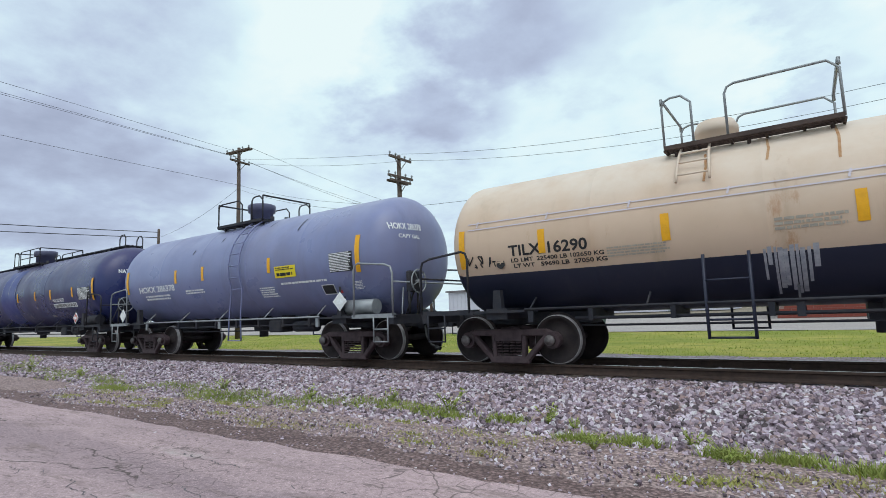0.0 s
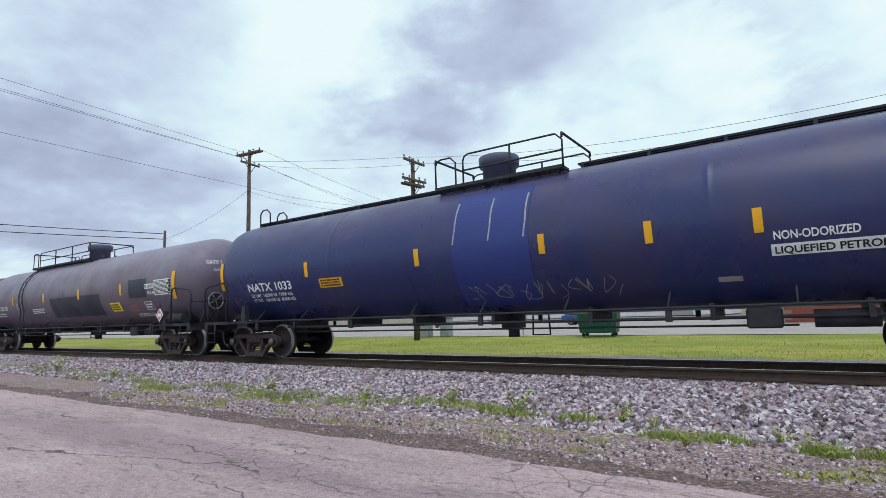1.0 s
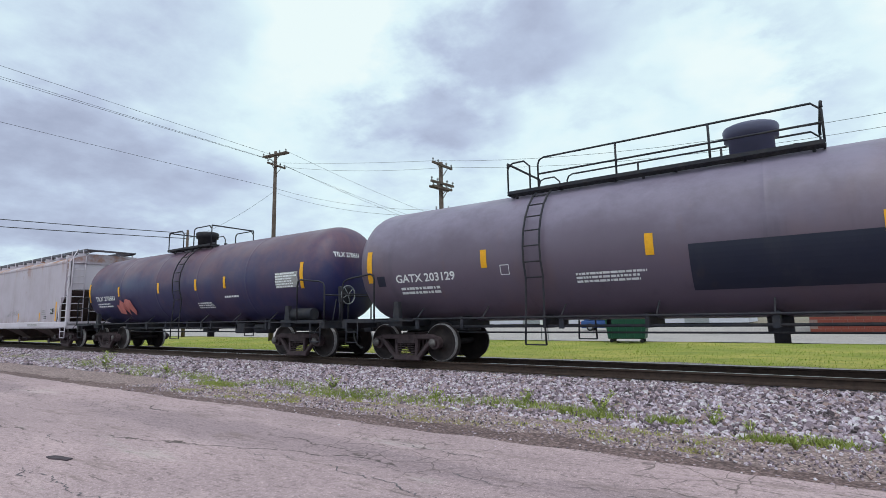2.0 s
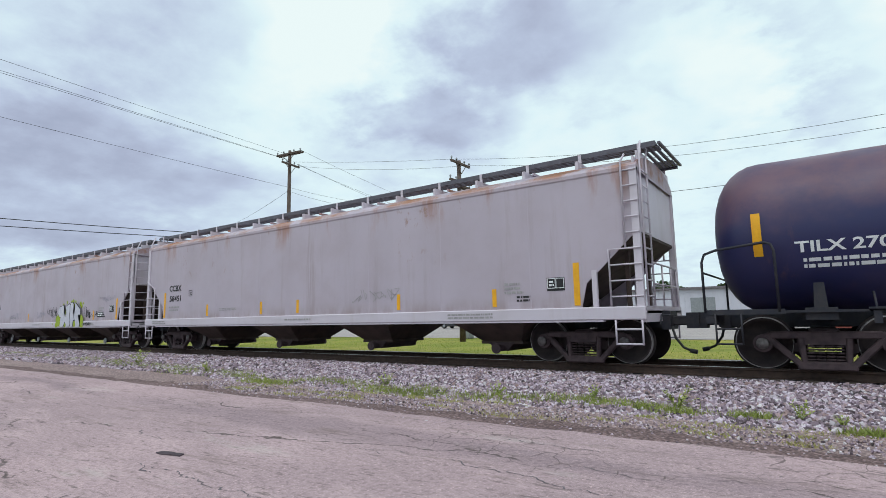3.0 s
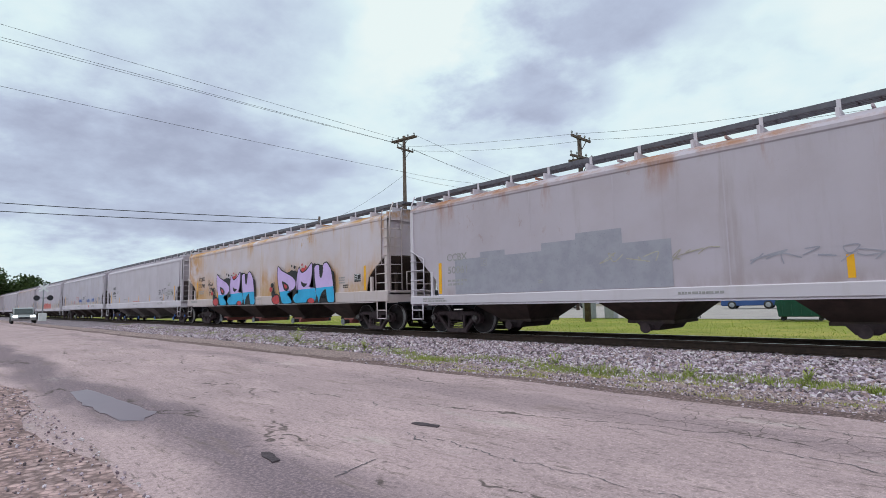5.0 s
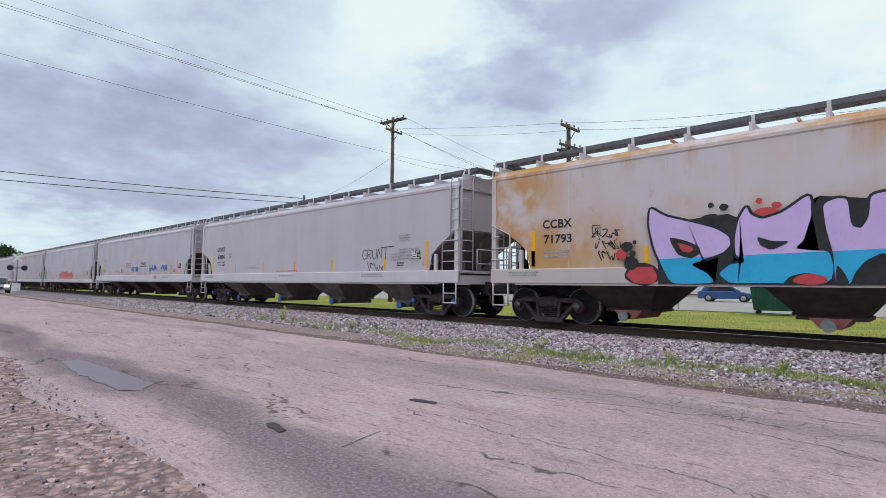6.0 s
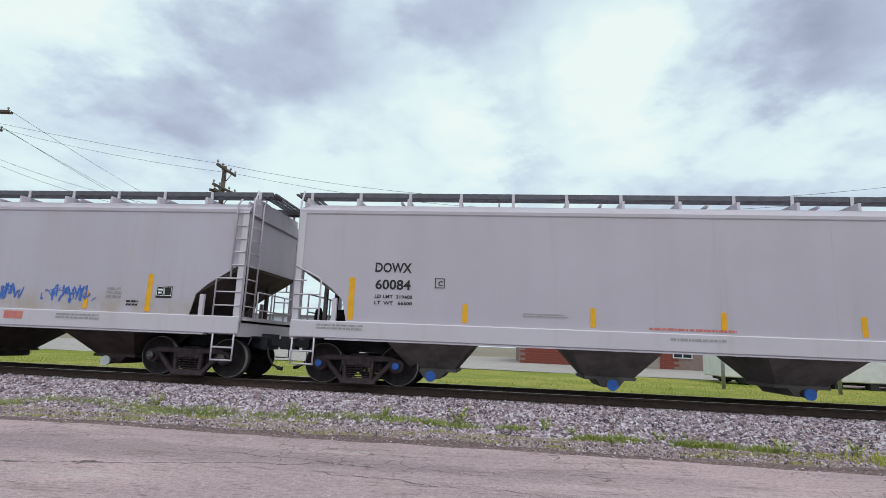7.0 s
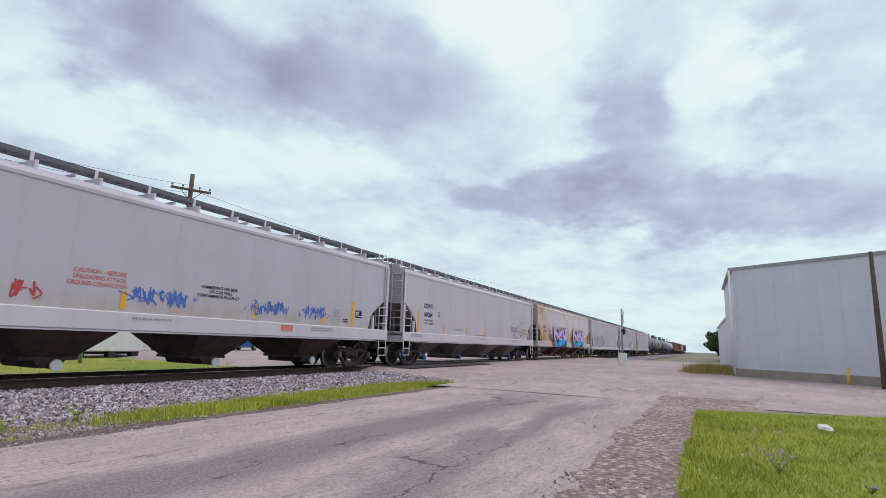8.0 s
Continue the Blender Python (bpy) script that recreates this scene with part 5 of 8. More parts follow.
ground = sheet("ground", -900, 900, -700, 900, (90, 80), lambda x, y: GROUND - 0.1, M["far_ground"], "flat ground of mixed dirt and grass")
sheet("ballast", -220, 300, 5.0, 15.0, (0.8, 0.4), bed_height, M["ballast_bed"], "grey crushed stone ballast bed under the track", 0.25, 4)
sheet("shoulder", -220, 12, 2.9, 6.0, (0.5, 0.25), lambda x, y: -0.015 - 0.045 * (y - 2.9) + bumps(x, y, 0.012, 1.3), M["gravel"], "dusty gravel and dirt shoulder beside the road", 0.2, 7)
sheet("gutter_gravel", -60, 10, 3.2, 3.85, (0.1, 0.1), lambda x, y: -0.008 - 0.03 * (y - 3.15) + bumps(x, y, 0.008, 3), M["gravel_dark"], "dark loose gravel along the broken road edge", 0.30, 12)
road = sheet("road", -260, 26, -2.0, 3.35, (0.2, 0.3), lambda x, y: 0.004 + bumps(x, y, 0.012, 0.5), M["asphalt"], "worn pale cracked asphalt road with patches", 0.12, 2)


for i, (x, y) in enumerate([(-7.14, 0.74), (-7.28, -0.73)]):
    bm = bmesh.new()
    prism(bm, [(-0.15, -0.02), (-0.05, -0.045), (0.07, -0.03), (0.16, -0.035), (0.14, 0.03), (0.04, 0.03), (-0.03, 0.045), (-0.13, 0.035)], -0.01, 0.004)
    bmesh.ops.rotate(bm, verts=bm.verts[:], matrix=Matrix.Rotation(radians(-90), 3, "X"))
    o = part("tar_patch", bm, M["asphalt_dark"])
    o.matrix_basis = pose(x, y, 0.005 + bumps(x, y, 0.012, 0.5), 0, 0, 12 - 20 * i)
    tagged(o, "small black tar patch on the pale asphalt", "patch")


def road_z(x, y):
    return 0.004 + bumps(x, y, 0.012, 0.5)


def puddle():
    rim = [(-12.5, -1.13), (-12.5, -0.9), (-11.44, -0.84), (-10.58, -0.81), (-9.91, -0.78), (-9.5, -1.0), (-9.7, -1.15), (-10.41, -1.19), (-11.28, -1.22)]
    pts = []
    for (ax, ay), (bx, by) in zip(rim, rim[1:] + rim[:1]):
        for t in (0, 0.25, 0.5, 0.75):
            x, y = ax + (bx - ax) * t, ay + (by - ay) * t
            pts.append((x + 0.10 * noise.noise((x * 4, y * 4, 1)), y + 0.06 * noise.noise((x * 4, y * 4, 7))))
    z = max(road_z(x, y) for x, y in pts) + 0.003
    me = raw_mesh("puddle", [(x, y, z) for x, y in pts], [tuple(range(len(pts)))], M["puddle"])
    tagged(new("puddle", me), "shallow puddle of rain water on the asphalt", "puddle", "", "structure")


puddle()


def road_cracks():
    r = random.Random(9)
    runs = [((-7.03, 0.43), (-4.9, 0.45), 0.012), ((-4.9, 0.45), (-3.2, 0.38), 0.008), ((-4.96, 1.84), (-3.5, 1.64), 0.012), ((-3.5, 1.64), (-1.6, 1.7), 0.010), ((-7.8, -0.75), (-7.3, -0.35), 0.02), ((-6.54, -0.66), (-6.65, -0.18), 0.018),
            ((-4.94, 2.72), (-3.79, 2.72), 0.012), ((-7.1, 0.43), (-6.7, 0.41), 0.018)]
    for _ in range(22):
        x, y, n = r.uniform(-15, 5), r.uniform(0.9, 3.1), r.uniform(0.3, 1.0)
        runs.append(((x, y), (x + n, y + r.uniform(-0.15, 0.15)), r.uniform(0.005, 0.011)))
    V, F = [], []
    for (ax, ay), (bx, by), w in runs:
        n = max(6, int(math.hypot(bx - ax, by - ay) / 0.035))
        side = 0.0
        for i in range(n + 1):
            t = i / n
            side = 0.86 * side + r.gauss(0, 0.016)
            x, y = ax + (bx - ax) * t + r.gauss(0, 0.008), ay + (by - ay) * t + side
            h = 0.62 * w * r.uniform(0.1, 1.0) * min(1.0, 6 * t + 0.1, 6 * (1 - t) + 0.1)
            V += [(x, y - h, road_z(x, y) + 0.003), (x + 0.01, y + h, road_z(x, y) + 0.003)]
            if i:
                k = len(V)
                F.append((k - 4, k - 2, k - 1, k - 3))
    me = raw_mesh("road_cracks", V, F, M["asphalt_patch"])
    tagged(new("road_cracks", me), "jagged dark cracks running along the worn asphalt", "cracks", "", "stuff")


road_cracks()


def street_height(x, y):
    """Rises to the rails at the crossing and runs out under the ballast beside it."""
    f = min(1.0, max(0.0, (x - 12.5) / 2.5))
    return 0.008 + 0.13 * f * max(0, 1 - abs(y - YC) / 5.0) - (0.25 * (1 - f) if y > 4.6 else 0) + bumps(x, y, 0.02, 0.4)


# side street over the crossing, and the worn verge towards the lawn
sheet("side_street", 10, 60, -14, 30, (1.0, 1.0), street_height, M["asphalt"], "broken pale asphalt where the side street meets the road", 0.2, 21)
sheet("crossing_panel", 15.5, 24.5, YC - 2.3, YC + 2.3, (0.5, 0.3), lambda x, y: 0.13, M["asphalt_dark"], "dark asphalt level crossing panel at the rails", 0.0, 5)
sheet("verge", -30, 12, -3.75, -1.74, (0.4, 0.2), lambda x, y: 0.016 + bumps(x, y, 0.012, 2), M["verge_broken"], "gravelly broken asphalt verge along the road", 0.3, 31)
sheet("apron", 6.8, 11.2, -14.0, -3.0, (0.4, 0.4), lambda x, y: 0.002 + bumps(x, y, 0.006, 1.5), M["gravel"], "pale gravel apron between the lawn and the street", 0.0, 33)
sheet("lot", -160, 120, 26.5, 62, (4, 4), lambda x, y: -0.10 + bumps(x, y, 0.02, 0.3), M["concrete"], "pale concrete yard beyond the grass strip", 0.3, 41)


def lawn_height(x, y):
    return 0.03 + bumps(x, y, 0.03, 0.8)


sheet("grass_strip", -220, 15, 13.4, 27.0, (1.0, 0.7), lambda x, y: -0.13 + bumps(x, y, 0.03, 0.6), M["grass_ground"], "mown green grass strip beyond the track", 0.35, 51)
sheet("grass_strip_east", 25, 200, 13.4, 27.0, (2.0, 1.0), lambda x, y: -0.13 + bumps(x, y, 0.03, 0.6), M["grass_ground"], "mown grass strip past the crossing", 0.35, 52)


def lawn_point(u, v):
    """The lawn's corner is cut off aslant by the street; u runs along the road, v away from it."""
    x = -30 + 38.2 * u
    y0 = -2.58 if x > 1.4 else -2.58 - 0.75 * min(1.0, (1.4 - x) / 1.6)
    y = y0 - 11.5 * v + 0.10 * noise.noise((x * 1.1, 3.0, v)) * (1 - v)
    e = max(0.0, u - 0.8) / 0.2
    return x + e * (0.60 * 11.5 * v + 0.3 * noise.noise((v * 9, 5.0, 0.0))), y


def make_lawn():
    nu, nv = 150, 44
    vs = []
    for i in range(nu):
        for j in range(nv):
            x, y = lawn_point(i / (nu - 1), j / (nv - 1))
            vs.append((x, y, lawn_height(x, y)))
    fs = [(i * nv + j, i * nv + j + 1, (i + 1) * nv + j + 1, (i + 1) * nv + j) for i in range(nu - 1) for j in range(nv - 1)]
    me = raw_mesh("lawn", vs, fs, M["lawn_ground"])
    tagged(new("lawn", me), "bright green clover lawn at the roadside", "", "", "structure")


make_lawn()


# rails and ties
def rails():
    foot = [(-0.076, 0.0), (-0.076, 0.012), (-0.018, 0.03), (0.018, 0.03), (0.076, 0.012), (0.076, 0.0)]
    web = [(-0.018, 0.03), (-0.009, 0.05), (-0.009, 0.12), (-0.03, 0.134), (0.03, 0.134), (0.009, 0.12), (0.009, 0.05), (0.018, 0.03)]
    head = [(-0.037, 0.135), (-0.037, 0.165), (-0.03, 0.172), (0.03, 0.172), (0.037, 0.165), (0.037, 0.135)]
    for y in (YC - 0.754, YC + 0.754):
        rail = tagged(new("rail"), "rust-brown steel rail with a shiny worn head", "rail", "rails of the track")
        for name, prof in (("foot", foot), ("web", web), ("head", head)):
            bm = bmesh.new()
            a = [bm.verts.new((-400, y + p, RZ - 0.172 + q)) for p, q in prof]
            b = [bm.verts.new((500, y + p, RZ - 0.172 + q)) for p, q in prof]
            for i in range(len(prof)):
                f = bm.faces.new((a[i], a[(i + 1) % len(a)], b[(i + 1) % len(a)], b[i]))
                f.material_index = 1 if name == "head" and i == 2 else 0
            bmesh.ops.recalc_face_normals(bm, faces=bm.faces)
            part(name, bm, [M["rail"], M["rail_head"]], rail)


rails()


# ---- the train ----
# 1: cream and black tank car
car, sd = tank_car(0.9, 7.74, 5.69, 1.38, 2.47, M["tank_cream"], "cream tank car with a black lower half and rust stains", 6.42, 0.42, -1.95, (-2.65, -0.22), lower=(1.88, M["tank_black"]), ladder=-2.2, style=3)
strips(sd, (-4.75, -2.65, -0.2, 2.2, 4.6), 2.02, 2.45)
sd.patch("reflector", -6.5, -6.37, 1.85, 2.6, M["yellow"], 0.012)
sd.word("TILX 16290", -5.42, 2.02, 0.20, M["black_ink"], width=1.5)
sd.word("LD LMT  225400 LB 102650 KG", -5.40, 1.905, 0.072, M["black_ink"], width=1.75)
sd.word("LT WT   59690 LB  27050 KG", -5.36, 1.80, 0.072, M["black_ink"], width=1.75)
sd.bars(-3.6, -2.6, 1.84, 2.02, 4, M["tan_ink"], 4)
sd.bars(-1.2, -0.2, 2.0, 2.2, 3, M["tan_ink"], 5)
sd.scribble("spray_tag", -6.3, 1.82, 0.55, 0.26, M["black_spray"], 2, 0.02, 6)
bm = bmesh.new()
for z in (2.60, 2.72):
    sd.stroke(bm, [(-6.3, z), (-4.4, z), (-2, z), (0.2, z), (2, z), (6.3, z)], 0.022, 0.012)
for k in range(9):
    x = -6.1 + 1.45 * k
    sd.stroke(bm, [(x, 2.64), (x + 0.03, 2.74)], 0.03, 0.016)
tagged(part("weld_band", bm, M["sill_white"], car), kind="stuff")
wear = random.Random(3)
x = -1.38
while x < -0.78:
    w = wear.uniform(0.02, 0.075)
    top = 1.80 - wear.uniform(0, 0.06)
    sd.patch("worn_streak", x, x + w, max(1.12, top - wear.uniform(0.25, 0.75)), top, M["worn_white"], 0.006, "white streak of worn paint")
    x += w + wear.uniform(-0.004, 0.03)
bm = bmesh.new()
sd.blob(bm, -5.62, 1.90, 0.095, 0.012, 4)
part("round_mark", bm, M["black_ink"], car)
bm = bmesh.new()
sd.stroke(bm, [(-5.68, 1.93), (-5.56, 1.93)], 0.03, 0.016)
sd.stroke(bm, [(-5.62, 1.93), (-5.62, 1.84)], 0.03, 0.016)
part("mark_bar", bm, M["tank_cream"], car)
for x, z, n in ((-2.05, 2.9, 0.5), (-1.2, 3.1, 0.4), (-0.35, 2.95, 0.7), (0.7, 3.05, 0.6)):
    bm = bmesh.new()
    sd.stroke(bm, [(x, z + n), (x + 0.02, z + n * 0.5), (x - 0.01, z)], 0.035, 0.007)
    part("rust_run", bm, M["rust_run"], car, "rust run below the platform")

# 2: grey tank car
car, sd = tank_car(-13.55, 6.71, 4.66, 1.46, 2.60, M["tank_grey"], "blue-grey tank car with a dark dome and steel handrails", 5.42, 0.60, -0.12, (-1.05, 1.08), ladder=0.75, style=0, hoops=[(-1.05, 0.12), (0.58, 1.08)])
sd.head_word("HOKX 286378", -1.12, 2.95, 0.15, 0.85, M["white_ink"])
sd.head_word("CAPY GAL", -0.95, 2.75, 0.09, 0.6, M["white_ink"])
strips(sd, (5.25, 2.12, -0.9, -2.35), 2.2, 2.6, 0.12)
sd.patch("reflector", 5.19, 5.33, 2.0, 2.85, M["yellow"], 0.012)
sd.patch("reflector", -5.42, -5.28, 2.0, 2.75, M["yellow"], 0.012)
sd.word("HOKX 286378", -4.62, 2.0, 0.19, M["white_ink"], width=2.15)
sd.bars(-4.3, -2.7, 1.74, 1.92, 2, M["white_ink"], 7)
sd.patch("red_mark", 4.42, 4.55, 1.57, 1.64, M["red_spray"], 0.008)
sd.bars(-1.9, -0.9, 1.84, 1.98, 2, M["white_ink"], 8)
sd.patch("emergency_sign", 2.35, 3.15, 2.05, 2.34, M["bright_yellow"], 0.009, "yellow emergency notice with black print")
sd.bars(2.40, 3.10, 2.23, 2.32, 2, M["black_ink"], 93, lift=0.013)
sd.bars(2.42, 3.1, 2.07, 2.20, 1, M["black_ink"], 9, lift=0.013)
sd.patch("data_table", 4.35, 5.1, 2.05, 2.50, M["black_ink"], 0.007)
sd.bars(4.36, 5.1, 2.06, 2.50, 12, M["white_ink"], 10, lift=0.012)
sd.bars(1.6, 2.3, 1.58, 1.86, 5, M["white_ink"], 11)
sd.bars(2.5, 4.4, 1.86, 1.94, 1, M["white_ink"], 12)
sd.patch("consolidated_stencil", 3.95, 4.35, 1.56, 1.78, M["black_ink"], 0.007)
sd.frame_box(3.95, 4.35, 1.56, 1.78, M["white_ink"], 0.018)
sd.bars(5.0, 5.3, 1.62, 1.82, 6, M["white_ink"], 13)
bm = bmesh.new()
for x, z, n in ((3.0, 3.25, 0.3), (-1.6, 3.02, 0.12), (-0.35, 3.3, 0.1), (1.6, 3.55, 0.15)):
    sd.stroke(bm, [(x + 0.05, z + n), (x + 0.02, z + n * 0.5), (x, z)], 0.035, 0.010)
tagged(part("drip_stain", bm, M["black_ink"], car), kind="stuff")
diamond(sd, 4.72, 1.36, M["white_paint"])
diamond(sd, -5.55, 1.30, M["white_paint"])

# 3: long navy tank car
car, sd = tank_car(-30.2, 9.93, 7.82, 1.51, 2.64, M["tank_navy"], "long dark navy tank car with a roof walkway", 8.62, 0.66, -0.18, (-1.4, 1.7), ladder=0.0, style=1, walkway=((-8.6, -1.5), (1.8, 8.6)), near_ladder=False)
sd.head_word("NATX 1033", -0.9, 2.9, 0.15, 0.8, M["white_ink"])
strips(sd, (-5.11, -1.55, 1.41, 3.35, 4.95, 7.0), 2.12, 2.5)
sd.patch("reflector", -8.8, -8.66, 1.95, 2.75, M["yellow"], 0.012)
sd.patch("reflector", 8.66, 8.8, 1.95, 2.75, M["yellow"], 0.012)
sd.word("NATX 1033", -7.62, 1.86, 0.22, M["white_ink"], width=1.85)
sd.word("LD LMT  162900 LB  73900 KG", -7.58, 1.70, 0.085, M["white_ink"], width=1.75)
sd.word("LT WT   100100 LB  45400 KG", -7.55, 1.57, 0.085, M["white_ink"], width=1.75)
sd.patch("emergency_sign", -4.7, -3.9, 1.82, 2.05, M["yellow"], 0.009, "orange emergency notice with black print")
sd.bars(-4.65, -3.95, 1.84, 2.03, 3, M["black_ink"], 18, lift=0.013)
sd.patch("blue_repaint", -0.62, 1.15, 1.2, 3.6, M["tank_blue_patch"], 0.009, "brighter blue repainted band on the tank")
bm = bmesh.new()
for x in (-0.55, 0.3, 1.08):
    sd.stroke(bm, [(x - 0.03, 2.5), (x + 0.01, 2.8), (x, 3.15), (x, 3.4)], 0.035, 0.012)
part("weld_streak", bm, M["grey_ink"], car)
sd.word("NON-ODORIZED", 5.12, 2.0, 0.125, M["white_ink"], width=1.05)
sd.patch("stencil_panel", 5.08, 7.2, 1.76, 1.93, M["white_ink"], 0.008)
sd.word("LIQUEFIED PETROLEUM GAS", 5.12, 1.79, 0.105, M["black_ink"], 0.013, width=2.0)
sd.scribble("spray_tag", -0.6, 1.25, 3.4, 0.4, M["grey_ink"], 5, 0.012, 16)
sd.patch("stencil_patch", 4.3, 4.65, 1.42, 1.5, M["grey_ink"], 0.008)
sd.scribble("chalk_mark", -8.4, 1.35, 0.5, 0.4, M["grey_ink"], 8, 0.012, 4)
sd.patch("data_table", 7.5, 8.5, 2.0, 2.45, M["black_ink"], 0.007)
sd.bars(7.5, 8.5, 2.0, 2.45, 11, M["white_ink"], 20, lift=0.012)
diamond(sd, 7.4, 1.32, M["pink"])

# 4: long brown-grey tank car
car, sd = tank_car(-50.15, 10.02, 7.9, 1.48, 2.60, M["tank_brown"], "long brown-grey tank car with black painted-over panels", 8.7, 0.66, -0.2, (-5.0, 0.9), ladder=-4.15, style=1)
sd.head_word("GATX 203129", -0.9, 2.95, 0.13, 0.85, M["white_ink"])
sd.head_word("CAPY GAL", -0.7, 2.72, 0.08, 0.55, M["white_ink"])
strips(sd, (-5.35, -1.85, 1.55, 4.98), 2.12, 2.52, 0.15)
sd.patch("reflector", -8.8, -8.64, 1.95, 2.75, M["yellow"], 0.012)
sd.patch("reflector", 8.4, 8.6, 1.85, 2.75, M["yellow"], 0.014)
sd.word("GATX 203129", -7.9, 1.92, 0.19, M["white_ink"], width=1.75)
sd.bars(-7.8, -6.4, 1.62, 1.82, 2, M["white_ink"], 27)
sd.frame_box(-4.95, -4.75, 1.95, 2.15, M["white_ink"], 0.016)
sd.patch("painted_panel", -1.2, 3.3, 1.46, 2.26, M["tank_black"], 0.008, "black painted-over rectangle")
sd.patch("painted_panel", 5.55, 6.75, 1.98, 2.62, M["tank_black"], 0.008, "black painted-over rectangle")
sd.patch("painted_panel", -8.5, -8.25, 1.85, 2.1, M["tank_black"], 0.008)
sd.bars(-3.3, -1.9, 1.68, 1.9, 3, M["white_ink"], 28)
sd.patch("emergency_sign", 4.0, 4.75, 1.56, 1.88, M["bright_yellow"], 0.010, "yellow emergency notice with black print")
sd.bars(4.05, 4.7, 1.6, 1.84, 3, M["black_ink"], 29, lift=0.014)
sd.patch("stencil_panel", 6.68, 7.25, 2.26, 2.42, M["white_ink"], 0.013)
sd.word("SR 13450", 6.70, 2.29, 0.10, M["black_ink"], 0.017, width=0.52)
sd.word("FRA AIP", 6.85, 2.06, 0.11, M["white_ink"], 0.013, width=0.5)
sd.patch("data_table", 7.3, 8.35, 2.02, 2.52, M["black_ink"], 0.011)
sd.bars(7.3, 8.35, 2.02, 2.52, 12, M["white_ink"], 30, lift=0.016)
sd.frame_box(7.3, 8.35, 2.02, 2.52, M["white_ink"], 0.016)
sd.frame_box(6.45, 6.95, 1.56, 1.82, M["white_ink"], 0.02)
sd.bars(6.5, 6.9, 1.6, 1.78, 2, M["white_ink"], 31)
sd.word("LIQUEFIED", 5.25, 1.66, 0.09, M["pink"], width=0.6)
sd.word("PETROLEUM", 5.25, 1.54, 0.09, M["pink"], width=0.62)
sd.patch("stencil_panel", 5.6, 6.7, 1.34, 1.44, M["white_ink"], 0.010)
sd.word("NON-ODORIZED", 5.64, 1.36, 0.065, M["black_ink"], 0.014, width=1.0)
diamond(sd, 7.75, 1.34, M["pink"])

# 5: dark maroon tank car
car, sd = tank_car(-68.3, 8.2, 6.13, 1.45, 2.58, M["tank_maroon"], "dark maroon-black tank car with a pink spray tag", 6.9, 0.62, -0.5, (-1.7, 1.2), ladder=0.2, style=0)
sd.head_word("TILX 270661", -0.95, 2.85, 0.14, 0.85, M["white_ink"])
strips(sd, (-4.3, -1.2, 1.3, 3.0), 2.12, 2.5)
sd.patch("reflector", -7.0, -6.86, 1.95, 2.7, M["yellow"], 0.012)
sd.patch("reflector", 6.7, 6.84, 1.95, 2.7, M["yellow"], 0.012)
sd.word("TILX 270661", -6.4, 1.98, 0.18, M["white_ink"], width=1.7)
sd.bars(-6.3, -5.0, 1.7, 1.9, 2, M["white_ink"], 37)
sd.bars(1.2, 2.2, 1.5, 1.72, 3, M["white_ink"], 38)
sd.bars(2.9, 3.7, 1.8, 1.9, 1, M["white_ink"], 39)
sd.patch("data_table", 5.6, 6.6, 2.0, 2.45, M["grey_ink"], 0.007)
sd.bars(5.6, 6.6, 2.0, 2.45, 6, M["white_ink"], 40, lift=0.012)
sd.outline("spray_tag", [(-4.6, 1.45), (-4.2, 1.4), (-4.05, 1.62), (-3.9, 1.38), (-3.7, 1.62), (-3.5, 1.35), (-3.25, 1.5), (-3.4, 1.95), (-3.75, 2.0), (-3.95, 1.85), (-4.2, 1.98), (-4.4, 1.75), (-4.6, 1.8)], M["pink"], 0.05, "pink spray-painted tag")

# 7: aged white hopper
car, sd = hopper_car(-86.6, 10.08, M["hop_old"], "aged white covered hopper with rust along the eaves")
hopper_marks(sd, 10.08, "CCBX", "58451", M["black_ink"], (-5.27, -2.25, -0.5, 3.4, 6.2), 101)
sd.scribble("spray_tag", 1.8, 1.45, 1.6, 0.35, M["grey_ink"], 31, 0.02, 8)

# 8: aged hopper with a silver and lime spray piece
car, sd = hopper_car(-106.8, 10.08, M["hop_old"], "aged white covered hopper with a silver and lime spray piece", cap_mat=M["steel_grey"])
hopper_marks(sd, 10.08, "CCBX", "71191", M["black_ink"], (-1.85, 5.95), 111, widths=(0.56, 0.66))
bm = bmesh.new()
for i, (x, z, r) in enumerate([(2.64, 1.97, .08), (3.04, 2.07, .08), (3.56, 2.07, .09), (3.74, 2.11, .1), (4.0, 2.09, .07), (4.55, 1.95, .12), (4.67, 1.85, .1), (4.85, 1.98, .06), (1.62, 1.05, .05), (2.21, 1.26, .22), (2.07, 1.01, .13),
                               (2.45, 1.45, .18), (4.91, 1.22, .21), (4.99, 1.03, .15), (3.12, 1.75, .18), (4.1, 1.68, .17), (3.11, 1.02, .13), (4.16, 1.05, .15), (2.67, 1.53, .3), (3.37, 1.46, .34), (3.83, 1.65, .32), (4.48, 1.34, .3), (2.34, 1.13, .2), (2.38, 1.32, .2), (2.2, 1.08, .16), (4.84, 1.1, .19), (4.8, 1.3, .2)]):
    sd.blob(bm, x, z, r, (0.0738 if z - r < 1.17 else 0.0065) + 0.0002 * i, i)
tagged(part("spray_cloud", bm, M["green_spray"], car, "lime green spray cloud behind letters"), kind="stuff")
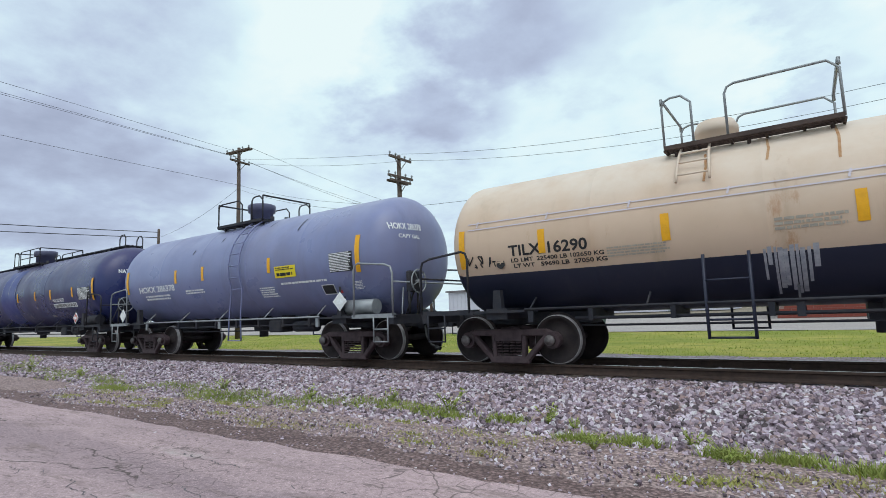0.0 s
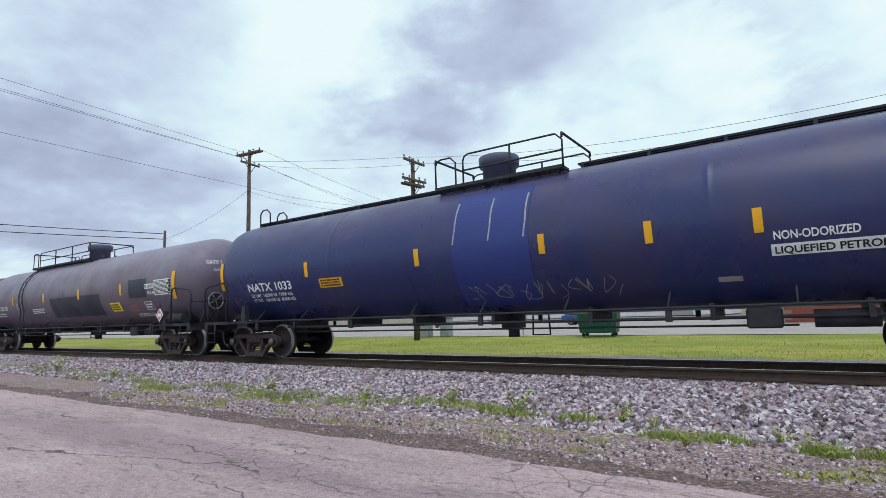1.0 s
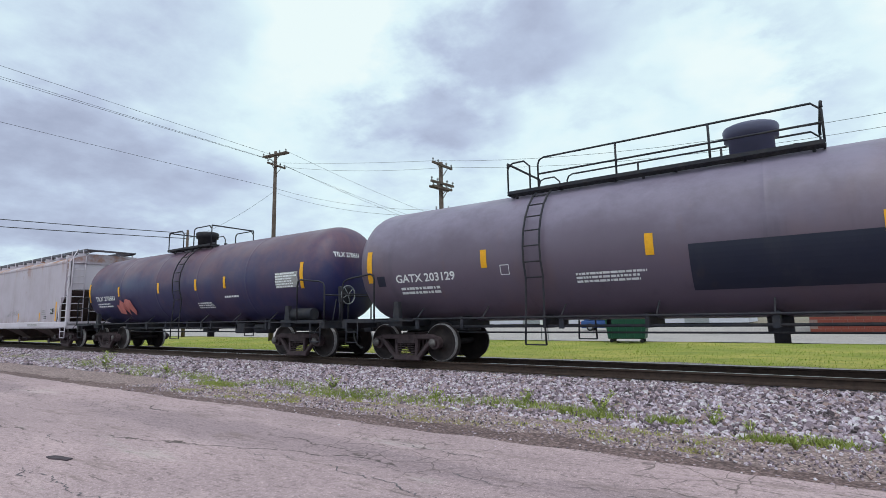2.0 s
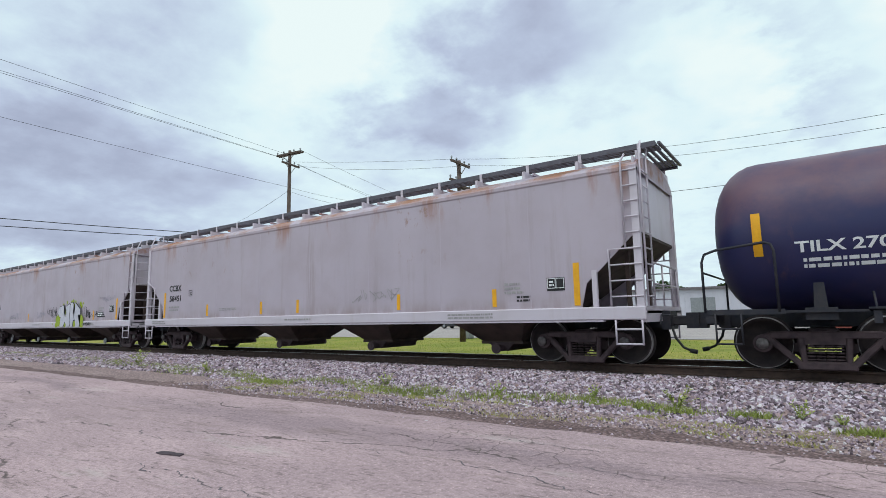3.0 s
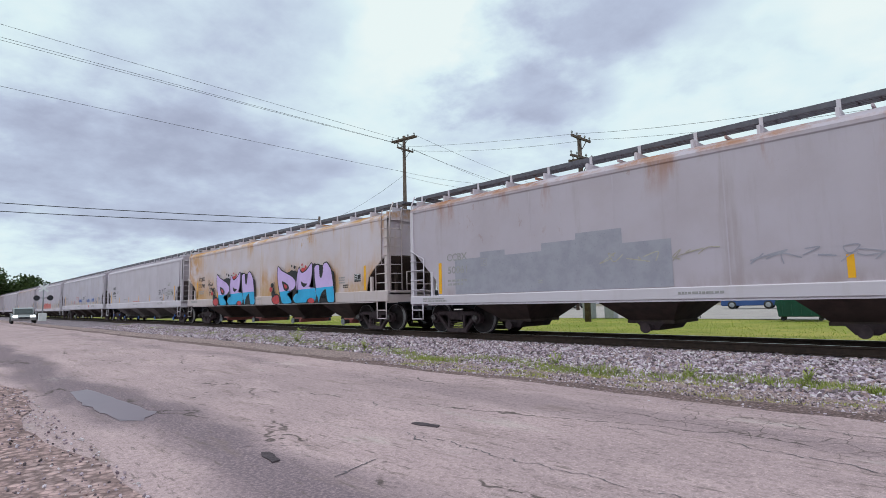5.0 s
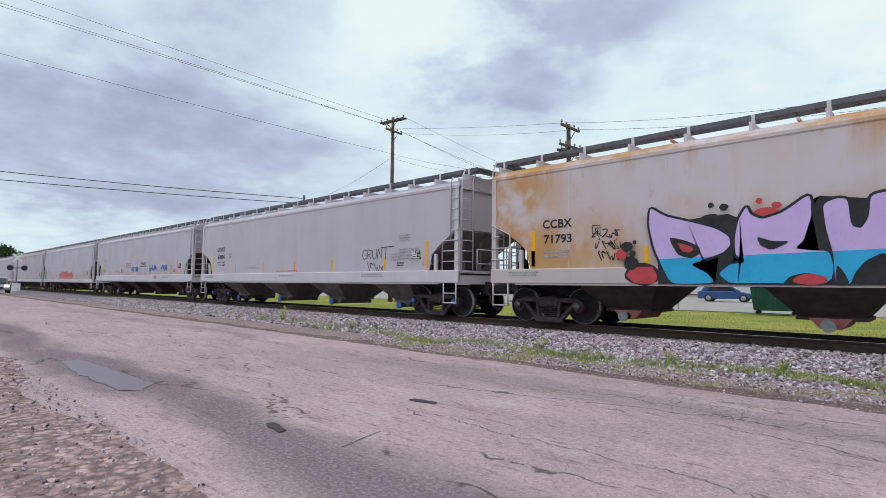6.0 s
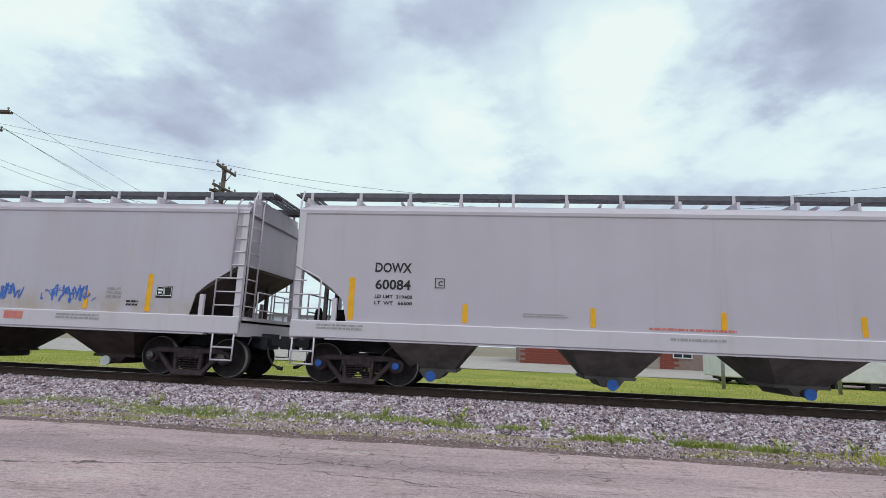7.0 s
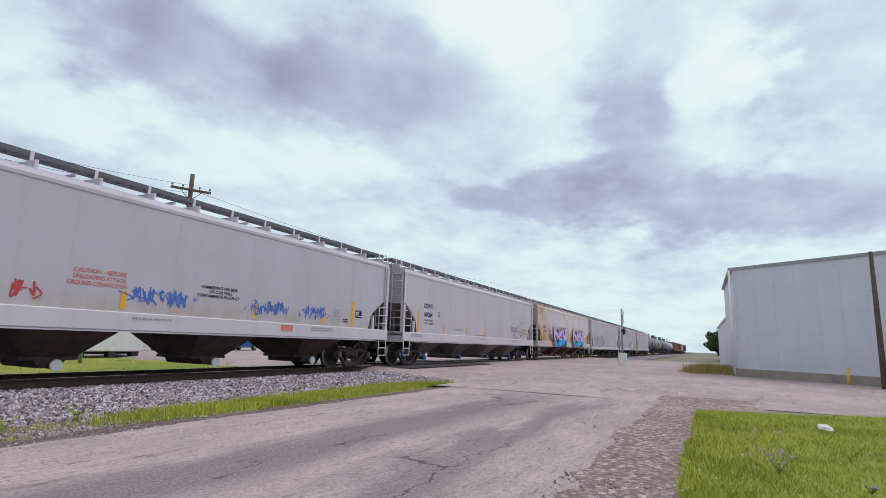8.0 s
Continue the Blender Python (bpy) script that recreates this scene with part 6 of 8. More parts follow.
LETTER_W = [(2.27, 1.72), (2.44, 1.86), (2.91, 1.94), (2.94, 1.65), (2.96, 1.4), (3.08, 1.56), (3.24, 1.34), (3.24, 1.58), (3.13, 1.85), (3.49, 1.99), (3.59, 1.93), (3.59, 1.23), (3.65, 1.01), (3.61, 0.92), (3.31, 0.91), (3.13, 1.18), (2.9, 0.91), (2.66, 0.91),
            (2.55, 0.99), (2.54, 1.22), (2.61, 1.38), (2.4, 1.42), (2.29, 1.56)]
LETTER_H = [(3.63, 1.94), (3.71, 2.03), (3.91, 2.03), (3.99, 1.94), (3.99, 1.5), (4.16, 1.53), (4.15, 1.99), (4.25, 1.99), (4.52, 1.82), (4.76, 1.7), (4.77, 1.46), (4.52, 1.47), (4.63, 1.24), (4.77, 0.99), (4.72, 0.91), (4.36, 0.91), (4.22, 1.25), (4.02, 1.2),
            (3.98, 0.91), (3.76, 0.91), (3.68, 1.06), (3.64, 1.28)]


def grow(pts, g):
    n = len(pts)
    out = []
    for i in range(n):
        a, b, c = Vector(pts[i - 1]), Vector(pts[i]), Vector(pts[(i + 1) % n])
        t = ((b - a).normalized() + (c - b).normalized()).normalized()
        out.append((b.x - t.y * g, b.y + t.x * g))
    return out


big = Side(car, y=-1.55 - 0.078)
for q, outl in enumerate((LETTER_W, LETTER_H)):
    big.outline("letter_shadow", [(x + 0.02, max(0.895, z - 0.008)) for x, z in grow(outl, 0.04)], M["black_spray"], 0.003 + 0.001 * q)
    big.outline("spray_letter", outl, M["silver_spray"], 0.007 + 0.001 * q, "silver-white spray letter with black outline")
big.word("30 YEARS!", 5.1, 0.97, 0.13, M["black_spray"], 0.006, width=0.82)
sd.scribble("spray_tag", 4.95, 1.25, 0.65, 0.6, M["black_spray"], 12, 0.022, 8)
sd.scribble("spray_tag", 5.5, 1.3, 0.4, 0.22, M["black_spray"], 52, 0.022, 4)
sd.scribble("spray_tag", 6.05, 1.35, 0.35, 0.25, M["black_spray"], 53, 0.022, 4)
sd.scribble("spray_tag", 1.2, 1.35, 0.8, 0.4, M["black_spray"], 54, 0.018, 8)
sd.patch("painted_tag", 6.36, 6.94, 1.32, 1.55, M["black_spray"], 0.009)
sd.bars(6.40, 6.92, 1.36, 1.53, 2, M["white_ink"], 44, lift=0.013)
sd.scribble("spray_tag", 0.7, 1.45, 1.2, 0.45, M["black_spray"], 14, 0.022, 9)
sd.scribble("spray_tag", -0.6, 1.35, 1.0, 0.36, M["grey_spray"], 15, 0.022, 5)
sd.scribble("spray_tag", -4.6, 1.35, 1.6, 0.36, M["grey_spray"], 16, 0.022, 6)
sd.scribble("spray_tag", 6.4, 2.0, 1.5, 0.25, M["grey_spray"], 17, 0.015, 8)

# 9: aged hopper with grey paint-over
car, sd = hopper_car(-127.0, 10.08, M["hop_old"], "aged white covered hopper with grey painted-over blocks")
hopper_marks(sd, 10.08, "CCBX", "50061", M["grey_ink"], (-1.6, 1.9, 5.2), 121)
for i, (x0, x1, z1) in enumerate([(-7.5, -6.5, 2.2), (-6.5, -5.6, 2.35), (-5.6, -4.4, 2.2), (-4.4, -3.4, 2.4), (-3.4, -2.2, 2.55), (-2.2, -1.1, 2.2)]):
    sd.patch("painted_block", x0, x1, 1.18, z1, M["grey_spray"], 0.007 + 0.0004 * i)
sd.scribble("spray_tag", -3.2, 1.7, 3.0, 0.3, M["tan_ink"], 18, 0.025, 8)
sd.scribble("spray_tag", 0.4, 1.5, 2.4, 0.3, M["grey_spray"], 19, 0.02, 9)

# 10: rust-stained hopper with a lilac and blue spray piece
car, sd = hopper_car(-147.15, 10.08, M["hop_rust"], "rust-stained covered hopper with a lilac and blue spray piece", gate_mat=M["pink"], cap_mat=M["steel_grey"], pocket_mat=M["rust_under"], sill=(1.02, 1.40))
hopper_marks(sd, 10.08, "CCBX", "71793", M["black_ink"], (-8.13, -5.18, -1.84), 131)
big = Side(car, y=-1.55 - 0.078)


def rounded(pts):
    """The outline with its corners cut twice, so that it flows like sprayed paint."""
    for cut in (0.16, 0.22):
        out = []
        for (ax, az), (bx, bz) in zip(pts, pts[1:] + pts[:1]):
            out.append((ax + (bx - ax) * cut, az + (bz - az) * cut))
            out.append((bx + (ax - bx) * cut, bz + (az - bz) * cut))
        pts = out
    return [(x, max(z, 1.03)) for x, z in pts]


def spray_letter(outer, holes, dx, up):
    o = rounded([(x + dx, z) for x, z in outer])
    big.outline("letter_shadow", [(x, max(z, 1.025)) for x, z in grow(o, 0.05)], M["black_spray"], 0.002 + up)
    big.outline("spray_letter", o, M["lilac_spray"], 0.006 + up, "lilac spray letter with black outline")
    bm = bmesh.new()
    f = bm.faces.new([bm.verts.new((x, big.at(z, 0.010 + up), z)) for x, z in o])
    bmesh.ops.triangulate(bm, faces=[f])
    bmesh.ops.bisect_plane(bm, geom=bm.verts[:] + bm.edges[:] + bm.faces[:], plane_co=(dx - 3, 0, 1.60), plane_no=(-0.02, 0, 1), clear_outer=True)
    part("cyan_fade", bm, M["cyan_spray"], car, "cyan lower half of the letter")
    for h in holes:
        big.outline("letter_counter", rounded([(x + dx, z) for x, z in h]), M["black_spray"], 0.015 + up)
    if outer is not LR:
        return
    h = holes[0]
    mx, mz = sum(x for x, z in h) / len(h), sum(z for x, z in h) / len(h)
    big.outline("red_fleck", rounded([(dx + mx + (x - mx) * 0.5, mz + (z - mz) * 0.45) for x, z in h]), M["red_spray"], 0.019 + up)


LR = [(-5.05, 2.7), (-4.73, 2.47), (-4.24, 2.32), (-3.74, 2.15), (-3.5, 1.98), (-3.47, 1.81), (-3.6, 1.66), (-3.98, 1.53), (-4.24, 1.43), (-3.91, 1.26), (-3.76, 1.05), (-4.63, 1.03), (-4.78, 1.33), (-4.98, 1.81), (-5.08, 2.3)]
HR = [[(-4.67, 2.03), (-4.33, 1.94), (-4.06, 1.81), (-4.02, 1.67), (-4.21, 1.55), (-4.49, 1.64)]]
LE = [(-3.17, 2.55), (-3.12, 2.38), (-2.92, 2.26), (-2.56, 2.37), (-2.14, 2.69), (-2.14, 2.2), (-2.21, 1.88), (-2.42, 1.69), (-2.11, 1.64), (-1.9, 1.63), (-1.84, 1.33), (-1.9, 1.06), (-3.02, 1.06), (-3.51, 1.05), (-3.71, 1.24), (-3.5, 1.42), (-3.2, 1.46), (-3.39, 1.59), (-3.4, 1.91), (-3.32, 2.3)]
HE = [[(-3.02, 1.95), (-2.76, 1.84), (-2.46, 1.83), (-2.77, 1.67), (-2.96, 1.77)], [(-2.63, 1.04), (-2.49, 1.19), (-2.25, 1.25), (-2.01, 1.19), (-1.9, 1.05)]]
LM = [(-1.97, 2.47), (-1.76, 2.55), (-1.61, 2.52), (-1.58, 2.05), (-1.44, 1.99), (-1.33, 2.19), (-1.3, 2.55), (-1.05, 2.6), (-0.75, 2.3), (-0.6, 1.7), (-0.5, 1.04), (-1.0, 1.04), (-1.12, 1.6), (-1.4, 1.45), (-1.55, 1.25), (-1.62, 1.04), (-1.83, 1.04), (-1.84, 1.6), (-1.93, 2.0)]
HM = [[(-1.80, 1.40), (-1.70, 1.25), (-1.62, 1.04), (-1.83, 1.04)]]
for k, x0 in enumerate((0.0, 6.8)):
    big.outline("spray_backing", [(x0 + x, z) for x, z in ((-4.9, 1.03), (-0.45, 1.03), (-0.55, 2.2), (-1.3, 2.5), (-2.0, 2.62), (-2.2, 2.3), (-3.0, 2.15), (-3.5, 2.42), (-3.9, 2.40), (-4.9, 2.3))], M["black_spray"], 0.0)
    spray_letter(LR, HR, x0, 0.0)
    spray_letter(LE, HE, x0, 0.0007)
    spray_letter(LM, HM, x0, 0.0014)
    for i, (x, z, r, q, m, lift) in enumerate([(-5.27, 1.24, 0.42, 0.62, "black", -0.0015), (-5.25, 1.22, 0.35, 0.6, "red", 0.0), (-2.19, 1.12, 0.26, 0.4, "red", 0.016), (-2.96, 2.63, 0.06, 1, "red", 0), (-2.68, 2.52, 0.09, 0.7, "red", 0),
                                              (-2.85, 2.36, 0.26, 0.5, "red", -0.001), (-5.72, 1.69, 0.13, 1, "red", 0), (-3.82, 2.62, 0.06, 1, "black", 0), (-3.58, 2.56, 0.085, 0.9, "black", 0), (-5.58, 1.86, 0.15, 0.8, "black", 0.002),
                                              (-5.46, 1.69, 0.08, 1, "black", 0.002), (-5.5, 1.49, 0.18, 0.8, "black", 0.002), (-5.41, 1.95, 0.05, 1, "black", 0.002), (-3.83, 2.34, 0.2, 0.6, "black", -0.001)]):
        bm = bmesh.new()
        big.blob(bm, x0 + x, z, r, 0.022 + 0.0003 * i if lift > 0.01 else -0.0045 + 0.0003 * i, 70 + i, q)
        part("spray_dot", bm, M[m + "_spray"], car)
for i in range(3):
    sd.scribble("spray_tag", -6.44 + 0.06 * i, 2.06 - 0.25 * i, 0.66, 0.24, M["black_spray"], 23 + i, 0.022, 6)

# 11: clean light-grey hopper
car, sd = hopper_car(-166.96, 9.72, M["hop_clean"], "clean light grey covered hopper with blue outlet gates", sill=(1.02, 1.40), pocket_mat=M["grey_pocket"], gate_mat=M["grey_pocket"], cap_mat=M["blue_cap"], caps=True)
hopper_marks(sd, 9.72, "DOWX", "60084", M["black_ink"], (-5.23, -2.53, 0.08, 2.73, 5.76), 141, 1.82, 0.1, weights=("LD LMT  219400", "LT  WT   66600"))
bm = bmesh.new()
gx, gz = 4.55, 1.82
for k, letter in enumerate([[(0.28, 0.3), (0.1, 0.34), (0, 0.15), (0.1, 0), (0.28, 0.05), (0.26, 0.16), (0.14, 0.15)], [(0, 0), (0.04, 0.33), (0.22, 0.3), (0.2, 0.18), (0.05, 0.16), (0.24, 0)],
                            [(0, 0.32), (0.03, 0.05), (0.15, 0.0), (0.22, 0.08), (0.24, 0.34)], [(0, 0), (0.04, 0.35), (0.2, 0.02), (0.24, 0.38)], [(-0.1, 0.38), (0.55, 0.40), (0.16, 0.39), (0.14, 0)]]):
    sd.stroke(bm, [(gx + 0.28 * k + a, gz + b) for a, b in letter], 0.022, 0.008 + 0.001 * k)
part("spray_tag", bm, M["black_spray"], car)
sd.scribble("spray_tag", gx + 0.3, 1.4, 0.9, 0.32, M["black_spray"], 25, 0.02, 5)
sd.bars(-1.4, 0.8, 1.44, 1.52, 1, M["pink"], 46)
sd.scribble("spray_tag", 7.0, 1.55, 1.2, 0.3, M["tan_ink"], 26, 0.02, 8)
sd.bars(6.5, 7.5, 1.75, 2.15, 4, M["grey_ink"], 47)
sd.bars(6.5, 7.1, 2.35, 2.6, 3, M["grey_ink"], 48)

# 12: dusty white hopper with blue tags
car, sd = hopper_car(-186.77, 10.08, M["hop_dusty"], "dusty white covered hopper with blue spray tags", sill=(1.02, 1.42), pocket_mat=M["rust_under"], cap_mat=M["white_paint"])
hopper_marks(sd, 10.08, "CCBX", "77542", M["grey_ink"], (-4.8, -1.2, 2.6, 5.6), 151, stencil_last=True)
for i, (x, w) in enumerate([(-1.0, 1.3), (2.5, 1.2), (4.7, 0.9)]):
    sd.scribble("spray_tag", x, 1.6, w, 0.42, M["blue_spray"], 33 + i, 0.036, 13, "blue spray tag")
    sd.scribble("spray_tag", x - 0.3, 1.66, w + 0.6, 0.3, M["blue_spray"], 43 + i, 0.022, 9, "blue spray tag")
sd.scribble("spray_tag", -3.4, 1.55, 0.6, 0.35, M["red_spray"], 37, 0.035, 5)
sd.word("CAUTION - BEFORE", -2.3, 2.18, 0.09, M["pink"], width=1.1)
sd.word("UNLOADING ATTACH", -2.3, 2.05, 0.09, M["pink"], width=1.1)
sd.word("GROUND CONNECTION", -2.4, 1.92, 0.09, M["pink"], width=1.25)
sd.word("HAMMERING ON SIDE", 0.75, 2.16, 0.08, M["black_ink"], width=1.15)
sd.word("OF CAR WILL", 1.0, 2.05, 0.08, M["black_ink"], width=0.75)
sd.word("CONTAMINATE PRODUCT", 0.65, 1.94, 0.08, M["black_ink"], width=1.35)
sl = Side(car, y=-1.62)
sl.patch("placard", 3.6, 4.1, 1.18, 1.36, M["pink"], 0.006)

# 13 on: the rest of the train, and what went before
for i in range(6):
    mat = [M["hop_dusty"], M["hop_old"], M["hop_clean"], M["hop_old"], M["hop_dusty"], M["hop_clean"]][i]
    car, sd = hopper_car(-206.94 - 20.17 * i, 10.08, mat, ["white covered hopper with a red spray piece", "aged white covered hopper", "light grey covered hopper"][min(i, 2)], spin=False)
    hopper_marks(sd, 10.08, "CCBX", "71204", M["grey_ink"], (-4.8, -1.2, 2.6, 5.6), 161 + i)
    if i == 0:
        sd.outline("spray_piece", [(-2.6, 1.2), (2.8, 1.2), (2.9, 1.6), (2.2, 1.85), (1.2, 1.65), (0.4, 1.95), (-0.8, 1.7), (-1.8, 1.9), (-2.7, 1.6)], M["pink"], 0.007, "faded red spray piece")
        sd.scribble("spray_tag", -2.4, 1.3, 5.0, 0.5, M["red_spray"], 61, 0.06, 14)
u = 8.64
for half, m, lab in ((8.6, M["boxcar_brown"], "rust-brown ribbed steel box car"), (8.6, M["boxcar_orange"], "faded orange-brown box car"), (8.6, M["boxcar_brown"], "rust-brown ribbed steel box car"), (9.5, M["hop_old"], "dull grey box car"), (8.6, M["boxcar_brown"], "rust-brown ribbed steel box car"), (9.5, M["tank_navy"], "dark blue box car")):
    box_car(u + half, half, m, lab)
    u += 2 * half


# ---- poles and wires ----
def utility_pole(x, y, top, arms, label, transformer=False, turn=0.0):
    p = new("utility_pole")
    p.matrix_basis = pose(x, y, GROUND, 0, 0, turn)
    tagged(p, label, "utility pole", "utility poles")
    h = top - GROUND
    bm = bmesh.new()
    tube(bm, [(0, 0, -0.02), (0, 0, h * 0.5), (0, 0, h)], [0.17, 0.145, 0.11], 12)
    part("shaft", bm, M["wood"], p)
    for z, half_len, twist, beams in arms:
        m = Matrix.Rotation(radians(twist), 4, "Z")
        bm = bmesh.new()
        for k in range(beams):
            y = -0.11 if k == 0 else 0.13
            box(bm, -half_len, half_len, y - 0.05, y + 0.05, h - z - 0.06, h - z + 0.06)
        for s in (-1, 1):
            tube(bm, [(s * half_len * 0.55, -0.13, h - z - 0.05), (0, -0.15, h - z - 0.6)], 0.022, 4)
        bmesh.ops.transform(bm, matrix=m, verts=bm.verts[:])
        arm = part("crossarm", bm, M["wood"], p)
        for q in (-0.94, -0.42, 0.42, 0.94):
            bm = bmesh.new()
            lathe(bm, [(0, 0.02), (0.07, 0.025), (0.09, 0.055), (0.13, 0.06), (0.17, 0.045), (0.20, 0.02)], "z", 8, (q * half_len, -0.11, h - z + 0.06))
            bmesh.ops.transform(bm, matrix=m, verts=bm.verts[:])
            part("insulator", bm, M["steel_grey"], arm)
    if transformer:
        for s, y2 in ((-1, 0.0), (1, 0.0), (0.1, -0.45)):
            bm = bmesh.new()
            lathe(bm, [(-0.5, 0.05), (-0.5, 0.24), (0.35, 0.24), (0.42, 0.18), (0.45, 0.05)], "z", 14, (s * 0.48, y2, h - 3.3))
            tube(bm, [(s * 0.48, y2, h - 2.9), (s * 0.48, y2, h - 2.6)], 0.05, 6)
            part("transformer", bm, M["steel_grey"], p)
    return p


utility_pole(-32.3, 22.0, 13.3, ((0.25, 1.15, 0, 2), (1.05, 0.85, 90, 1)), "dark wooden utility pole with crossarms", turn=7)
utility_pole(-18.1, 22.4, 9.95, ((0.2, 0.95, 0, 1), (1.25, 0.95, -6, 1), (1.5, 0.8, -6, 2)), "weathered wooden utility pole with transformers", True, 90)
utility_pole(15.4, 22.0, 9.75, ((0.9, 1.0, 0, 1),), "weathered wooden utility pole with one crossarm", turn=-28)
utility_pole(-32.1, 44.4, 11.1, ((0.3, 0.95, 0, 1),), "distant wooden utility pole beyond the yard")
utility_pole(-49.1, 25.1, 9.8, (), "bare wooden pole beyond the train")


def wire(a, b, sag, r=0.014, label="thin black overhead wire"):
    bm = bmesh.new()
    a, b = Vector(a), Vector(b)
    tube(bm, [a + (b - a) * t + Vector((0, 0, -4 * sag * t * (1 - t))) for t in (i / 14 for i in range(15))], r, 5)
    tagged(part("wire", bm, M["hose"]), label, "wire", "overhead wires")


WIRES = [((-32.9, 22.6, 13.2), (-46, -26, 20.5), 0.15), ((-32.0, 21.6, 12.5), (-45.5, -27, 19.2), 0.15), ((-31.8, 21.3, 12.4), (-44.8, -27, 18.6), 0.15), ((-32.3, 22, 10.6), (-45, -30, 16.5), 0.5),
         ((-49.1, 25.1, 9.5), (-70, -19, 11.5), 0.4), ((-49.1, 25.1, 9.0), (-70, -19.5, 10.6), 0.4),
         ((-32.2, 21.3, 12.3), (-18.1, 21.6, 9.85), 0.1), ((-32.2, 22.7, 12.3), (-18.1, 23.2, 9.85), 0.25), ((-31.3, 22.1, 13.2), (-31.4, 44.3, 11.1), 0.3), ((-32.2, 22.6, 12.4), (-32.1, 44.3, 10.6), 0.3), ((-31.9, 22.6, 12.3), (-32.8, 44.3, 10.4), 0.3), ((-32.3, 22, 10.6), (-18.1, 22.4, 7.2), 0.4), ((-32.3, 22, 10.3), (-18.1, 22.4, 6.9), 0.5),
         ((-18.1, 21.6, 9.85), (15.0, 21.2, 8.9), 1.46), ((-18.1, 23.2, 9.85), (15.8, 22.8, 8.9), 1.5), ((-18.1, 22.4, 7.0), (15.4, 22.0, 6.6), 0.5),
         ((15.4, 22.0, 8.9), (60, 21.5, 8.9), 0.6), ((-32.3, 22, 10.4), (-49.1, 25.1, 9.0), 0.4)]
for a, b, sag in WIRES:
    wire(a, b, sag, 0.034 if a[0] < -49 else 0.008 if -18.1 in (a[0], b[0]) and a[2] > 9 else 0.010)


# ---- across the track ----
def brick_building():
    b = new("brick_building")
    b.matrix_basis = pose(-1.9, 42.5, -0.1, 0, 0, 0)
    tagged(b, "low red brick building with a grey hipped roof", "building")
    W, D, H = 24.0, 14.0, 4.0
    bm = bmesh.new()
    box(bm, 0.0, W, 0.0, D, 0, H)
    part("wall", bm, M["mortar"], b)
    bm = bmesh.new()
    box(bm, -0.12, W + 0.12, -0.12, D + 0.12, H, H + 0.22)
    part("fascia", bm, M["white_paint"], b)
    bm = bmesh.new()
    base = [bm.verts.new(p) for p in ((-0.4, -0.4, H + 0.22), (W + 0.4, -0.4, H + 0.22), (W + 0.4, D + 0.4, H + 0.22), (-0.4, D + 0.4, H + 0.22))]
    rg = [bm.verts.new(p) for p in ((5.5, D / 2, H + 2.1), (W - 5.5, D / 2, H + 2.1))]
    bm.faces.new(base[::-1])
    bm.faces.new((base[0], base[1], rg[1], rg[0]))
    bm.faces.new((base[1], base[2], rg[1]))
    bm.faces.new((base[2], base[3], rg[0], rg[1]))
    bm.faces.new((base[3], base[0], rg[0]))
    part("roof", bm, M["shingle"], b)
    for x in (8.2, 13.0, 17.6):
        bm = bmesh.new()
        box(bm, x - 0.75, x + 0.75, -0.10, -0.03, 0.9, 2.3)
        w = part("window", bm, M["white_paint"], b)
        for q in (-0.36, 0.36):
            bm = bmesh.new()
            box(bm, x + q - 0.31, x + q + 0.31, -0.125, -0.10, 0.98, 2.22)
            part("pane", bm, M["dark_glass"], w)
    bm = bmesh.new()
    box(bm, 10.2, 11.2, -0.10, -0.03, 0.0, 2.1)
    part("door", bm, M["plinth"], b)
    return b


brick_house = brick_building()


def white_shed():
    b = new("white_building")
    b.matrix_basis = pose(-62, 92, -0.1, 0, 0, 0)
    tagged(b, "long white metal-sided building beyond the yard", "building")
    bm = bmesh.new()
    box(bm, 0, 52, 0, 16, 0, 5.2)
    part("wall", bm, M["white_metal"], b)
    bm = bmesh.new()
    for i in range(52):
        box(bm, i + 0.1, i + 0.16, -0.06, -0.002, 0.3, 5.1)
    part("rib", bm, M["white_metal"], b)
    bm = bmesh.new()
    prism(bm, [(-0.4, 5.2), (52.4, 5.2), (52.4, 5.5), (-0.4, 5.5)], -0.5, 8)
    part("roof_edge", bm, M["shingle"], b)
    for x in (14, 30, 43):
        bm = bmesh.new()
        box(bm, x, x + 3.6, -0.09, -0.002, 0, 3.8)
        part("roller_door", bm, M["steel_grey"], b)


white_shed()


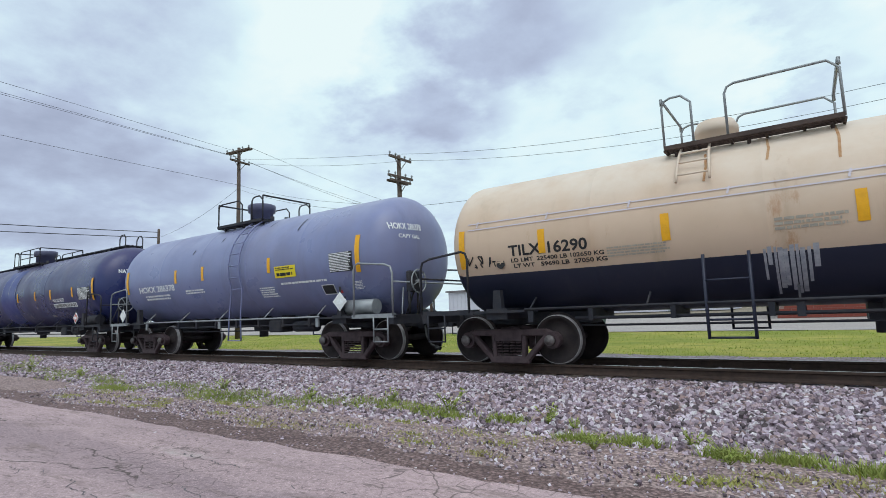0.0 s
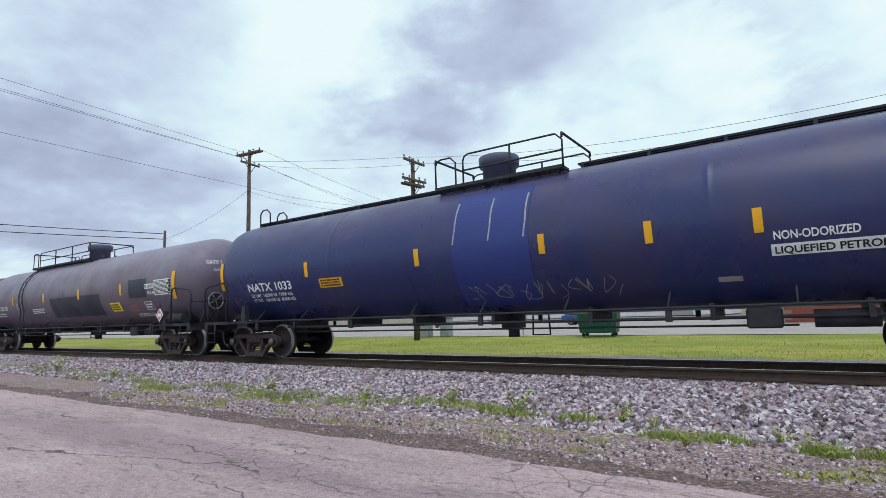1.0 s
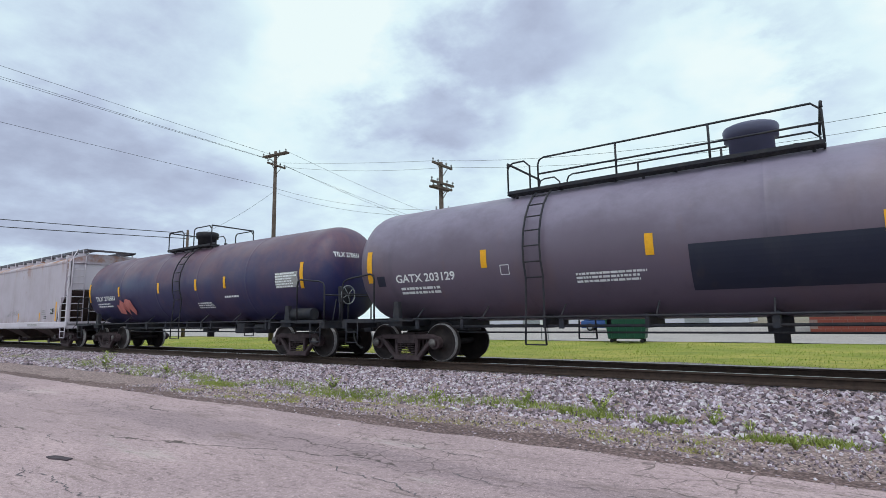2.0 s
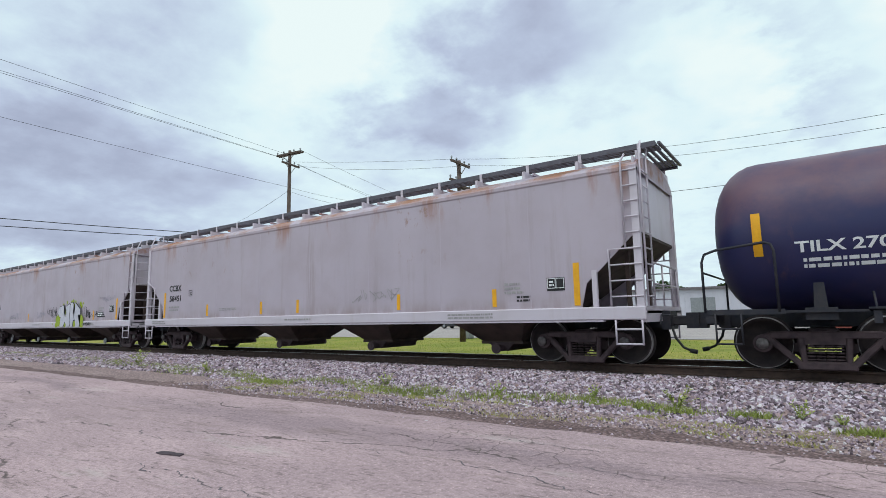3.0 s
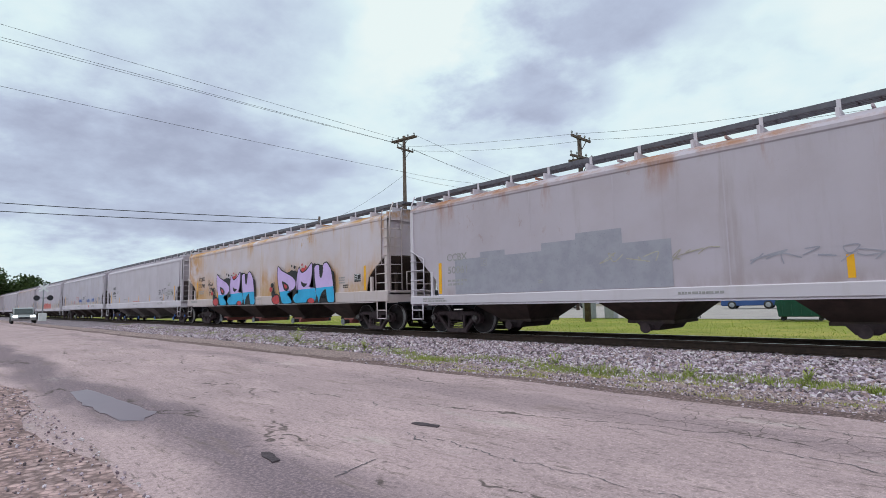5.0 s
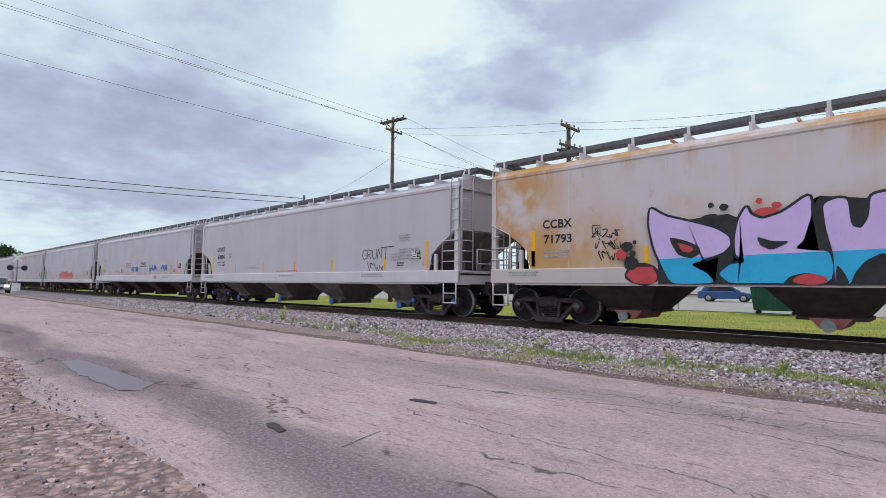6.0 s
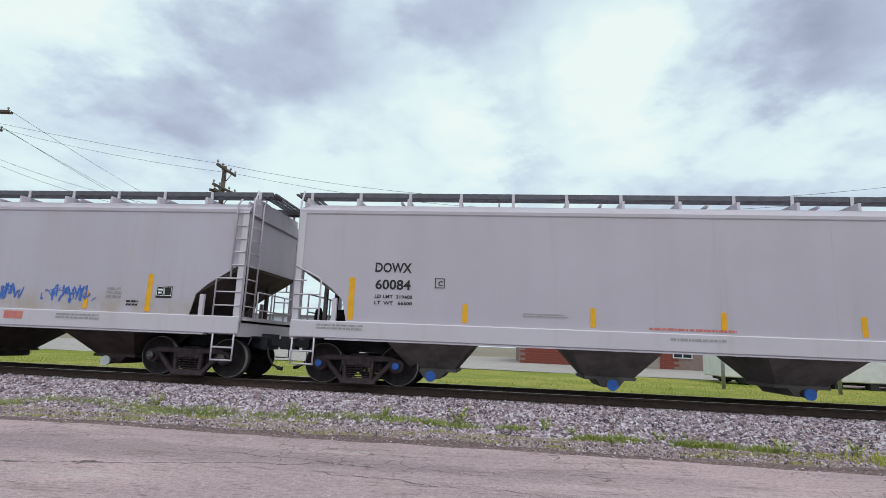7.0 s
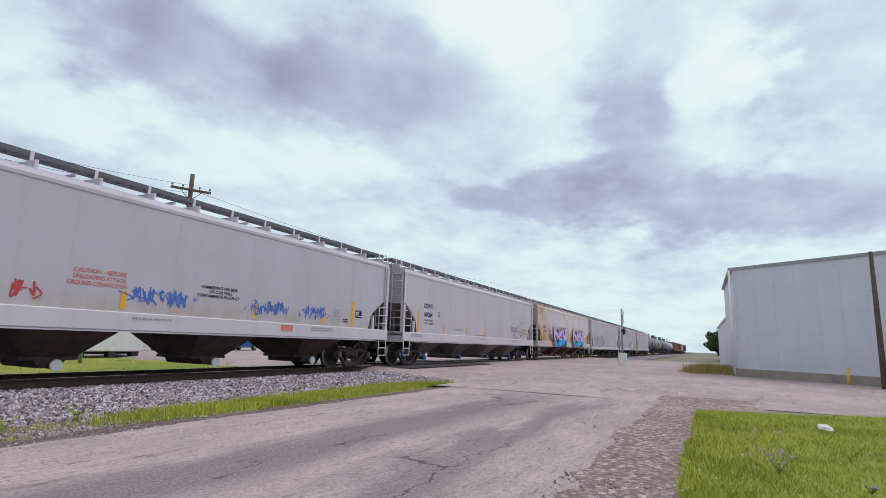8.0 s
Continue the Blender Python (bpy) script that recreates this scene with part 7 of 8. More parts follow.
def skip():
    d = new("dumpster")
    d.matrix_basis = pose(-9.2, 25.6, -0.1, 0, 0, 8)
    tagged(d, "dark green steel dumpster on the grass edge", "dumpster")
    bm = bmesh.new()
    prism(bm, [(-0.85, 0.18), (0.85, 0.18), (0.98, 1.25), (-0.98, 1.25)], -0.6, 0.6)
    bevelled(bm, 0.03)
    part("body", bm, M["dumpster"], d)
    for k in range(5):
        bm = bmesh.new()
        x = -0.7 + 0.35 * k
        box(bm, x - 0.03, x + 0.03, -0.66, -0.601, 0.25, 1.2)
        part("rib", bm, M["dumpster"], d)
    for s in (-1, 1):
        bm = bmesh.new()
        box(bm, s * 0.5 - 0.48, s * 0.5 + 0.48, -0.62, 0.62, 1.25, 1.31)
        part("lid", bm, M["under"], d)
        for y in (-0.45, 0.45):
            bm = bmesh.new()
            tube(bm, [(s * 0.7, y - 0.03, 0.09), (s * 0.7, y + 0.03, 0.09)], 0.09, 10)
            part("caster", bm, M["under"], d)
    bm = bmesh.new()
    for s in (-1, 1):
        box(bm, s * 0.95 - 0.04, s * 0.95 + 0.04, -0.4, 0.4, 0.7, 0.82)
    part("lift_pocket", bm, M["dumpster"], d)


skip()


def motor_car(kind, x, y, z, turn, paint_mat, label, lights=None):
    """A road vehicle, its front towards +x."""
    c = new(kind)
    c.matrix_basis = pose(x, y, z, 0, 0, turn)
    tagged(c, label, "car" if kind != "van" else "van", "parked vehicles")
    tall = {"sedan": 1.45, "hatchback": 1.55, "suv": 1.75, "van": 1.9}[kind]
    L = {"sedan": 4.7, "hatchback": 4.3, "suv": 4.6, "van": 4.9}[kind] / 2
    belt = tall * 0.58
    outline_low = [(-L, 0.35), (-L + 0.05, belt - 0.1), (-L + 0.12, belt), (L - 1.2, belt), (L - 0.15, belt - 0.22), (L, 0.55), (L - 0.03, 0.28), (-L + 0.1, 0.25)]
    bm = bmesh.new()
    prism(bm, outline_low, -0.88, 0.88)
    bevelled(bm, 0.05)
    part("body", bm, paint_mat, c)
    rear = -L + (0.9 if kind == "sedan" else 0.25)
    cab = [(rear, belt - 0.02), (L - 1.15, belt - 0.02), (L - 1.95, tall - 0.05), (L - 2.3, tall), (rear + 0.75, tall), (rear + (0.6 if kind != "van" else 0.2), tall - 0.06)]
    bm = bmesh.new()
    prism(bm, cab, -0.74, 0.74)
    bevelled(bm, 0.05)
    part("cabin", bm, paint_mat, c)
    for y0, y1 in ((-0.765, -0.745), (0.745, 0.765)):
        bm = bmesh.new()
        prism(bm, [(rear + 0.5, belt + 0.05), (L - 1.4, belt + 0.05), (L - 2.0, tall - 0.13), (rear + 0.85, tall - 0.13)], y0, y1)
        part("side_window", bm, M["dark_glass"], c)
    bm = bmesh.new()
    prism(bm, [(L - 1.17, belt + 0.04), (L - 1.12, belt + 0.04), (L - 1.9, tall - 0.09), (L - 1.95, tall - 0.09)], -0.66, 0.66)
    part("windscreen", bm, M["dark_glass"], c)
    bm = bmesh.new()
    prism(bm, [(rear + 0.02, belt + 0.06), (rear - 0.03, belt + 0.06), (rear + (0.52 if kind != "van" else 0.12), tall - 0.12), (rear + (0.57 if kind != "van" else 0.17), tall - 0.12)], -0.62, 0.62)
    part("rear_window", bm, M["dark_glass"], c)
    for sx in (-L + 0.85, L - 0.85):
        for sy in (-0.82, 0.82):
            bm = bmesh.new()
            lathe(bm, [(-0.11, 0.05), (-0.11, 0.29), (-0.08, 0.33), (0.08, 0.33), (0.11, 0.29), (0.11, 0.05)], "y", 20, (sx, sy, 0.33))
            w = part("wheel", bm, M["tyre"], c)
            bm = bmesh.new()
            s = -1 if sy < 0 else 1
            lathe(bm, [(s * 0.112, 0.20), (s * 0.118, 0.19), (s * 0.118, 0.02)], "y", 14, (sx, sy, 0.33))
            part("rim", bm, M["steel_grey"], w)
    for s in (-1, 1):
        bm = bmesh.new()
        box(bm, L - 0.06, L + 0.012, s * 0.62 - 0.18, s * 0.62 + 0.18, 0.60, 0.75)
        part("headlight", bm, M["head_glow"] if lights == "front" else M["white_paint"], c)
        bm = bmesh.new()
        box(bm, -L - 0.012, -L + 0.08, s * 0.70 - 0.12, s * 0.70 + 0.12, belt - 0.30, belt - 0.08)
        part("tail_light", bm, M["tail_glow"] if lights == "rear" else M["red"], c)
        bm = bmesh.new()
        box(bm, L - 1.5, L - 1.35, s * 0.92 - 0.08, s * 0.92 + 0.08, belt + 0.02, belt + 0.14)
        part("mirror", bm, paint_mat, c)
    bm = bmesh.new()
    box(bm, L - 0.04, L + 0.02, -0.4, 0.4, 0.42, 0.58)
    part("grille", bm, M["under"], c)
    return c


motor_car("hatchback", -17.0, 46.5, -0.1, 8, M["car_blue"], "blue hatchback parked in the concrete yard")
motor_car("suv", -38.0, 52, -0.1, 0, M["car_dark"], "dark estate car parked in the yard")
motor_car("sedan", 23, 44, -0.1, 20, M["car_white"], "white car parked past the brick building")
motor_car("sedan", -66.0, 4.0, 0.0, -4, M["car_silver"], "silver saloon waiting with headlights on", "front")
motor_car("van", -72.5, 1.7, 0.0, 178, M["car_white"], "white van stopped on the road")
motor_car("suv", -52.0, -2.6, 0.0, 176, M["car_dark"], "dark grey estate car with brake lights on", "rear")


def trailer(x, y):
    t = new("semi_trailer")
    t.matrix_basis = pose(x, y, -0.13, 0, 0, 1)
    tagged(t, "white box trailer parked beyond the track", "trailer")
    bm = bmesh.new()
    box(bm, 0, 8.0, 0, 2.4, 0.32, 3.0)
    bevelled(bm, 0.04)
    part("body", bm, M["white_paint"], t)
    bm = bmesh.new()
    box(bm, 0.3, 7.8, 0.5, 2.0, 0.18, 0.34)
    for q in (3.2, 4.8, 6.3, 7.5):
        box(bm, q, q + 0.35, 0.05, 0.4, 0.0, 0.33)
    part("chassis", bm, M["under"], t)
    for q in (1.0, 2.1):
        for s in (0.2, 2.3):
            bm = bmesh.new()
            lathe(bm, [(-0.14, 0.05), (-0.14, 0.42), (-0.1, 0.47), (0.1, 0.47), (0.14, 0.42), (0.14, 0.05)], "y", 18, (q, s, 0.47))
            part("wheel", bm, M["tyre"], t)


trailer(6.8, 23.3)
motor_car("hatchback", 22.6, 33.0, -0.1, 12, M["car_white"], "white car parked beyond the trailer")
motor_car("suv", 31.0, 34.5, -0.1, 10, M["car_blue"], "dark blue car parked beyond the trailer")


def sign_board(x, y, w, h, mat, label, post=1.0):
    s = new("sign")
    s.matrix_basis = pose(x, y, -0.12)
    tagged(s, label, "sign", "boards beyond the track")
    bm = bmesh.new()
    box(bm, -w / 2, w / 2, -0.03, 0.03, post, post + h)
    bevelled(bm, 0.01)
    part("panel", bm, mat, s)
    for q in (-0.4 * w, 0.4 * w):
        bm = bmesh.new()
        tube(bm, [(q, 0.05, 0), (q, 0.05, post + h)], 0.03, 6)
        part("post", bm, M["steel_grey"], s)


def utility_box(x, y, w, h, mat, label):
    bm = bmesh.new()
    box(bm, -w / 2, w / 2, -w / 2, w / 2, 0, h)
    bevelled(bm, 0.03)
    o = new("utility_box")
    o.matrix_basis = pose(x, y, -0.12)
    tagged(o, label, "utility box", "boxes beyond the track")
    part("cabinet", bm, mat, o)
    bm = bmesh.new()
    box(bm, -w / 2 - 0.03, w / 2 + 0.03, -w / 2 - 0.03, w / 2 + 0.03, h, h + 0.05)
    part("lid", bm, mat, o)


utility_box(-20.1, 26.0, 0.6, 1.1, M["steel_grey"], "grey metal utility box on the grass edge")
utility_box(-19.0, 26.6, 0.6, 1.1, M["steel_grey"], "grey metal utility box on the grass edge")
sign_board(-14.5, 27.5, 0.5, 0.4, M["white_paint"], "small white notice on a post", 0.8)
for x in (5.3, 9.5):
    bm = bmesh.new()
    tube(bm, [(x, 19.4, -0.12), (x, 19.4, 1.6)], 0.07, 10)
    o = new("bollard")
    tagged(o, "slim grey post standing in the grass", "post", "posts beyond the track")
    part("post", bm, M["steel_grey"], o)
    bm = bmesh.new()
    box(bm, x - 0.14, x + 0.14, 19.30, 19.34, 1.15, 1.5)
    part("plate", bm, M["white_paint"], o)


# ---- warehouse beside the street ----
def warehouse():
    w = new("warehouse")
    a = math.degrees(math.atan2(-0.82, -0.573))
    w.matrix_basis = pose(27.5, -4.05, -0.1, 0, 0, a)
    tagged(w, "white sheet-metal warehouse on a concrete plinth", "warehouse")
    W, D, H = 30.0, 9.5, 5.42
    # local x runs along the street front; the far side wall follows the track
    side = Matrix.Rotation(radians(-a), 3, "Z") @ Vector((1, 0.02, 0))
    quad = [Vector((0, 0, 0)), Vector((W, 0, 0)), Vector((W, 0, 0)) + side * D, side * D]

    def shell(inset, z0, z1, name, mat):
        bm = bmesh.new()
        c = sum(quad, Vector()) / 4
        pts = [p + (c - p).normalized() * inset for p in quad]
        lo = [bm.verts.new((p.x, p.y, z0)) for p in pts]
        hi = [bm.verts.new((p.x, p.y, z1)) for p in pts]
        bm.faces.new(lo[::-1])
        bm.faces.new(hi)
        for i in range(4):
            bm.faces.new((lo[i], lo[(i + 1) % 4], hi[(i + 1) % 4], hi[i]))
        bmesh.ops.recalc_face_normals(bm, faces=bm.faces)
        return part(name, bm, mat, w)

    shell(-0.08, 0, 0.5, "plinth", M["plinth"])
    shell(0.0, 0.5, H, "wall", M["white_metal"])
    shell(-0.2, H, H + 0.14, "roof_edge", M["steel_grey"])
    s = 1 if side.y > 0 else -1
    bm = bmesh.new()
    for i in range(32):
        x = 0.15 + i * 0.93
        box(bm, x, x + 0.02, min(-s * 0.008, -s * 0.001), max(-s * 0.008, -s * 0.001), 0.52, H - 0.02)
    part("rib", bm, M["white_metal"], w)
    bm = bmesh.new()
    tube(bm, [(-0.12, -s * 0.1, 0.2), (-0.12, -s * 0.1, H)], 0.06, 8)
    part("downpipe", bm, M["white_paint"], w)
    bm = bmesh.new()
    tube(bm, [(4.9, -s * 0.3, 0.0), (4.95, -s * 0.3, 0.8)], 0.04, 8)
    part("guard_post", bm, M["yellow"], w)
    # lower wing that carries on along the track
    bm = bmesh.new()
    c, e = side * (D + 0.02), side * (D + 24)
    inward = Vector((W, 0, 0)).normalized()
    for z0, z1, grow_by in ((0.0, 3.7, 0.0), (3.7, 3.85, 0.15)):
        pts = [c + inward * (0.35 - grow_by), e + inward * (0.35 - grow_by), e + inward * 14, c + inward * 14]
        lo = [bm.verts.new((q.x, q.y, z0)) for q in pts]
        hi = [bm.verts.new((q.x, q.y, z1)) for q in pts]
        bm.faces.new(lo[::-1])
        bm.faces.new(hi)
        for i in range(4):
            bm.faces.new((lo[i], lo[(i + 1) % 4], hi[(i + 1) % 4], hi[i]))
    bmesh.ops.recalc_face_normals(bm, faces=bm.faces)
    part("rear_wing", bm, M["white_metal"], w, "lower white metal wing")


warehouse()
utility_pole(22.25, -8.6, 5.2, (), "dark wooden pole beside the warehouse").scale = (0.62, 0.62, 1.0)
bm = bmesh.new()
box(bm, 0, 30, 0, 14, 0, 5.5)
far_shed = new("far_shed")
far_shed.matrix_basis = pose(85, -19.0, -0.1, 0, 0, 0)
tagged(far_shed, "farther white metal shed along the track", "shed")
part("wall", bm, M["white_metal"], far_shed)
bm = bmesh.new()
prism(bm, [(-0.4, 5.5), (30.4, 5.5), (30.4, 5.75), (-0.4, 5.75)], -0.4, 14.4)
part("roof", bm, M["shingle"], far_shed)


def crossing_signal(x, y, turn):
    s = new("crossing_signal")
    s.matrix_basis = pose(x, y, -0.05, 0, 0, turn)
    tagged(s, "level crossing signal mast with crossbuck and lamps", "signal")
    bm = bmesh.new()
    tube(bm, [(0, 0, 0), (0, 0, 4.3)], 0.07, 10)
    part("mast", bm, M["steel_grey"], s)
    for r in (45, -45):
        bm = bmesh.new()
        box(bm, -0.6, 0.6, -0.02, 0.02, -0.11, 0.11, 0, pose(0, -0.10 + 0.001 * r / 45, 3.7, 0, r, 0))
        part("crossbuck", bm, M["white_paint"], s)
    bm = bmesh.new()
    box(bm, -0.8, 0.8, -0.05, 0.05, 2.55, 2.63)
    part("lamp_arm", bm, M["under"], s)
    for q in (-0.62, 0.62):
        bm = bmesh.new()
        lathe(bm, [(-0.14, 0.30), (-0.10, 0.30), (-0.08, 0.16), (0.08, 0.12), (0.1, 0.03)], "y", 18, (q, -0.05, 2.59))
        part("signal_lamp", bm, M["under"], s)
    bm = bmesh.new()
    box(bm, -0.35, 0.35, -0.3, 0.3, 0.0, 0.9)
    part("gate_box", bm, M["white_paint"], s)


crossing_signal(40, 3.2, 12)
crossing_signal(-78, 7.0, 90)


# ---- vegetation ----
def blades(name, n, place, mat, label, h0=0.06, h1=0.16, w=0.006, lean=0.5, seed=0):
    rng = np.random.RandomState(seed)
    pts = place(rng, n)
    n = len(pts)
    h = rng.uniform(h0, h1, n)
    a = rng.uniform(0, 2 * np.pi, n)
    ln = rng.uniform(0.1, lean, n) * h
    b = rng.uniform(0, 2 * np.pi, n)
    dx, dy = np.cos(a) * w, np.sin(a) * w
    V = np.zeros((n, 3, 3))
    V[:, 0] = pts + np.stack([dx, dy, np.zeros(n)], 1)
    V[:, 1] = pts - np.stack([dx, dy, np.zeros(n)], 1)
    V[:, 2] = pts + np.stack([np.cos(b) * ln, np.sin(b) * ln, h], 1)
    me = raw_mesh(name, V.reshape(-1, 3).tolist(), np.arange(3 * n).reshape(-1, 3).tolist(), mat)
    return tagged(new(name, me), label, "grass", "", "stuff")


def on_lawn(rng, n):
    u = 0.78 + 0.22 * rng.uniform(0, 1, n)
    v = rng.uniform(0, 1, n) ** 1.7 * 0.8
    pts = []
    for a, b in zip(u, v):
        x, y = lawn_point(a, b)
        pts.append((x, y, lawn_height(x, y) - 0.005))
    return np.array(pts)


blades("lawn_grass", 95000, on_lawn, M["lawn_blade"], "short bright green clover and grass blades", 0.015, 0.075, 0.0055, 1.6, 1)
blades("clover_flowers", 500, lambda g, n: on_lawn(g, n) + np.array((0, 0, 0.05)), M["white_paint"], "tiny white clover flowers in the lawn", 0.008, 0.018, 0.008, 1.0, 11)


def on_strip(rng, n):
    x = rng.uniform(-40, 14, n)
    y = 13.5 + 13.2 * rng.uniform(0, 1, n) ** 1.3
    return np.stack([x, y, np.full(n, -0.14)], 1)


blades("strip_grass", 30000, on_strip, M["blade"], "mown grass with yellow flecks beyond the track", 0.03, 0.08, 0.011, 1.2, 2)


def clumps(centres, r, rng, n, zf):
    c = np.array(centres)
    i = rng.randint(0, len(c), n)
    q = rng.normal(0, 1, (n, 2)) * r
    x = c[i, 0] + q[:, 0] * c[i, 2]
    y = c[i, 1] + q[:, 1] * 0.45 * c[i, 2]
    return np.stack([x, y, np.array([zf(a, b) for a, b in zip(x, y)])], 1)


def shoulder_z(x, y):
    return max(bed_height(x, y) if y > 4.9 else -1, -0.02 - 0.045 * (y - 2.9)) - 0.01


rnd = random.Random(4)
weed_at = [(-46, 7.6, 1.8), (-38, 7.2, 1.7), (-32, 6.8, 1.7), (-28, 6.6, 1.7), (-24, 6.5, 1.6), (-21.5, 6.5, 1.5), (-20.3, 6.1, 1.5), (-18.6, 6.2, 1.5), (-17, 6.2, 1.5), (-16, 5.8, 1.2), (-14.4, 6.0, 1.3), (-13.2, 5.7, 1.0), (-12.1, 5.3, 0.9),
           (-11.6, 5.3, 0.9), (-11.0, 5.9, 1.1), (-10.1, 5.9, 1.1), (-9.2, 5.6, 0.9), (-8.6, 5.4, 0.8), (-8.2, 5.8, 1.0), (-7.9, 5.4, 0.8), (-6.9, 5.55, 0.9), (-6.4, 5.75, 0.9), (-5.6, 5.95, 0.9), (-4.95, 5.9, 0.7), (-4.4, 5.8, 0.5), (-3.9, 5.65, 0.5),
           (-3.1, 5.7, 0.35), (-2.0, 5.2, 0.35), (-1.5, 5.3, 0.35), (-0.7, 5.15, 0.3), (0.3, 5.1, 0.35), (-0.2, 5.2, 0.3)]
grass_bank = [(2.5 + 0.385 * i, 4.55 + 0.25 * math.sin(i * 1.1) + 0.02 * i, 1.0) for i in range(23)]
blades("trackside_weeds", 15000, lambda g, n: clumps(weed_at, 0.36, g, n, shoulder_z), M["weed"], "green weeds along the foot of the ballast", 0.03, 0.13, 0.009, 1.0, 3)
blades("bank_grass", 32000, lambda g, n: clumps(grass_bank, 0.66, g, n, shoulder_z), M["lawn_blade"], "long yellow-green grass between road and ballast", 0.05, 0.17, 0.009, 0.9, 5)
dry_at = [(rnd.uniform(-12, 2), rnd.uniform(4.0, 5.3), rnd.uniform(0.4, 1.2)) for _ in range(46)]
blades("dry_tufts", 9000, lambda g, n: clumps(dry_at, 0.22, g, n, shoulder_z), M["weed_dry"], "low yellowish moss and dry grass tufts", 0.015, 0.06, 0.010, 1.5, 6)


def weed(x, y, z, size, seed, flowers=False, label="leafy green weed in the gravel"):
    r = random.Random(seed)
    o = new("weed_plant")
    o.matrix_basis = pose(x, y, z)
    tagged(o, label, "plant", "roadside weeds")
    stems, leaves, heads = bmesh.new(), bmesh.new(), bmesh.new()
    for i in range(9):
        a = r.uniform(0, 6.28)
        tip = Vector((math.cos(a) * size * r.uniform(0.3, 0.9), math.sin(a) * size * r.uniform(0.3, 0.9), size * r.uniform(0.6, 1.2)))
        tube(stems, [(0, 0, 0), tip * 0.5 + Vector((0, 0, size * 0.12)), tip], 0.004, 4)
        for k in range(7):
            t = 0.2 + 0.8 * k / 6
            p = tip * t + Vector((0, 0, size * 0.2 * t * (1 - t)))
            d = Vector((r.uniform(-1, 1), r.uniform(-1, 1), r.uniform(0.0, 0.8))).normalized() * size * 0.28
            n = d.cross(Vector((0, 0, 1))).normalized() * size * 0.07
            leaves.faces.new([leaves.verts.new(q) for q in (p, p + d * 0.5 + n, p + d, p + d * 0.5 - n)])
        if flowers:
            lathe(heads, [(0, 0.004), (0.008, 0.012), (0.014, 0.011), (0.017, 0.003)], "z", 6, tip)
    part("stem", stems, M["weed"], o)
    tagged(part("leaf", leaves, M["weed"], o), kind="stuff")
    if flowers:
        tagged(part("flower", heads, M["flower"], o), kind="stuff")
    else:
        heads.free()


for i, (x, y, s) in enumerate([(-3.95, 5.8, 0.26), (-6.7, 5.85, 0.2), (-0.66, 4.93, 0.18), (-1.76, 4.9, 0.15), (-2.6, 5.8, 0.2), (0.45, 4.9, 0.2), (-15.3, 6.0, 0.25), (-5.2, 6.1, 0.2), (-9.2, 6.0, 0.22), (-1.0, 5.4, 0.16), (1.5, 5.2, 0.2), (-2.2, 5.6, 0.14), (-19.5, 6.3, 0.4)]):
    weed(x, y, shoulder_z(x, y), s, i)
weed(3.06, -3.4, 0.03, 0.13, 50, True, "small blue-flowered weed in the lawn")
for i, (x, y) in enumerate([(4.2, -4.6), (2.6, -4.0), (5.2, -5.2)]):
    weed(x, y, 0.03, 0.07, 60 + i, True, "small blue-flowered weed in the lawn")

bm = bmesh.new()
bmesh.ops.create_icosphere(bm, subdivisions=3, radius=1)
for v in bm.verts:
    v.co *= 1 + 0.35 * noise.noise(v.co * 2.1)
    v.co.x *= 0.16
    v.co.y *= 0.07
    v.co.z = max(-0.02, v.co.z * 0.05)
o = part("litter", bm, M["white_paint"])
o.matrix_basis = pose(6.79, -4.34, 0.09, 0, 0, 20)
tagged(o, "crumpled white plastic bag lying on the lawn", "litter")


def tree(x, y, h, spread, seed, label="dense dark green tree on the skyline"):
    r = random.Random(seed)
    o = new("tree")
    o.matrix_basis = pose(x, y, GROUND - 0.08)
    tagged(o, label, "tree", "skyline trees")
    bm = bmesh.new()
    tube(bm, [(0, 0, 0), (0.1, 0, h * 0.3), (0, 0.1, h * 0.6)], [0.3, 0.22, 0.1], 8)
    for i in range(6):
        a = r.uniform(0, 6.28)
        tube(bm, [(0, 0, h * r.uniform(0.25, 0.5)), (math.cos(a) * spread * 0.6, math.sin(a) * spread * 0.6, h * r.uniform(0.5, 0.85))], [0.12, 0.04], 5)
    part("trunk", bm, M["bark"], o)
    rng = np.random.RandomState(seed)
    V, F = [], []
    lumps = [(r.gauss(0, 0.45) * spread, r.gauss(0, 0.45) * spread, h * r.uniform(0.25, 0.88), r.uniform(0.22, 0.42) * spread) for _ in range(26)]
    for lx, ly, lz, lr in lumps:
        for _ in range(150):
            d = Vector(rng.normal(0, 1, 3)).normalized() * lr * rng.uniform(0.6, 1.05)
            c = Vector((lx, ly, max(h * 0.12, lz + d.z * 0.8)))
            c.x += d.x
            c.y += d.y
            s = 0.22 + 0.16 * rng.rand()
            t1 = Vector(rng.normal(0, 1, 3)).normalized() * s
            t2 = t1.orthogonal().normalized() * s * 0.7
            k = len(V)
            V += [c - t1, c + t2, c + t1, c - t2]
            F.append((k, k + 1, k + 2, k + 3))
    part("crown", raw_mesh("crown", [tuple(v) for v in V], F, M["leaf"]), None, o)


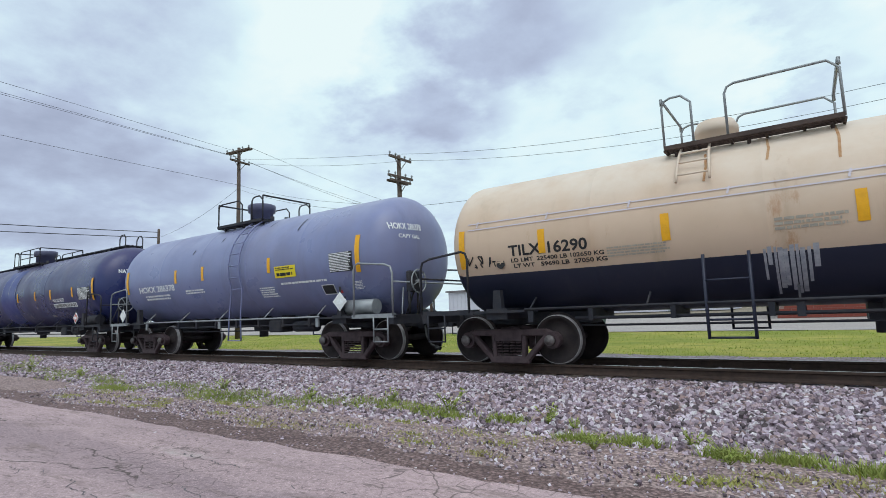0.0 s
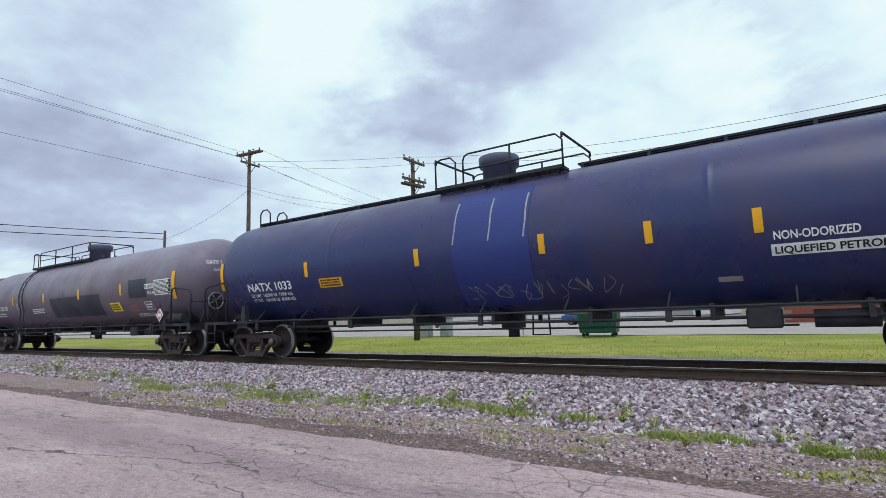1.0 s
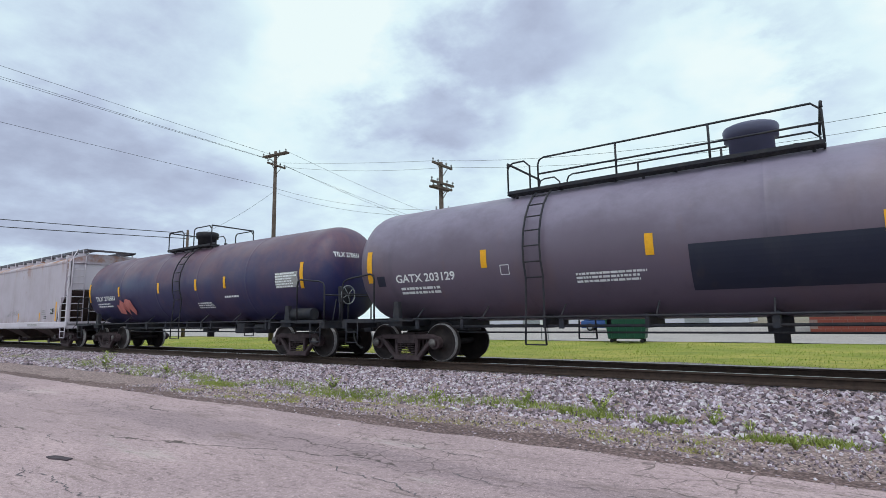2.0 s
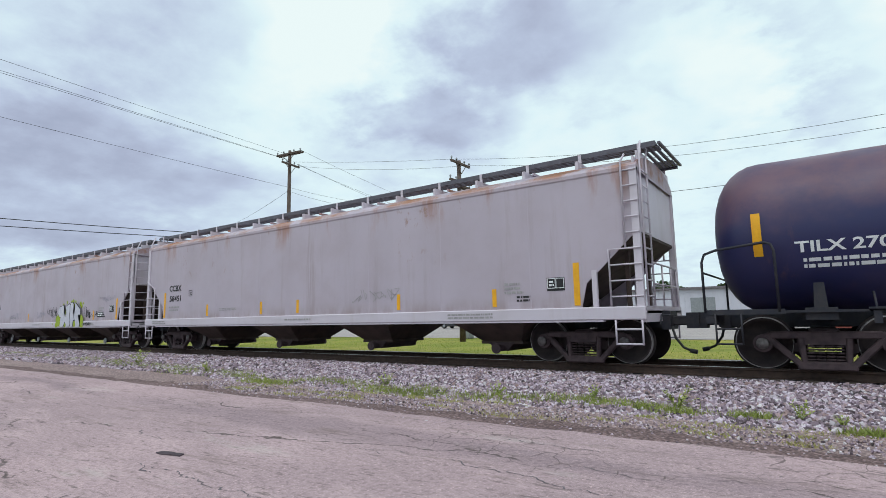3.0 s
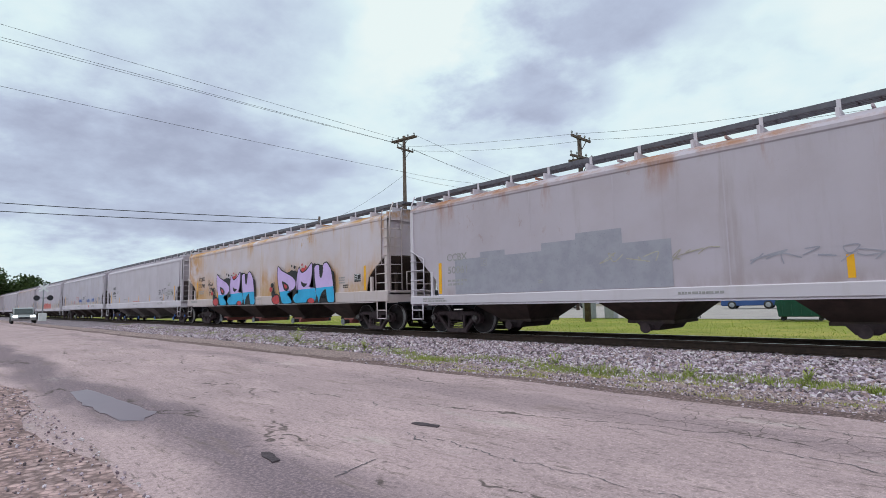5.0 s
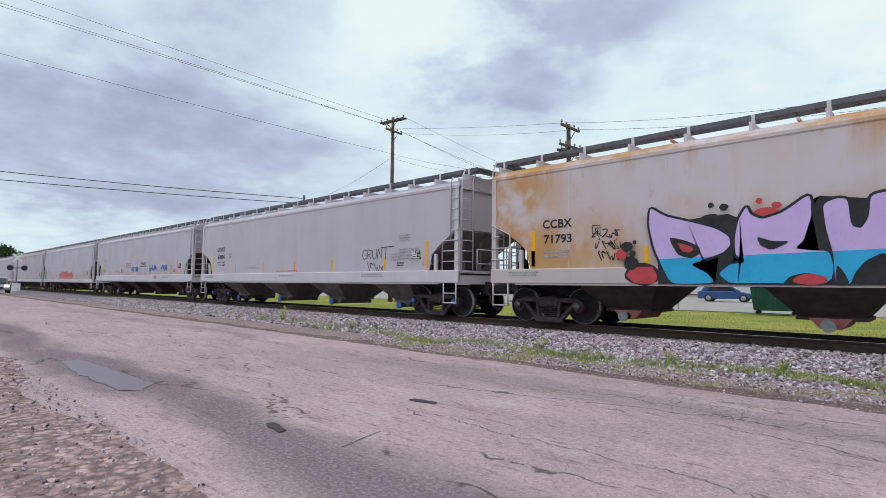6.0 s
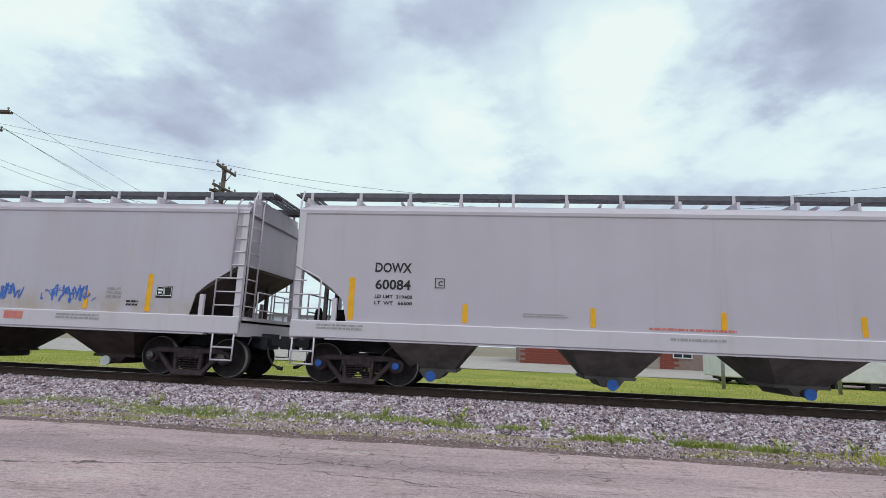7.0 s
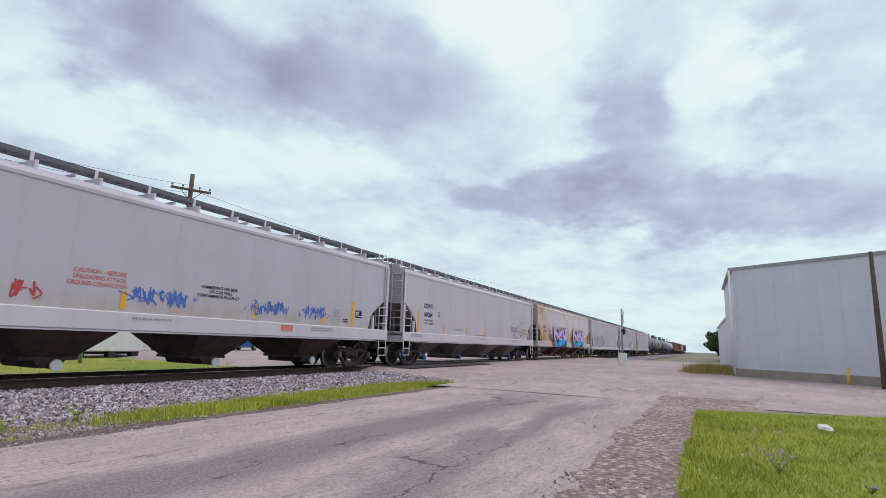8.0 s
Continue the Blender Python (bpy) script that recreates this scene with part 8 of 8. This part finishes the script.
for i in range(15):
    tree(-190 + 9 * (i % 5) + rnd.uniform(-3, 3), -16 + 11 * (i // 5) + rnd.uniform(-4, 4) + (i % 5) * 1.0, rnd.uniform(8.5, 11.5), rnd.uniform(5.5, 7.5), 100 + i)
for i in range(5):
    tree(250 + 8 * i, -7 + rnd.uniform(-3, 2), rnd.uniform(9, 12), 5, 130 + i)
for i in range(6):
    tree(-30 + 16 * i, 125 + rnd.uniform(-8, 8), rnd.uniform(8, 10), 4.5, 140 + i)
for i in range(3):
    tree(108 + 9 * i, 62 + rnd.uniform(-5, 5), rnd.uniform(9, 12), 4.5, 150 + i)


straw_at = [(32 + rnd.uniform(-4, 6), -3.2 + rnd.uniform(-0.7, 1.2), 1.6) for _ in range(14)]
blades("straw_weeds", 5000, lambda g, n: clumps(straw_at, 0.5, g, n, lambda x, y: 0.0), M["straw"], "dry straw-coloured weeds at the warehouse corner", 0.15, 0.5, 0.02, 0.9, 8)


# ---- ballast stones ----
def stones(name, n, x0, x1, y0, y1, s0, s1, seed, label, level=bed_height):
    rng = np.random.RandomState(seed)
    cube = np.array([(x, y, z) for x in (-1, 1) for y in (-1, 1) for z in (-1, 1)], float) * 0.62
    ctri = [(0, 1, 3, 2), (4, 6, 7, 5), (0, 4, 5, 1), (2, 3, 7, 6), (0, 2, 6, 4), (1, 5, 7, 3)]
    V = np.tile(cube, (n, 1, 1)) * rng.uniform(0.65, 1.25, (n, 8, 3))
    size = rng.uniform(s0, s1, (n, 1, 1))
    V = V * size * np.stack([rng.uniform(0.8, 1.4, n), rng.uniform(0.7, 1.1, n), rng.uniform(0.5, 0.85, n)], 1)[:, None, :]
    q = rng.normal(0, 1, (n, 4))
    q /= np.linalg.norm(q, axis=1)[:, None]
    w, x, y, z = q.T
    Rm = np.stack([np.stack([1 - 2 * (y * y + z * z), 2 * (x * y - z * w), 2 * (x * z + y * w)], 1), np.stack([2 * (x * y + z * w), 1 - 2 * (x * x + z * z), 2 * (y * z - x * w)], 1), np.stack([2 * (x * z - y * w), 2 * (y * z + x * w), 1 - 2 * (x * x + y * y)], 1)], 1)
    V = np.einsum("nij,nkj->nki", Rm, V)
    px, py = rng.uniform(x0, x1, n), rng.uniform(y0, y1, n)
    pz = np.array([level(a, b) for a, b in zip(px, py)]) + rng.uniform(-0.005, 0.02, n)
    V += np.stack([px, py, pz], 1)[:, None, :]
    F = (np.arange(n)[:, None, None] * 8 + np.array(ctri)[None]).reshape(-1, 4)
    me = raw_mesh(name, V.reshape(-1, 3).tolist(), F.tolist(), M["stone"])
    return tagged(new(name, me), label, "stones", "", "stuff")


stones("ballast_stones", 34000, -14, 6, 5.0, 8.98, 0.022, 0.052, 1, "loose grey and pinkish crushed stone ballast")
stones("gutter_stones", 9000, -13, 6, 3.1, 4.9, 0.008, 0.021, 5, "small brown and grey stones on the dirt shoulder", lambda x, y: -0.012 - 0.045 * (y - 2.9))
stones("verge_chips", 5000, -14, 2, -3.3, -1.6, 0.006, 0.016, 6, "flat pale stone chips on the broken verge", lambda x, y: 0.008)
stones("ballast_stones_far", 26000, -48, -14, 5.5, 8.98, 0.03, 0.062, 2, "loose grey crushed stone ballast along the track")
stones("ballast_stones_east", 9000, 6, 16, 5.2, 8.98, 0.028, 0.058, 3, "loose grey crushed stone ballast near the crossing")
stones("ballast_between_rails", 9000, -30, 15, 9.5, 11.9, 0.03, 0.055, 4, "loose grey ballast between the rails")

# ties, one by one near the camera
bm = bmesh.new()
box(bm, -0.115, 0.115, -1.3, 1.3, -0.16, 0.0)
bevelled(bm, 0.012)
tie0 = part("tie_pattern", bm, M["tie"])
tie_mesh = tie0.data
bpy.data.objects.remove(tie0)
track = tagged(new("track_ties"), "row of dark creosoted wooden track ties", "track ties", "", "structure")
for i in range(150):
    x = -56 + 0.53 * i + rnd.uniform(-0.03, 0.03)
    if 15.2 < x < 24.8:
        continue
    o = part("tie", tie_mesh, None, track)
    o.matrix_basis = pose(x, YC + rnd.uniform(-0.04, 0.04), -0.012, 0, 0, rnd.uniform(-0.8, 0.8))

# bricks of the low building's street front, course by course
bm = bmesh.new()
box(bm, -0.40, 0.40, -0.02, 0.0, -0.095, 0.095)
br = part("brick_pattern", bm, M["brick_wall"])
brick_mesh = br.data
bpy.data.objects.remove(br)
wall_part = [c for c in brick_house.children if c.name.startswith("wall")][0]
for row in range(19):
    for i in range(15):
        o = part("brick", brick_mesh, None, wall_part)
        o.location = (0.45 + 0.82 * i + (0.41 if row % 2 else 0.0), 0.0, 0.12 + 0.205 * row)


# ---- everything that moves ----
def motions():
    times = [0.5 * i for i in range(17)]
    for car, u in TRAIN:
        walk(car, [(t, pose(u + travelled(t), YC, RZ)) for t in times])
    step = 89.0
    for w, x in WHEELS:
        walk(w, [(f / 30.0, pose(x, 0, 0.457, 0, step * f, 0)) for f in range(241)])


motions()
